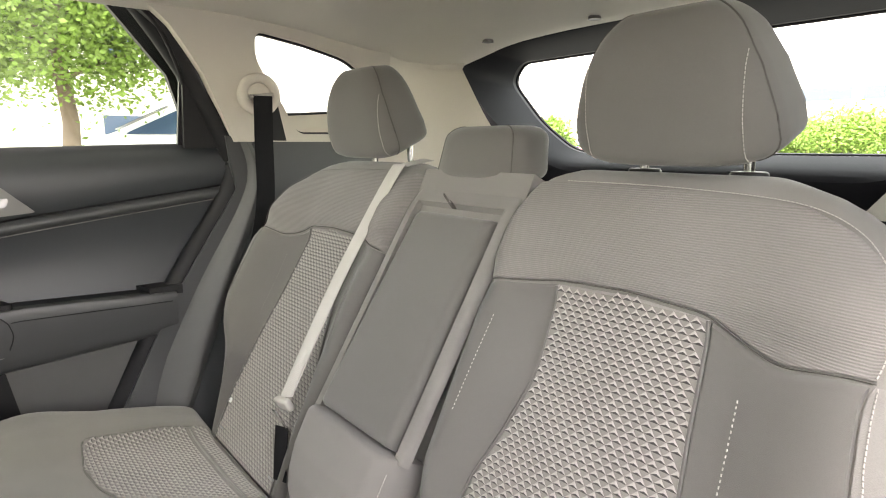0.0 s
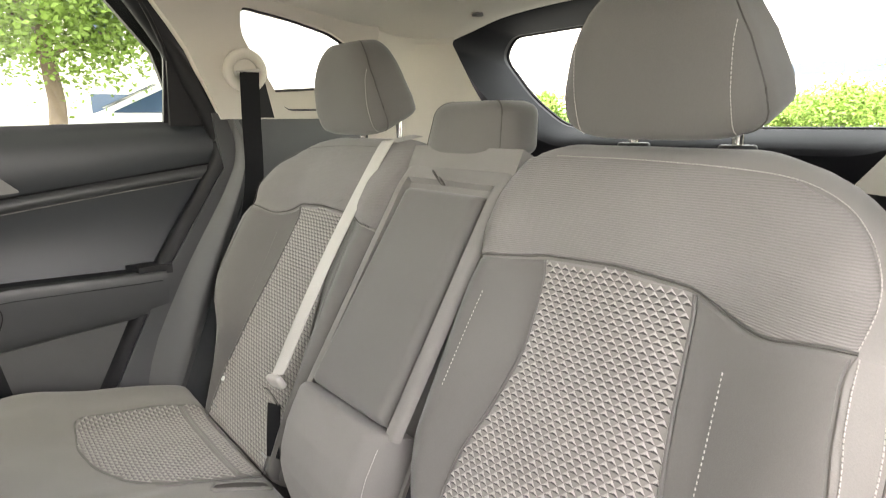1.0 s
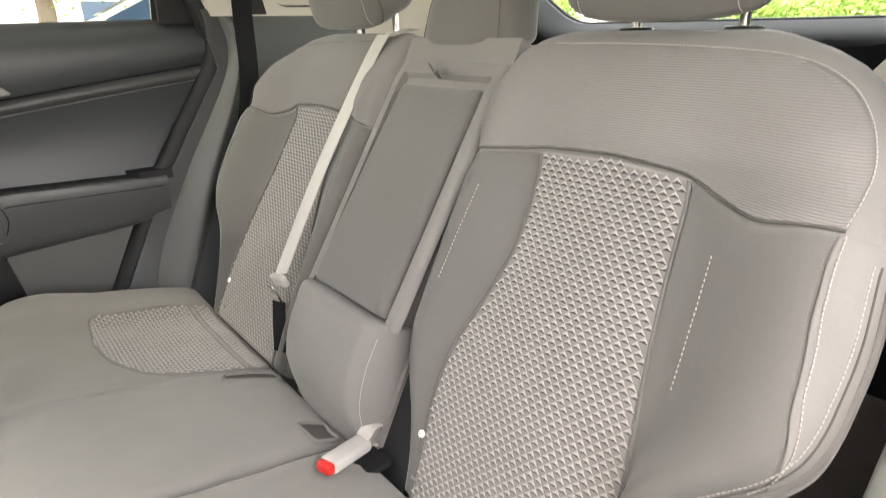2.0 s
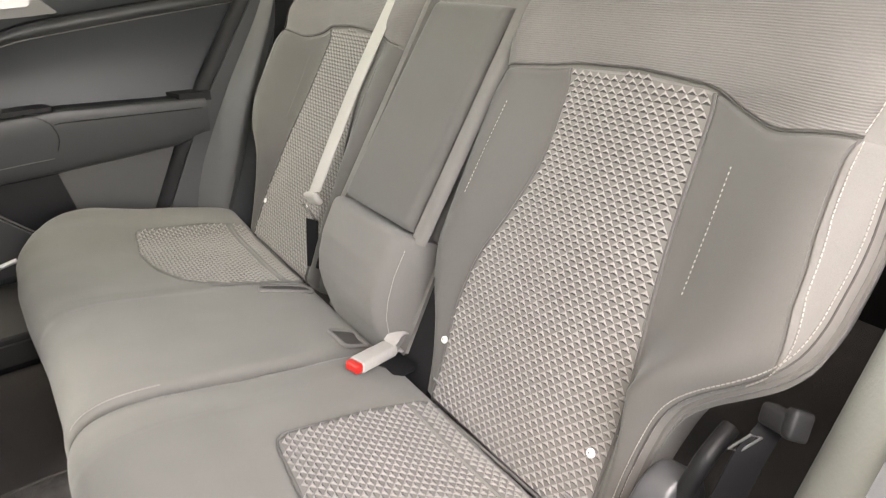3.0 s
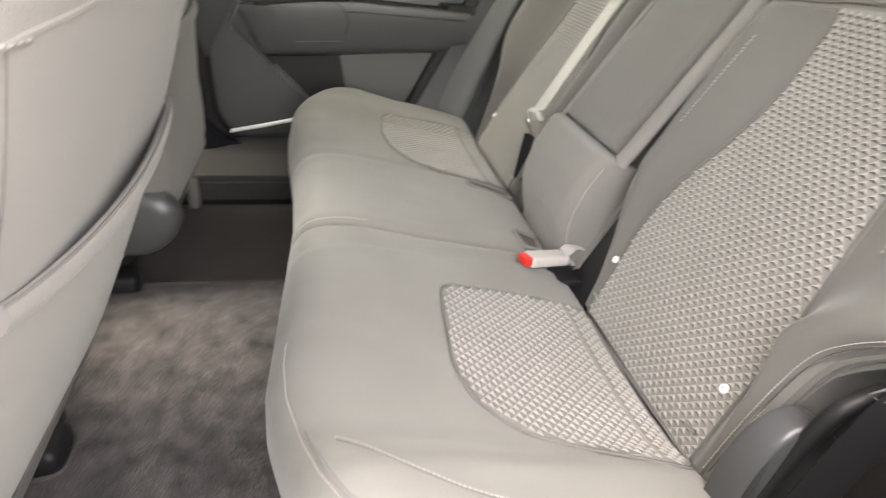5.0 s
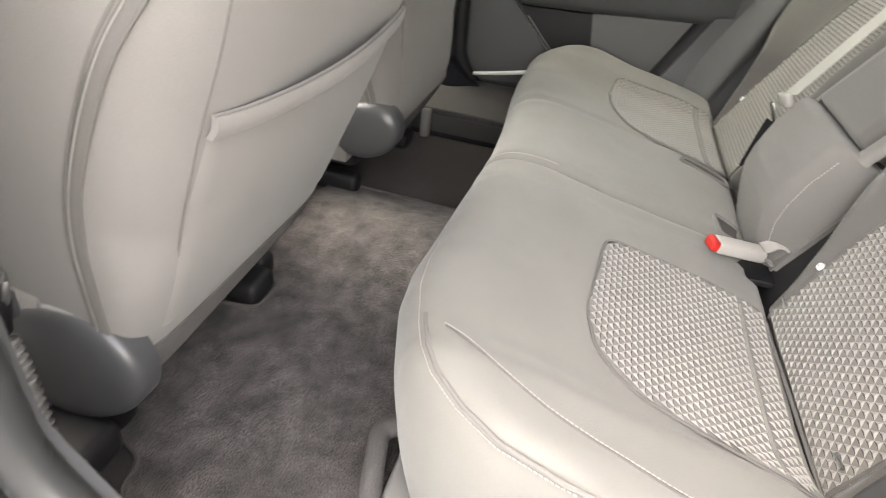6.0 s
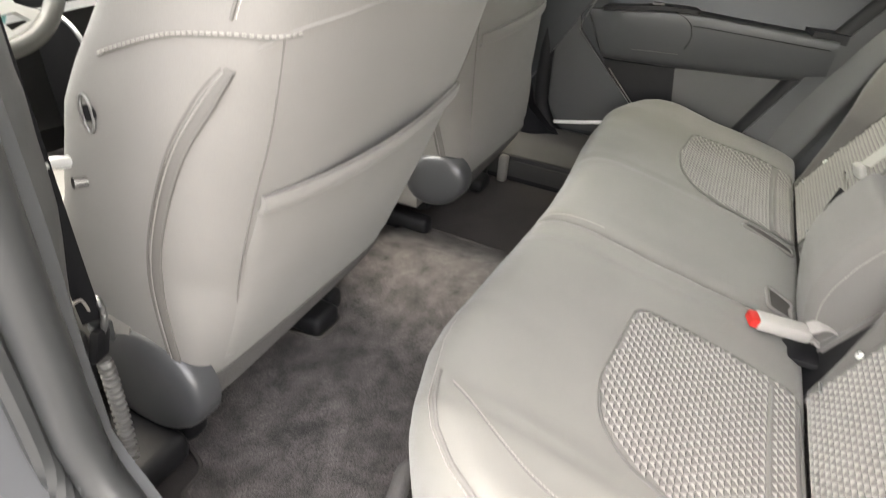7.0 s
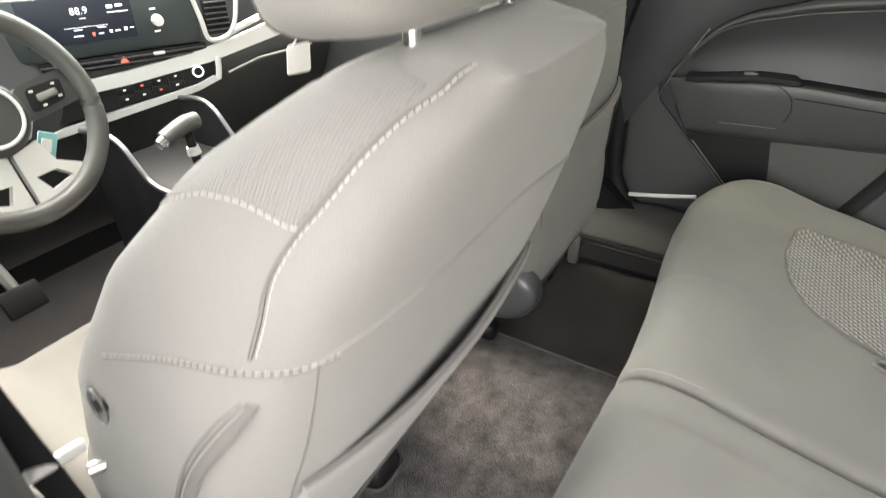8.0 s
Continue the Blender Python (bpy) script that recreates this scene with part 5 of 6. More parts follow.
def build_front_seat(cx, lean, foot_y, square=False):
    ob = thing("front_seat_assembly", "grey cloth front seat with a pocket in its back", "car seat", "front seats")
    F_UP, F_OUT = Vector((0, -math.sin(lean), math.cos(lean))), Vector((0, -math.cos(lean), -math.sin(lean)))
    o = Vector((cx, foot_y, 0.34))
    TH = 0.10

    def half(v, x=-1.0):
        """Half width; the inner side of the reclined seat is squarer and wider at its foot."""
        return smoothed(v, F_HALF, 0.015) + (interp(v, [-0.06, 0.0, 0.12, 0.45, 0.53, 0.58, 0.615, 0.638], [0.020, 0.012, 0.0, 0.0, 0.012, 0.024, 0.034, 0.045]) if square and x > 0 else 0.0)

    def power(x, v):
        return 7.0 if square and x > 0 else 3.4 + 5.0 * max(0.0, (0.16 - v) / 0.16)

    def bulge(v):
        return 0.014 * math.sin(math.pi * max(0, min(1, v / 0.65)))

    def loc(x, v, w):
        return o + Vector((x, 0, 0)) + F_UP * v + F_OUT * w

    def th(v):
        return TH * interp(v, [-0.012, 0.0, 0.3, 0.54, 0.60, 0.638, 0.648], [1.28, 1.30, 1.25, 0.82, 0.62, 0.40, 0.16])

    def ring(v, a, grow=0.0):
        c, s = math.cos(a), math.sin(a)
        n = 2 / power(c if s > 0 else -1, v)
        h = half(v, c) + grow
        w = -th(v) + (th(v) + grow) * math.copysign(abs(s) ** n, s)
        if s < 0:
            w -= 0.035 * abs(c) ** 1.5 * interp(v, [0, 0.15, 0.45, 0.6], [0.4, 1, 1, 0])
        return loc(h * math.copysign(abs(c) ** n, c), v, w + bulge(v))

    def angle(v, w):
        """The angle round the outer side at which the cloth lies w behind the plane."""
        q = (w - bulge(v) + th(v)) / th(v)
        if q < 0:
            q = min(0.0, q + 0.035 * interp(v, [0, 0.15, 0.45, 0.6], [0.4, 1, 1, 0]) / th(v))
        q = max(-0.98, min(0.98, q))
        return math.asin(math.copysign(abs(q) ** 1.7, q))

    def flank(sg, v, w, lift=0.0):
        if -0.035 * interp(v, [0, 0.15, 0.45, 0.6], [0.4, 1, 1, 0]) < w - bulge(v) + th(v) < 0:
            return loc(sg * (half(v, sg) + lift), v, w)
        return ring(v, angle(v, w) if sg > 0 else math.pi - angle(v, w), lift)

    def rear(x, v, lift=0.0):
        h = half(v, x)
        k = min(0.999, abs(x) / h)
        n = power(x, v)
        return loc(x, v, -th(v) + th(v) * (1 - k ** n) ** (1 / n) + bulge(v) + lift)
    vs = [-0.012, -0.011, -0.006] + [0.0 + 0.57 * i / 40 for i in range(41)] + [0.58, 0.59, 0.60, 0.61, 0.62, 0.628, 0.634, 0.638, 0.642, 0.645, 0.647]
    sides = 72
    bm = bmesh.new()
    rows = [[bm.verts.new(ring(v, math.tau * k / sides)) for k in range(sides)] for v in vs]
    for a, b in zip(rows, rows[1:]):
        for k in range(sides):
            bm.faces.new((a[k], a[(k + 1) % sides], b[(k + 1) % sides], b[k]))
    bm.faces.new(rows[0][::-1])
    bm.faces.new(rows[-1])
    bmesh.ops.recalc_face_normals(bm, faces=bm.faces)
    back = part("backrest", bm, FABRIC, ob)
    # pocket: a second layer of cloth with a rolled hem
    right = 0.222 if square else 0.205
    def hem_v(x):
        return 0.321 + 0.06 * x - 0.008 * (x / 0.2) ** 2
    def pocket(s, t):
        x = -0.197 + (right + 0.197) * s
        v = 0.016 + (hem_v(x) - 0.016) * t
        return rear(x, v, 0.0025 + 0.014 * math.sin(math.pi * s) ** 1.5 * t)
    bm = sheet(pocket, 24, 20, 0.004, -F_OUT)
    bmesh.ops.recalc_face_normals(bm, faces=bm.faces)
    part("pocket", bm, FABRIC, back, "grey cloth map pocket")
    def hem(lift):
        def f(s, t):
            x = -0.199 + (right + 0.201) * s
            v = hem_v(x) - 0.020 + 0.024 * t
            return rear(x, v, lift + 0.006 + 0.014 * math.sin(math.pi * s) ** 1.5 + 0.0045 * math.sin(math.pi * (0.06 + 0.88 * t)) ** 0.7)
        return f
    bm = shell(hem(0.0), hem(-0.006), 30, 8)
    bmesh.ops.recalc_face_normals(bm, faces=bm.faces)
    part("pocket_hem", bm, FABRIC, back, "folded pocket hem")
    # thin dark tube for the shade inside the pocket's opening
    part("pocket_opening", tube([hem(-0.002)(s / 30, 1.0) for s in range(31)], 0.0013, 6), SEAM_SHADE, back)
    for x0, x1, xm in ((-0.204, -0.176, -0.203), (right + 0.006, right, right + 0.005)):
        upright = tube(smooth_line([rear(x0, 0.474, 0.0004), rear(xm, 0.38, 0.0004), rear(xm, 0.27, 0.0004), rear((x1 + xm) / 2 - 0.006, 0.14, 0.0004), rear(x1, 0.016, 0.0004)], 8), 0.0013, 5)
        part("seam_line", upright, SEAM_SHADE, back)
    brow = smooth_line([(-0.222, 0.462, 0), (-0.194, 0.481, 0), (-0.145, 0.494, 0), (-0.08, 0.503, 0), (0.02, 0.506, 0), (0.11, 0.496, 0), (right - 0.02, 0.478, 0)], 8)
    part("seam_fold", tube([rear(p.x, p.y, -0.0002) for p in brow], 0.0022, 6), FABRIC, back)
    # stitched seams of the shoulders
    for sg in (-1, 1):
        level = smooth_line([(0.385, -0.160, 0), (0.400, -0.143, 0), (0.438, -0.095, 0), (0.464, -0.046, 0), (0.473, -0.016, 0), (0.478, -0.006, 0)], 10)
        level = [flank(sg, p.x, p.y, 0.0008) for p in level]
        # dark tube beside the stitches stands for the fold's shadow
        part("seam_fold", tube(level, 0.0011, 6), SEAM_SHADE, back)
        part("stitching", stitches([q + F_UP * 0.0022 for q in level], length=0.0034, gap=0.0024, r=0.0008), THREAD, back)
        rise = smooth_line([(0.478, -0.044, 0), (0.505, -0.047, 0), (0.532, -0.052, 0), (0.556, -0.051, 0), (0.576, -0.047, 0), (0.596, -0.045, 0), (0.617, -0.041, 0), (0.630, -0.035, 0)], 8)
        if sg > 0 and square:
            rise = rise[:8]
        rise = [flank(sg, p.x, p.y, 0.0008) for p in rise]
        if sg < 0 and square:
            rise += smooth_line([rise[-1], loc(-0.080, 0.6415, -0.0325), loc(0.01, 0.6425, -0.030), loc(0.10, 0.6415, -0.028)], 5)[1:]
        part("seam_fold", tube(rise, 0.0016, 6), SEAM_SHADE, back)
        part("stitching", stitches([q + Vector((-sg * 0.003, -0.003, 0.001)) for q in rise], length=0.0042, gap=0.0018, r=0.0009), THREAD, back)

        def shoulder(s, t):
            v0 = interp(s, [0, 0.3, 0.6, 1], [0.562, 0.548, 0.520, 0.474])
            v = v0 + (0.632 - v0) * t
            w = interp(v, [0.478, 0.505, 0.532, 0.556, 0.576, 0.596, 0.617, 0.632], [-0.045, -0.047, -0.052, -0.051, -0.047, -0.046, -0.042, -0.037])
            a0 = angle(v, w) - 0.02
            a = a0 + (-0.95 - a0) * s
            return ring(v, a if sg > 0 else math.pi - a, 0.0015)
        bm = sheet(shoulder, 24, 18, 0.003, Vector((-sg * 0.8, 0.4, -0.2)))
        bmesh.ops.recalc_face_normals(bm, faces=bm.faces)
        part("ribbed_shoulder", bm, FABRIC_RIB_UP, back, "finely ribbed grey cloth shoulder")
        part("stitching", stitches([shoulder(k / 24, 0.0) + F_UP * -0.002 for k in range(25)], length=0.0042, gap=0.0018, r=0.0009), THREAD, back)
        # zip in a fold of cloth down the side
        arc = smooth_line([(0.442, -0.033, 0), (0.420, -0.040, 0), (0.385, -0.050, 0), (0.333, -0.063, 0), (0.249, -0.073, 0), (0.128, -0.077, 0), (0.06, -0.075, 0), (0.005, -0.068, 0)], 8)
        line = [flank(sg, p.x, p.y, -0.0012) for p in arc]
        n = len(line)
        for _ in range(14):     # eased into one even curve
            line = [line[0]] + [(line[k - 1] + line[k] * 2 + line[k + 1]) / 4 for k in range(1, n - 1)] + [line[-1]]
        side_by = [(line[min(i + 1, n - 1)] - line[max(i - 1, 0)]).normalized().cross(Vector((sg, 0, 0))).normalized() for i in range(n)]

        def zip_band(s, t):
            k = t * (n - 1)
            m = min(int(k), n - 2)
            wide = 0.0085 * min(1.0, 0.55 + 2.2 * t)
            return line[m].lerp(line[m + 1], k - m) + side_by[m].lerp(side_by[m + 1], k - m) * (2 * s - 1) * wide + Vector((sg * (0.0022 + 0.0026 * math.sin(math.pi * min(1.0, s * 1.15)) * min(1.0, 0.5 + 3 * t)), 0, 0))
        bm = sheet(zip_band, 8, 60, 0.004, Vector((-sg, 0, 0)))
        bmesh.ops.recalc_face_normals(bm, faces=bm.faces)
        part("zip", bm, ZIP_CLOTH, back, "zip under a fold of cloth")
        for at_s, r, cloth in ((0.0, 0.0012, SEAM_SHADE), (1.0, 0.0015, SEAM_SHADE), (0.62, 0.0008, PALE_SEAM)):
            part("zip_thread", tube([zip_band(at_s, 0.04 + 0.96 * k / 50) + Vector((sg * 0.0006, 0, 0)) for k in range(51)], r, 6), cloth, back)
    # felt strip along the lower edge
    def skirt(lift):
        def f(s, t):
            x = -0.226 + (right + 0.018 + 0.226) * s
            drop = -0.012 - 0.058 * (1 - t) * (1 - 0.45 * s)
            return rear(x, max(drop, -0.011), lift - 0.008 * (1 - t)) + Vector((0, 0.010 * (1 - t), min(0.0, drop + 0.011)))
        return f
    part("skirt", shell(skirt(0.002), skirt(-0.010), 24, 8), FELT, back, "grey felt strip along the lower edge")
    # recliner cover on the outer side
    for sg in (-1,):
        c = o + Vector((sg * 0.214, 0.092 if square else 0.056, -0.030 if square else -0.016))
        bm = bmesh.new()
        def cap(t, a):
            r = (0.070 if square else 0.053) * max(0.0, 1 - t ** 7) ** 0.36
            ca, sa = math.cos(a), math.sin(a)
            return c + Vector((sg * 0.046 * t, r * 1.46 * ca, r * 1.22 * sa - 0.012 * ca))
        tt = [0, 0.3, 0.5, 0.65, 0.78, 0.88, 0.94, 0.975, 0.992]
        rws = [[bm.verts.new(cap(t, math.tau * k / 36)) for k in range(36)] for t in tt]
        for a, b in zip(rws, rws[1:]):
            for k in range(36):
                bm.faces.new((a[k], a[(k + 1) % 36], b[(k + 1) % 36], b[k]))
        bm.faces.new(rws[-1])
        bm.faces.new(rws[0][::-1])
        bmesh.ops.recalc_face_normals(bm, faces=bm.faces)
        part("recliner_cover", bm, PLASTIC_GLOSS, ob, "rounded plastic recliner cover")
    # seat base
    def base(s, t):
        x = -0.25 + 0.5 * s
        y = 0.10 + 0.50 * t
        e = min(s, 1 - s) * 0.5
        return o + Vector((x, y, 0.055 + 0.02 * t + 0.03 * ease((abs(x) - 0.15) / 0.08) - quarter(e, 0.05) - quarter((1 - t) * 0.5, 0.06)))
    part("cushion", shell(base, lambda s, t: o + Vector((-0.245 + 0.49 * s, 0.10 + 0.48 * t, -0.10)), 0, 0, EDGE_S, EDGE_S), FABRIC, ob)
    for sx in (-1, 1):
        part("slide_rail", box(*(o + Vector((sx * 0.185, 0.34, -0.18))), 0.045, 0.50, 0.05, 0.014, 3), PLASTIC_BLACK, ob)
        if sx > 0:
            part("rail_foot", box(*(o + Vector((0.125, 0.115, -0.182))), 0.075, 0.10, 0.045, 0.016, 4), PLASTIC_BLACK, ob)
    for sx in (-1, 1):
        part("side_shield", box(*(o + Vector((sx * 0.262, 0.375, -0.03))), 0.022, 0.39, 0.11, 0.010, 3), PLASTIC, ob, "dark plastic seat side cover")
    part("underframe", box(*(o + Vector((0, 0.32, -0.11))), 0.40, 0.45, 0.06, 0.02), PLASTIC_BLACK, ob)
    return ob


driver = build_front_seat(-0.37, radians(20), 0.80, True)
headrest(driver, -0.37, foot=(0.655, 0.947), width=0.14, high=0.20, cloth=FABRIC, gap=0.020, kick=0.0)
passenger = build_front_seat(0.37, radians(0.5), 0.777)
headrest(passenger, 0.37, foot=(0.835, 0.965), width=0.14, high=0.20, cloth=FABRIC, kick=0.0)


def build_front_belt():
    b = thing("front_shoulder_belt", "dark front seat belt with steel tongue and ribbed boot", "seat belt")
    part("webbing", ribbon([(-0.712, 0.80, 1.05), (-0.700, 0.830, 0.85), (-0.678, 0.866, 0.66), (-0.657, 0.90, 0.50), (-0.648, 0.912, 0.43)], 0.023, ((0.9, -0.3, 0.1), (0.85, -0.42, 0.1))), BELT_DARK, b)
    part("tongue", tube([(-0.690, 0.862, 0.664), (-0.668, 0.868, 0.655), (-0.645, 0.872, 0.648)], 0.0060, 10), SATIN, b, "dull steel belt tongue")
    part("stop_button", cyl((-0.652, 0.862, 0.630), (-0.640, 0.858, 0.628), 0.006, sides=14), CHROME, b)
    ring = [Vector((-0.645 + 0.006 * math.sin(a), 0.908 + 0.014 * math.cos(a), 0.435 + 0.024 * math.sin(a))) for a in np.linspace(0, math.tau, 17)[:-1]]
    part("anchor_ring", tube(ring, 0.0042, 8, closed=True), STEEL, b)
    part("bracket", box(-0.655, 0.900, 0.405, 0.030, 0.012, 0.045, 0.004, 2, m=pose(0, 0, 0, 10, 12, 25)), PLASTIC_BLACK, b)
    part("bracket", box(-0.640, 0.912, 0.410, 0.010, 0.026, 0.040, 0.004, 2, m=pose(0, 0, 0, 10, -12, 25)), PLASTIC, b)
    a, e = Vector((-0.660, 0.893, 0.385)), Vector((-0.686, 0.855, 0.250))
    n = 64
    bend = [a.lerp(e, k / n) + Vector((0.004, 0.003, 0)) * math.sin(math.pi * k / n) for k in range(n + 1)]
    part("ribbed_boot", tube(bend, 0.009, 12, radii=[0.0082 + 0.0020 * (1 if (k // 2) % 2 else -1) * (0 if k < 3 else 1) for k in range(n + 1)]), PLASTIC_GREY, b, "grey ribbed cable boot")
    part("loose_wire", tube(smooth_line([(-0.700, 0.862, 0.52), (-0.690, 0.868, 0.50), (-0.668, 0.885, 0.485), (-0.655, 0.90, 0.455)], 6), 0.0016, 6), BUCKLE_GREY, b)
    part("anchor_foot", box(-0.668, 0.905, 0.205, 0.12, 0.13, 0.05, 0.015, 3), PLASTIC_BLACK, b)
    s = thing("seat_side_badge", "small chrome oval on the side of a front seat", "seat trim")
    part("frame", tube([Vector((-0.632 - 0.002 * math.cos(q), 0.842 + 0.0045 * math.cos(q), 0.70 + 0.019 * math.sin(q))) for q in np.linspace(0, math.tau, 21)[:-1]], 0.0016, 8, closed=True), STEEL, s)
    part("inset", cyl((-0.632, 0.842, 0.70), (-0.622, 0.845, 0.70), 0.008, sides=16), PLASTIC_BLACK, s)
    t = thing("hang_tag", "white paper tag hanging from the front headrest", "tag")
    part("paper", panel([rounded([(0, 0), (0.021, -0.003), (0.023, 0.019), (0.003, 0.021)], 0.003)], lambda u, w: Vector((-0.415 + 1.45 * u, 0.80 + 0.1 * u, 0.914 + 1.1 * w)), (0, 0.001, 0), 0), WHITE, t)
    part("string", tube([(-0.405, 0.80, 0.936), (-0.402, 0.785, 0.955), (-0.40, 0.765, 0.975)], 0.0008, 5), WHITE, t)


build_front_belt()


# ---- dashboard ----
def on_dash(x, z, lift=0.0):
    """A place on the face of the dashboard's middle, which is turned towards the driver."""
    return Vector((x + 0.41 * -lift, 1.823 - 0.45 * (x - 0.056) - 0.91 * lift, z))


DASH_TURN = pose(0, 0, 0, 0, 0, -24.2)


def dash_box(x, z, w, h, d, bevel=0.002, lift=0.0):
    return box(*on_dash(x, z, lift), w * 1.0966, d, h, bevel, 2, m=DASH_TURN)


def build_dash():
    d = thing("dashboard", "dark dashboard with silver bands, touchscreen and button panel", "dashboard")
    prof = smooth_line([(2.12, 0.93), (2.0, 0.935), (1.93, 0.90), (1.90, 0.83), (1.89, 0.72), (1.875, 0.62), (1.90, 0.52), (1.96, 0.38), (2.05, 0.2)], 4)

    def pr(s, t):
        x = -0.76 + 1.52 * s
        k = t * (len(prof) - 1)
        i = min(int(k), len(prof) - 2)
        p = prof[i].lerp(prof[i + 1], k - i)
        near = 0.14 * ease((x + 0.05) / 0.45)
        return Vector((x, p.x - near * (1 - t * 0.5), p.y))
    part("dash_body", sheet(pr, 40, 40), PLASTIC, d)
    part("screen_bezel", dash_box(-0.05, 0.775, 0.57, 0.135, 0.03, 0.010), BEZEL, d)
    scr = part("screen", dash_box(0.0, 0.790, 0.205, 0.098, 0.004, 0.001, 0.0155), glowing("screen_glow", (0.004, 0.006, 0.012), 0.10), d, "lit infotainment screen")
    pale = glowing("screen_white", (0.55, 0.60, 0.65), 0.12)
    reds = glowing("icon_red", (0.6, 0.10, 0.07), 0.12)
    txt = bpy.data.curves.new("readout", "FONT")
    txt.body = "88.9"
    txt.size = 0.021
    txt.extrude = 0.0003
    txt.materials.append(pale)
    ob = new("readout", txt)
    ob.parent = scr
    ob.matrix_basis = Matrix.Translation(on_dash(-0.012, 0.802, 0.019)) @ pose(0, 0, 0, 90, 0, -24.2)
    for x, z, w, h in ((0.008, 0.793, 0.012, 0.002), (0.062, 0.812, 0.012, 0.007), (0.080, 0.813, 0.014, 0.006), (0.075, 0.800, 0.040, 0.0022), (0.010, 0.775, 0.080, 0.0010), (-0.006, 0.770, 0.016, 0.0026), (0.038, 0.771, 0.016, 0.0026), (-0.008, 0.757, 0.018, 0.0026), (0.034, 0.758, 0.010, 0.0026), (0.053, 0.760, 0.006, 0.006), (0.066, 0.760, 0.010, 0.0026), (0.082, 0.762, 0.007, 0.007), (0.094, 0.763, 0.008, 0.0026)):
        part("screen_mark", dash_box(x, z, w, h, 0.0006, 0, 0.0185), pale, scr)
    part("screen_icon", dash_box(0.020, 0.758, 0.005, 0.008, 0.0006, 0, 0.0185), reds, scr)
    knob = part("tuning_knob", cyl(on_dash(0.147, 0.772, 0.012), on_dash(0.147, 0.772, 0.034), 0.0135, 0.012, 24, 0.002), SATIN, d)
    for z in (0.797, 0.747):
        part("knob_mark", dash_box(0.143, z, 0.012, 0.003, 0.001, 0, 0.0155), pale, d)
    # vents under the screen with the hazard switch
    part("vent_slot", dash_box(0.07, 0.690, 0.34, 0.030, 0.02, 0.003, -0.004), PLASTIC_BLACK, d)
    for z in (0.684, 0.696):
        part("vent_slat", dash_box(0.07, z, 0.33, 0.003, 0.02, 0.001, 0.004), PLASTIC, d)
    hz = part("hazard_switch", dash_box(0.062, 0.692, 0.038, 0.028, 0.012, 0.003, 0.006), PLASTIC_BLACK, d)
    tri = panel([[(-0.009, -0.006), (0.009, -0.006), (0, 0.009)]], lambda u, w: on_dash(0.062 + u, 0.692 + w, 0.0125), 0, 0)
    part("hazard_triangle", tri, reds, hz, "red warning triangle")
    part("vent_tab", dash_box(0.135, 0.697, 0.024, 0.007, 0.01, 0.002, 0.014), SATIN, d)
    def strip_of(low, high, lift):
        rim = [Vector((x, z)) for x, z in low] + [Vector((x, z)) for x, z in reversed(high)]
        return panel([rim], lambda u, w: on_dash(u, w, lift), (0, 0.014, 0), 0.06)
    part("upper_band", strip_of([(-0.45, 0.605), (-0.12, 0.620), (0.06, 0.634), (0.24, 0.657), (0.50, 0.720)], [(-0.45, 0.632), (-0.12, 0.648), (0.06, 0.664), (0.24, 0.690), (0.30, 0.705), (0.50, 0.765)], 0.014), SATIN, d, "satin silver dashboard band")
    part("band_ridge", tube(smooth_line([on_dash(0.30, 0.722, 0.012), on_dash(0.36, 0.744, 0.006), on_dash(0.50, 0.785, 0.0)], 8), 0.008, 12), SATIN, d)
    part("lower_band", strip_of([(-0.40, 0.492), (-0.10, 0.538), (0.06, 0.566), (0.20, 0.590), (0.258, 0.612)], [(-0.40, 0.508), (-0.10, 0.555), (0.06, 0.583), (0.20, 0.606), (0.243, 0.622)], 0.014), SATIN, d, "satin silver trim below the buttons")
    part("band_end", tube([on_dash(0.251, 0.616, 0.012), on_dash(0.256, 0.64, 0.012), on_dash(0.258, 0.668, 0.012)], 0.0075, 10), SATIN, d)
    part("control_panel", panel([[(-0.10, 0.565), (0.20, 0.603), (0.245, 0.625), (0.248, 0.663), (0.06, 0.638), (-0.10, 0.62)]], lambda u, w: on_dash(u, w, 0.008), (0, 0.01, 0), 0), PLASTIC_BLACK, d)
    for r in range(2):
        for k in range(4):
            x = 0.045 + 0.037 * k
            z = 0.600 + 0.022 * r + 0.13 * (x - 0.045)
            bt = part("button", dash_box(x, z, 0.033, 0.0195, 0.005, 0.001, 0.009), PLASTIC_BLACK, d)
            part("button_icon", dash_box(x, z, 0.006, 0.0032, 0.0008, 0, 0.012), reds if (k + r) in (2, 3) and r == k % 2 else pale, bt)
    dial = part("start_button", cyl(on_dash(0.206, 0.640, 0.006), on_dash(0.206, 0.640, 0.020), 0.015, 0.014, 28, 0.002), PLASTIC_BLACK, d)
    c = on_dash(0.206, 0.640, 0.0195)
    part("lit_ring", tube([c + Vector((0.0125 * math.cos(a) * 0.91, -0.0125 * math.cos(a) * 0.41, 0.0125 * math.sin(a))) for a in np.linspace(0, math.tau, 25)[:-1]], 0.0022, 6, closed=True), glowing("ring_glow", (0.70, 0.75, 1.0), 0.25), dial, "white lit ring")
    # side vent in a silver frame
    vent = part("side_vent", dash_box(0.275, 0.765, 0.055, 0.09, 0.02, 0.004, 0.0), PLASTIC_BLACK, d)
    for k in range(6):
        part("slat", dash_box(0.276, 0.732 + 0.013 * k, 0.05, 0.003, 0.016, 0.001, 0.010), PLASTIC, vent)
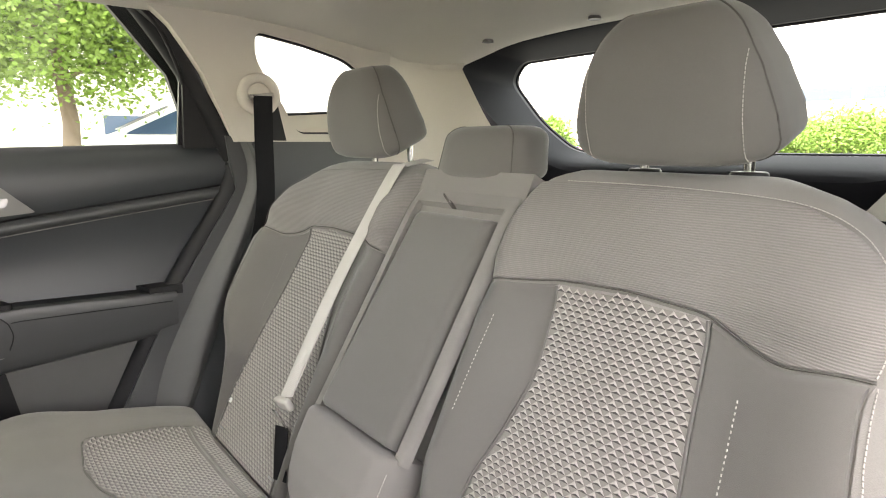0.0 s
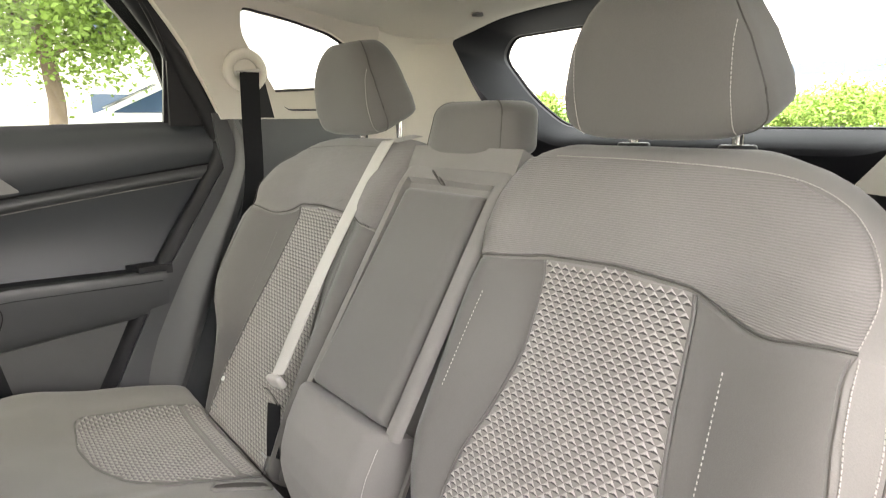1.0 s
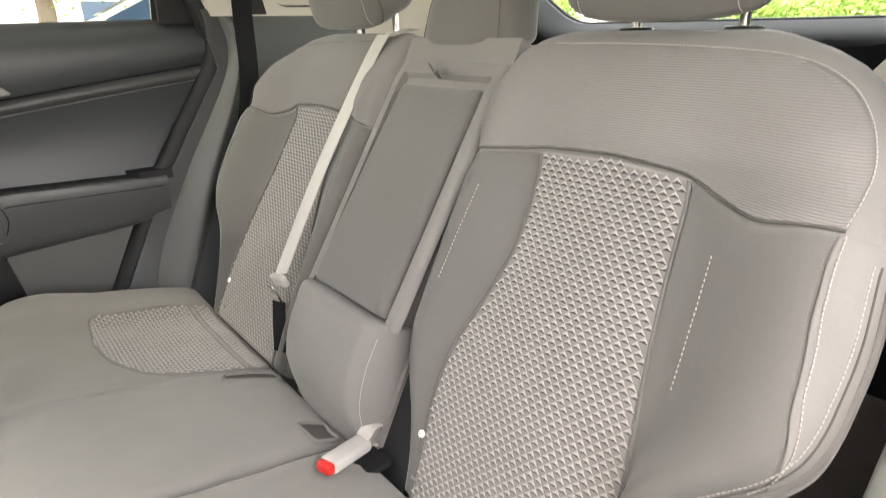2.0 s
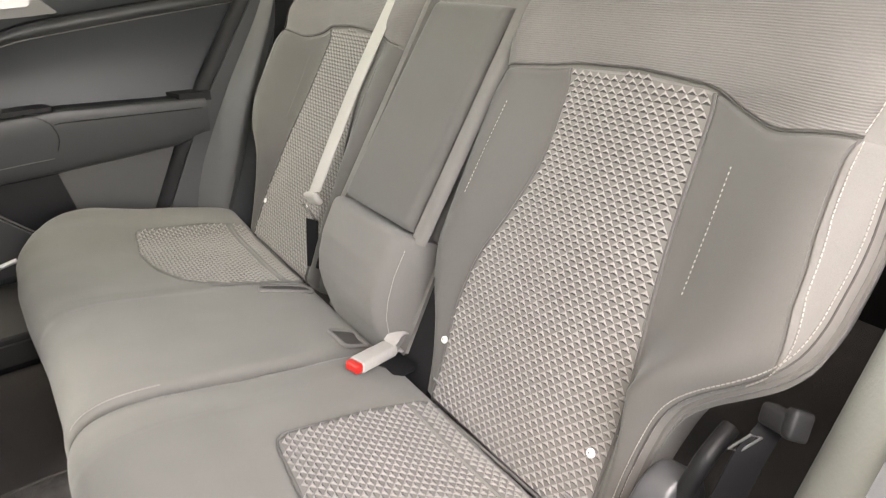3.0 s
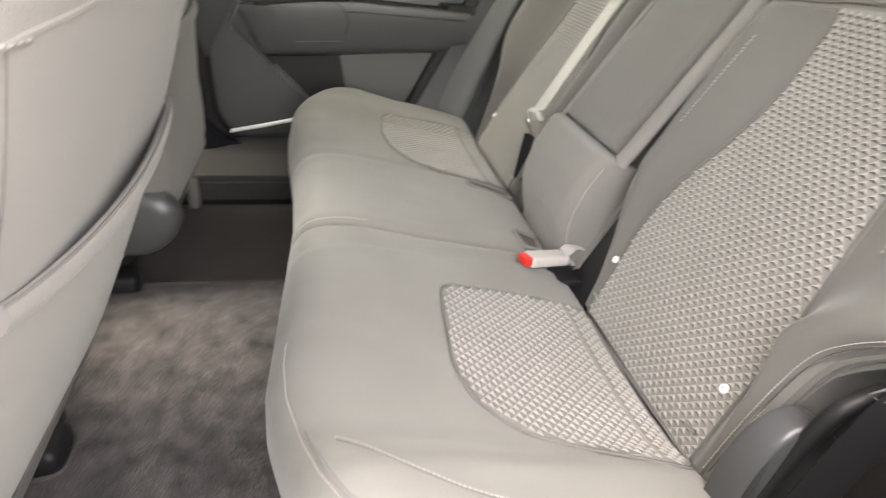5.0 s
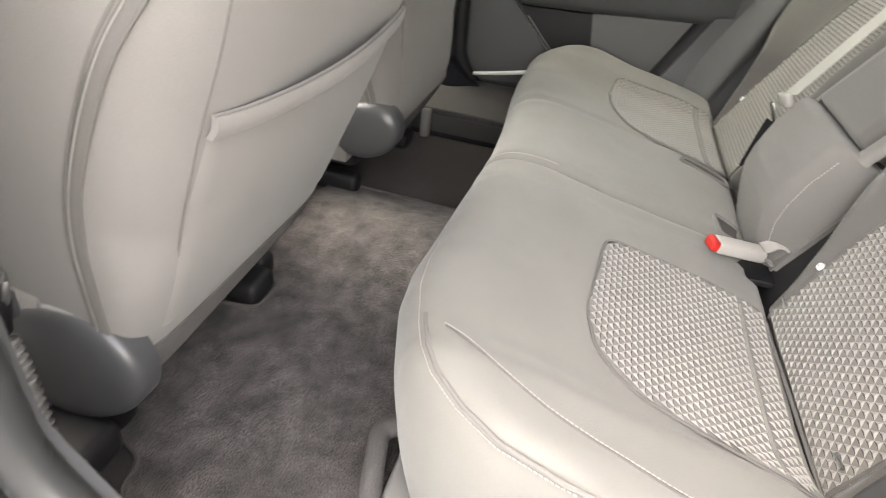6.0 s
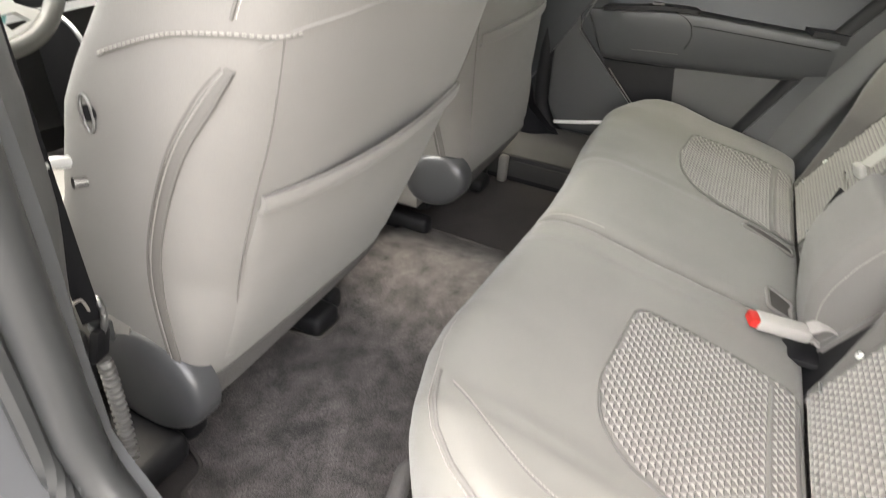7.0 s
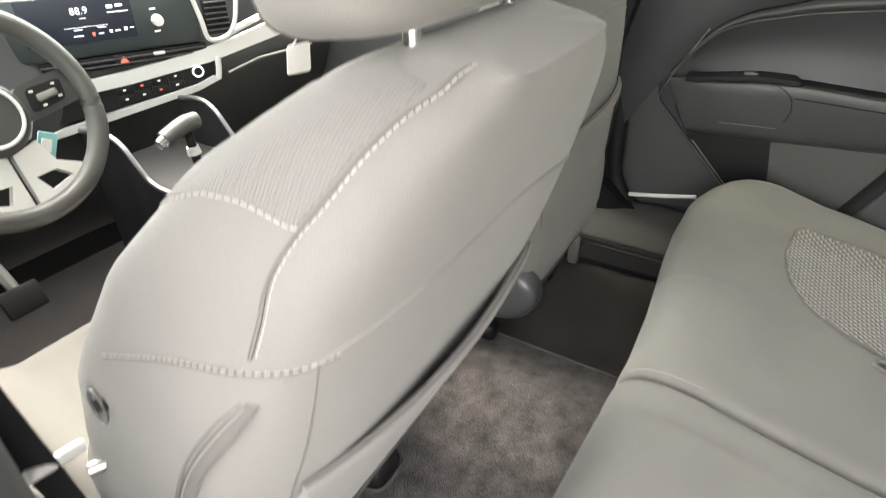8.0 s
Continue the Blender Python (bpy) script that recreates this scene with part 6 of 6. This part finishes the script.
    part("vent_frame", tube(smooth_line([on_dash(0.225, 0.83, 0.014), on_dash(0.238, 0.76, 0.016), on_dash(0.248, 0.712, 0.016), on_dash(0.29, 0.716, 0.016), on_dash(0.312, 0.745, 0.014), on_dash(0.325, 0.80, 0.012)], 6), 0.006, 8), SATIN, vent, "silver vent frame")
    part("glovebox_line", tube([on_dash(0.28, 0.62, 0.0), on_dash(0.36, 0.645, 0.0), on_dash(0.50, 0.66, 0.0)], 0.004, 6), PLASTIC_GREY, d)
    return d


build_dash()


def build_wheel():
    w = thing("steering_wheel", "dark grey leather steering wheel with silver spokes and buttons", "steering wheel")
    c = Vector((-0.408, 1.44, 0.755))
    K = 0.98
    tilt = radians(22)
    u, v = Vector((1, 0, 0)), Vector((0, math.sin(tilt), math.cos(tilt)))
    nrm = Vector((0, -math.cos(tilt), math.sin(tilt)))

    def on(a, b, n=0.0):
        return c + u * (a * K) + v * (b * K) + nrm * n
    part("rim", tube([on(0.154 * math.cos(a), 0.154 * math.sin(a), 0.02) for a in np.linspace(0, math.tau, 73)[:-1]], 0.0160, 14, closed=True), LEATHER, w, "grey leather rim")
    part("hub", cyl(on(0, 0, -0.02), on(0, 0, 0.028), 0.062, 0.055, 36, 0.010), PLASTIC, w)
    part("hub_ring", tube([on(0.045 * math.cos(a), 0.045 * math.sin(a), 0.029) for a in np.linspace(0, math.tau, 41)[:-1]], 0.0030, 8, closed=True), SATIN, w, "silver ring on the hub")
    part("hub_mark", panel([[(-0.014, -0.006), (-0.009, 0.007), (0.0, -0.004), (0.010, 0.008), (0.014, 0.006), (0.004, -0.009), (-0.002, -0.008), (-0.009, 0.0)]], lambda a, b: on(a, b, 0.0295), 0, 0), SATIN, w)
    for sg in (-1, 1):
        sp = part("spoke", panel([rounded([(sg * 0.05, -0.022), (sg * 0.142, -0.008), (sg * 0.142, 0.045), (sg * 0.10, 0.040), (sg * 0.05, 0.030)], 0.01)], lambda a, b: on(a, b, 0.022), tuple(nrm * -0.02), 0), PLASTIC, w)
        pad = part("button_pad", panel([rounded([(sg * 0.062, -0.012), (sg * 0.118, -0.002), (sg * 0.122, 0.030), (sg * 0.066, 0.026)], 0.008)], lambda a, b: on(a, b, 0.026), tuple(nrm * -0.005), 0), PLASTIC_BLACK, sp)
        part("button", box(*on(sg * 0.092, 0.010, 0.028), 0.032, 0.006, 0.011, 0.003, 2, m=pose(0, 0, 0, -22, -8 * sg, 0)), PLASTIC_GREY, sp)
        for q in ((0.072, 0.020), (0.108, 0.024), (0.082, -0.004), (0.110, 0.004)):
            part("button_icon", box(*on(sg * q[0], q[1], 0.0275), 0.006, 0.001, 0.003, 0, 1, m=pose(0, 0, 0, -22, 0, 0)), WHITE, sp)
        low = part("lower_spoke", panel([[(sg * 0.004, -0.060), (sg * 0.045, -0.048), (sg * 0.058, -0.085), (sg * 0.100, -0.106), (sg * 0.082, -0.132), (sg * 0.030, -0.148), (sg * 0.004, -0.148)], [(sg * 0.018, -0.100), (sg * 0.052, -0.098), (sg * 0.070, -0.114), (sg * 0.032, -0.126)]], lambda a, b: on(a, b, 0.020), tuple(nrm * -0.014), 0), SATIN, w, "silver lower spoke")
    part("column", cyl(on(0, 0, -0.02), c + Vector((0, 0.36, -0.16)), 0.045, 0.06, 20), PLASTIC_BLACK, w)
    part("stalk", tube([c + Vector((0.04, 0.07, -0.01)), c + Vector((0.16, 0.09, -0.005)), c + Vector((0.20, 0.085, 0.0))], 0.007, 8), PLASTIC_BLACK, w)
    k = thing("key_fob", "pale key with a teal paper tag in the ignition", "key")
    part("fob", box(-0.285, 1.62, 0.672, 0.030, 0.016, 0.045, 0.008, 3, m=pose(0, 0, 0, 0, 25, 0)), BUCKLE_GREY, k)
    part("tag", box(-0.265, 1.605, 0.632, 0.040, 0.002, 0.052, 0.001, 1, m=pose(0, 0, 0, 0, 28, 10)), material("teal_card", (0.20, 0.45, 0.45), 0.6), k)
    part("tag_label", box(-0.266, 1.603, 0.634, 0.022, 0.002, 0.024, 0.001, 1, m=pose(0, 0, 0, 0, 28, 10)), WHITE, k)


build_wheel()


def build_console():
    d = thing("centre_console", "dark centre console with a gear lever between the front seats", "console")
    part("console_body", box(0.0, 1.42, 0.32, 0.23, 0.70, 0.36, 0.03, 3), PLASTIC_BLACK, d)
    for sx, off in ((-1, 0.0), (1, 0.02)):
        line = smooth_line([(sx * 0.13, 1.74, 0.592), (sx * 0.128, 1.66, 0.600), (sx * 0.125, 1.612, 0.583), (sx * 0.124, 1.573, 0.540), (sx * 0.122, 1.54, 0.508), (sx * 0.118, 1.46, 0.496), (sx * 0.115, 1.10, 0.495)], 6)
        part("console_edge", tube(line, 0.0060, 10), STEEL, d, "satin silver console edge")
        bm = bmesh.new()
        a = [bm.verts.new(q) for q in line]
        b = [bm.verts.new((q.x - sx * 0.01, q.y, 0.15)) for q in line]
        for i in range(len(line) - 1):
            bm.faces.new((a[i], a[i + 1], b[i + 1], b[i]))
        part("console_side", bm, PLASTIC_BLACK, d)
    part("gear_gate", box(-0.01, 1.44, 0.505, 0.10, 0.16, 0.012, 0.004, 2), PLASTIC_BLACK, d)
    part("gate_frame", tube([(-0.055, 1.37, 0.512), (0.035, 1.37, 0.512), (0.035, 1.43, 0.512), (-0.055, 1.43, 0.512)], 0.004, 8, closed=True), SATIN, d)
    part("gear_lever", cyl((-0.035, 1.49, 0.50), (-0.040, 1.50, 0.61), 0.011, 0.009, 16), PLASTIC_BLACK, d)
    part("lever_collar", cyl((-0.0375, 1.495, 0.555), (-0.0385, 1.497, 0.572), 0.015, 0.013, 16), SATIN, d)
    part("gear_knob", tube(smooth_line([(-0.095, 1.50, 0.605), (-0.07, 1.50, 0.614), (-0.04, 1.50, 0.622), (-0.012, 1.50, 0.622)], 5), 0.018, 14), LEATHER, d, "grey gear knob")
    part("knob_button", cyl((-0.110, 1.50, 0.600), (-0.095, 1.50, 0.605), 0.011, 0.013, 16), CHROME, d)
    f = thing("pedal", "dark pedal on its arm in the driver footwell", "pedal")
    part("arm", tube(smooth_line([(-0.39, 1.95, 0.50), (-0.385, 1.80, 0.42), (-0.380, 1.72, 0.33)], 5), 0.012, 8), PLASTIC_GREY, f)
    part("plate", box(-0.38, 1.70, 0.31, 0.08, 0.02, 0.06, 0.006, 2, m=pose(0, 0, 0, -30, 0, 0)), PLASTIC_BLACK, f)


build_console()


# ---- outdoors ----
GROUND = -0.36
ASPHALT = material("worn_asphalt", (0.13, 0.128, 0.122), 0.9, grain=0.5, grain_scale=40, blotch=0.1, blotch_scale=0.6, bump_dist=0.01)
LEAF = material("leaf", (0.150, 0.245, 0.036), 0.6, blotch=0.35, blotch_scale=2.0)
BARK = material("bark", (0.16, 0.12, 0.09), 0.9, grain=0.8, grain_scale=30, blotch=0.25, bump_dist=0.01)
STUCCO = material("pale_stucco", (0.72, 0.69, 0.62), 0.9, grain=0.3, grain_scale=60, blotch=0.06, blotch_scale=0.7, bump_dist=0.004)
CONCRETE = material("concrete", (0.50, 0.49, 0.46), 0.9, grain=0.3, grain_scale=30, blotch=0.1, blotch_scale=0.5)
DARK_GLASS = material("dark_window_glass", (0.04, 0.07, 0.13), 0.08, blotch=0.05)

tagged(finish("ground", panel([[(-400, -400), (400, -400), (400, 400), (-400, 400)]], lambda x, y: Vector((x, y, GROUND)), 0, 80), ASPHALT), "worn grey asphalt car park", "ground", kind="structure")


tagged(finish("verge", box(17.0, -3.0, GROUND + 0.24, 22.0, 26.0, 0.50, 0.02), CONCRETE), "raised pale concrete verge with parking bays", "verge", kind="structure")


def heading(px_deg, dist):
    """A place dist metres from the doorway, px_deg degrees from the car's right side towards its nose."""
    a = radians(px_deg)
    return Vector((-0.75 + dist * math.cos(a), 0.47 + dist * math.sin(a), GROUND))


def build_tree(at, high, spread, trunk_r, seed, n_leaf, name="tree", leaf=0.13, trunk_h=0.35):
    rng = random.Random(seed)
    t = thing(name, "young broad-leaved street tree with a dense green crown", "tree")
    base = Vector(at)
    bm = bmesh.new()
    stem = [base + Vector((0.04 * math.sin(k * 1.3), 0.04 * math.cos(k * 1.7) - 0.04, high * trunk_h * 2.2 * k / 7)) for k in range(8)]
    tube(stem, trunk_r, 10, bm, radii=[trunk_r * (1.25 - 0.13 * k) for k in range(8)])
    tips = []
    for k in range(16):
        s = rng.uniform(0.42, 1.0)
        p = stem[0].lerp(stem[-1], s)
        a = rng.uniform(0, math.tau)
        up = rng.uniform(0.25, 1.0)
        ln = spread * rng.uniform(0.55, 0.95) * (1.15 - 0.4 * s)
        q = p + Vector((math.cos(a) * ln * 0.5, math.sin(a) * ln * 0.5, ln * 0.45 * up))
        e = p + Vector((math.cos(a + 0.2) * ln, math.sin(a + 0.2) * ln, ln * 0.75 * up))
        tube([p, q, e], 0.02, 6, bm, radii=[trunk_r * 0.42, trunk_r * 0.25, trunk_r * 0.08])
        tips += [q, e, (q + e) / 2]
    part("trunk", bm, BARK, t)
    cz = base.z + high * 0.62
    verts, faces = [], []
    centres = []
    for _ in range(70):
        d = Vector((rng.gauss(0, 1), rng.gauss(0, 1), rng.gauss(0, 1))).normalized()
        r = rng.uniform(0.35, 1.0) ** 0.5
        centres.append(Vector((base.x + d.x * spread * r, base.y + d.y * spread * r, cz + d.z * high * 0.38 * r)))
    centres += tips
    for i in range(n_leaf):
        c = rng.choice(centres) + Vector((rng.gauss(0, 1), rng.gauss(0, 1), rng.gauss(0, 0.8))) * spread * 0.16
        a = Vector((rng.gauss(0, 1), rng.gauss(0, 1), rng.gauss(0, 0.6))).normalized()
        b = a.cross(Vector((rng.gauss(0, 1), rng.gauss(0, 1), rng.gauss(0, 1)))).normalized()
        ln = leaf * rng.uniform(0.7, 1.3)
        k = len(verts)
        verts += [c, c + a * ln * 0.5 + b * ln * 0.28, c + a * ln, c + a * ln * 0.5 - b * ln * 0.28]
        faces.append((k, k + 1, k + 2, k + 3))
    me = bpy.data.meshes.new("crown")
    me.from_pydata(verts, [], faces)
    me.materials.append(LEAF)
    crown = new("crown", me)
    crown.parent = t
    return t


def build_car(at, turn, paint, label, tall=1.0):
    c = thing("parked_car", label, "car", "parked cars")
    m = Matrix.Translation(at) @ pose(0, 0, 0, 0, 0, turn) @ Matrix.Diagonal((1, 1, tall, 1))
    body = [(-2.2, 0.35), (-2.25, 0.7), (-2.1, 0.95), (-1.2, 1.0), (-0.55, 1.45), (0.75, 1.48), (1.65, 1.02), (2.2, 0.92), (2.25, 0.35)]

    def lay(off):
        return lambda x, z: m @ Vector((x, off * (1 - 0.18 * ease((z - 0.95) / 0.5)), z))
    bm = bmesh.new()
    L = rounded(body, 0.15)
    ra = [bm.verts.new(lay(0.88)(p.x, p.y)) for p in L]
    rb = [bm.verts.new(lay(-0.88)(p.x, p.y)) for p in L]
    for i in range(len(L)):
        bm.faces.new((ra[i], ra[(i + 1) % len(L)], rb[(i + 1) % len(L)], rb[i]))
    bm.faces.new(ra[::-1])
    bm.faces.new(rb)
    bmesh.ops.recalc_face_normals(bm, faces=bm.faces)
    part("body", bm, paint, c)
    for off in (0.9, -0.9):
        part("side_window", panel([rounded([(-1.05, 1.03), (-0.5, 1.39), (0.68, 1.41), (1.45, 1.03)], 0.06)], lambda x, z: m @ Vector((x, off * (1 - 0.18 * ease((z - 0.95) / 0.5)) , z)), 0.01, 0), DARK_GLASS, c)
    for x0, x1, z0, z1 in ((1.58, 0.82, 1.08, 1.45), (-1.15, -0.6, 1.06, 1.42)):
        s = 1 if x0 > 0 else -1
        part("screen", panel([[(-0.72, 0), (0.72, 0), (0.62, 1), (-0.62, 1)]], lambda y, t: m @ Vector((x0 + (x1 - x0) * t + s * 0.03, y, z0 + (z1 - z0) * t + 0.03)), 0.01, 0), DARK_GLASS, c)
    for x in (-1.35, 1.4):
        for y in (-0.8, 0.8):
            w = part("wheel", cyl(m @ Vector((x, y - 0.1, 0.33)), m @ Vector((x, y + 0.1, 0.33)), 0.33, sides=24, bevel=0.04), RUBBER, c)
            part("rim", cyl(m @ Vector((x, y - 0.105, 0.33)), m @ Vector((x, y + 0.105, 0.33)), 0.2, sides=18), SATIN, w)
    return c


def build_building(x0, y0, x1, y1, high, name, label, rows):
    """A long pale building whose face runs from (x0, y0) to (x1, y1)."""
    b = thing(name, label, "building")
    a, e = Vector((x0, y0, GROUND)), Vector((x1, y1, GROUND))
    d = (e - a).normalized()
    ln = (e - a).length
    out = Vector((d.y, -d.x, 0))
    if out.dot(Vector((-0.75, 0.47, 0)) - a) < 0:
        out = -out
    rot = Matrix((d, -out, Vector((0, 0, 1)))).transposed().to_4x4()
    mid = (a + e) / 2 - out * 4
    part("wall", box(*(mid + Vector((0, 0, high / 2))), ln, 8, high, m=rot), STUCCO, b)
    part("roof", box(*(mid + Vector((0, 0, high + 0.15))), ln + 0.6, 8.6, 0.3, m=rot), CONCRETE, b)
    for z, h, w, step in rows:
        k = step / 2
        while k < ln:
            p = a + d * k + Vector((0, 0, z))
            f = part("window_frame", box(*p, w + 0.16, 0.12, h + 0.16, m=rot), CONCRETE, b)
            part("pane", box(*(p + out * 0.05), w, 0.06, h, m=rot), DARK_GLASS, f)
            k += step
    return b


RAISED = Vector((0, 0, 0.485))
build_tree(heading(-7.2, 9.5) + RAISED, 5.3, 2.0, 0.105, 5, 62000, leaf=0.085)
build_car(heading(-19.5, 11.0) + RAISED, 71, material("white_paint", (0.75, 0.76, 0.78), 0.25, coat=0.5, blotch=0.03), "white parked car with dark blue windows")
h0, h1 = heading(14, 24), heading(-26, 26)
build_building(h0.x, h0.y, h1.x, h1.y, 7.5, "building", "long pale stucco building with dark windows", [(1.6, 1.5, 1.2, 4.2), (4.9, 1.5, 1.2, 4.2)])
h0, h1 = heading(-52, 85), heading(-100, 80)
build_building(h0.x, h0.y, h1.x, h1.y, 11.0, "parking_deck", "pale concrete parking deck behind the trees", [(3.0, 1.3, 7.0, 8.0), (6.5, 1.3, 7.0, 8.0)])
for k, (hd, ds, hi, sp) in enumerate(((-49.5, 34, 2.8, 1.5), (-66, 44, 3.3, 2.6), (-70, 42, 2.9, 2.2), (-73.5, 38, 3.2, 2.4), (-77, 40, 3.5, 2.6), (-84, 42, 4.0, 2.6))):
    build_tree(heading(hd, ds), hi, sp, 0.10, 20 + k, 7000, leaf=0.19, trunk_h=0.2)
paints = [material("red_paint", (0.30, 0.02, 0.02), 0.25, coat=0.5), material("silver_paint", (0.45, 0.46, 0.47), 0.3, 0.3, coat=0.5), material("dark_paint", (0.04, 0.045, 0.05), 0.25, coat=0.5)]
for k, (hd, ds) in enumerate(((-62.5, 62), (-66.2, 62), (-68.8, 60), (-71.4, 62), (-74.0, 60), (-76.8, 61), (-53, 60))):
    build_car(heading(hd, ds), 70 + 7 * k, paints[(k * 2) % 3], ("dark red", "silver", "dark grey")[(k * 2) % 3] + " parked car in a distant row")
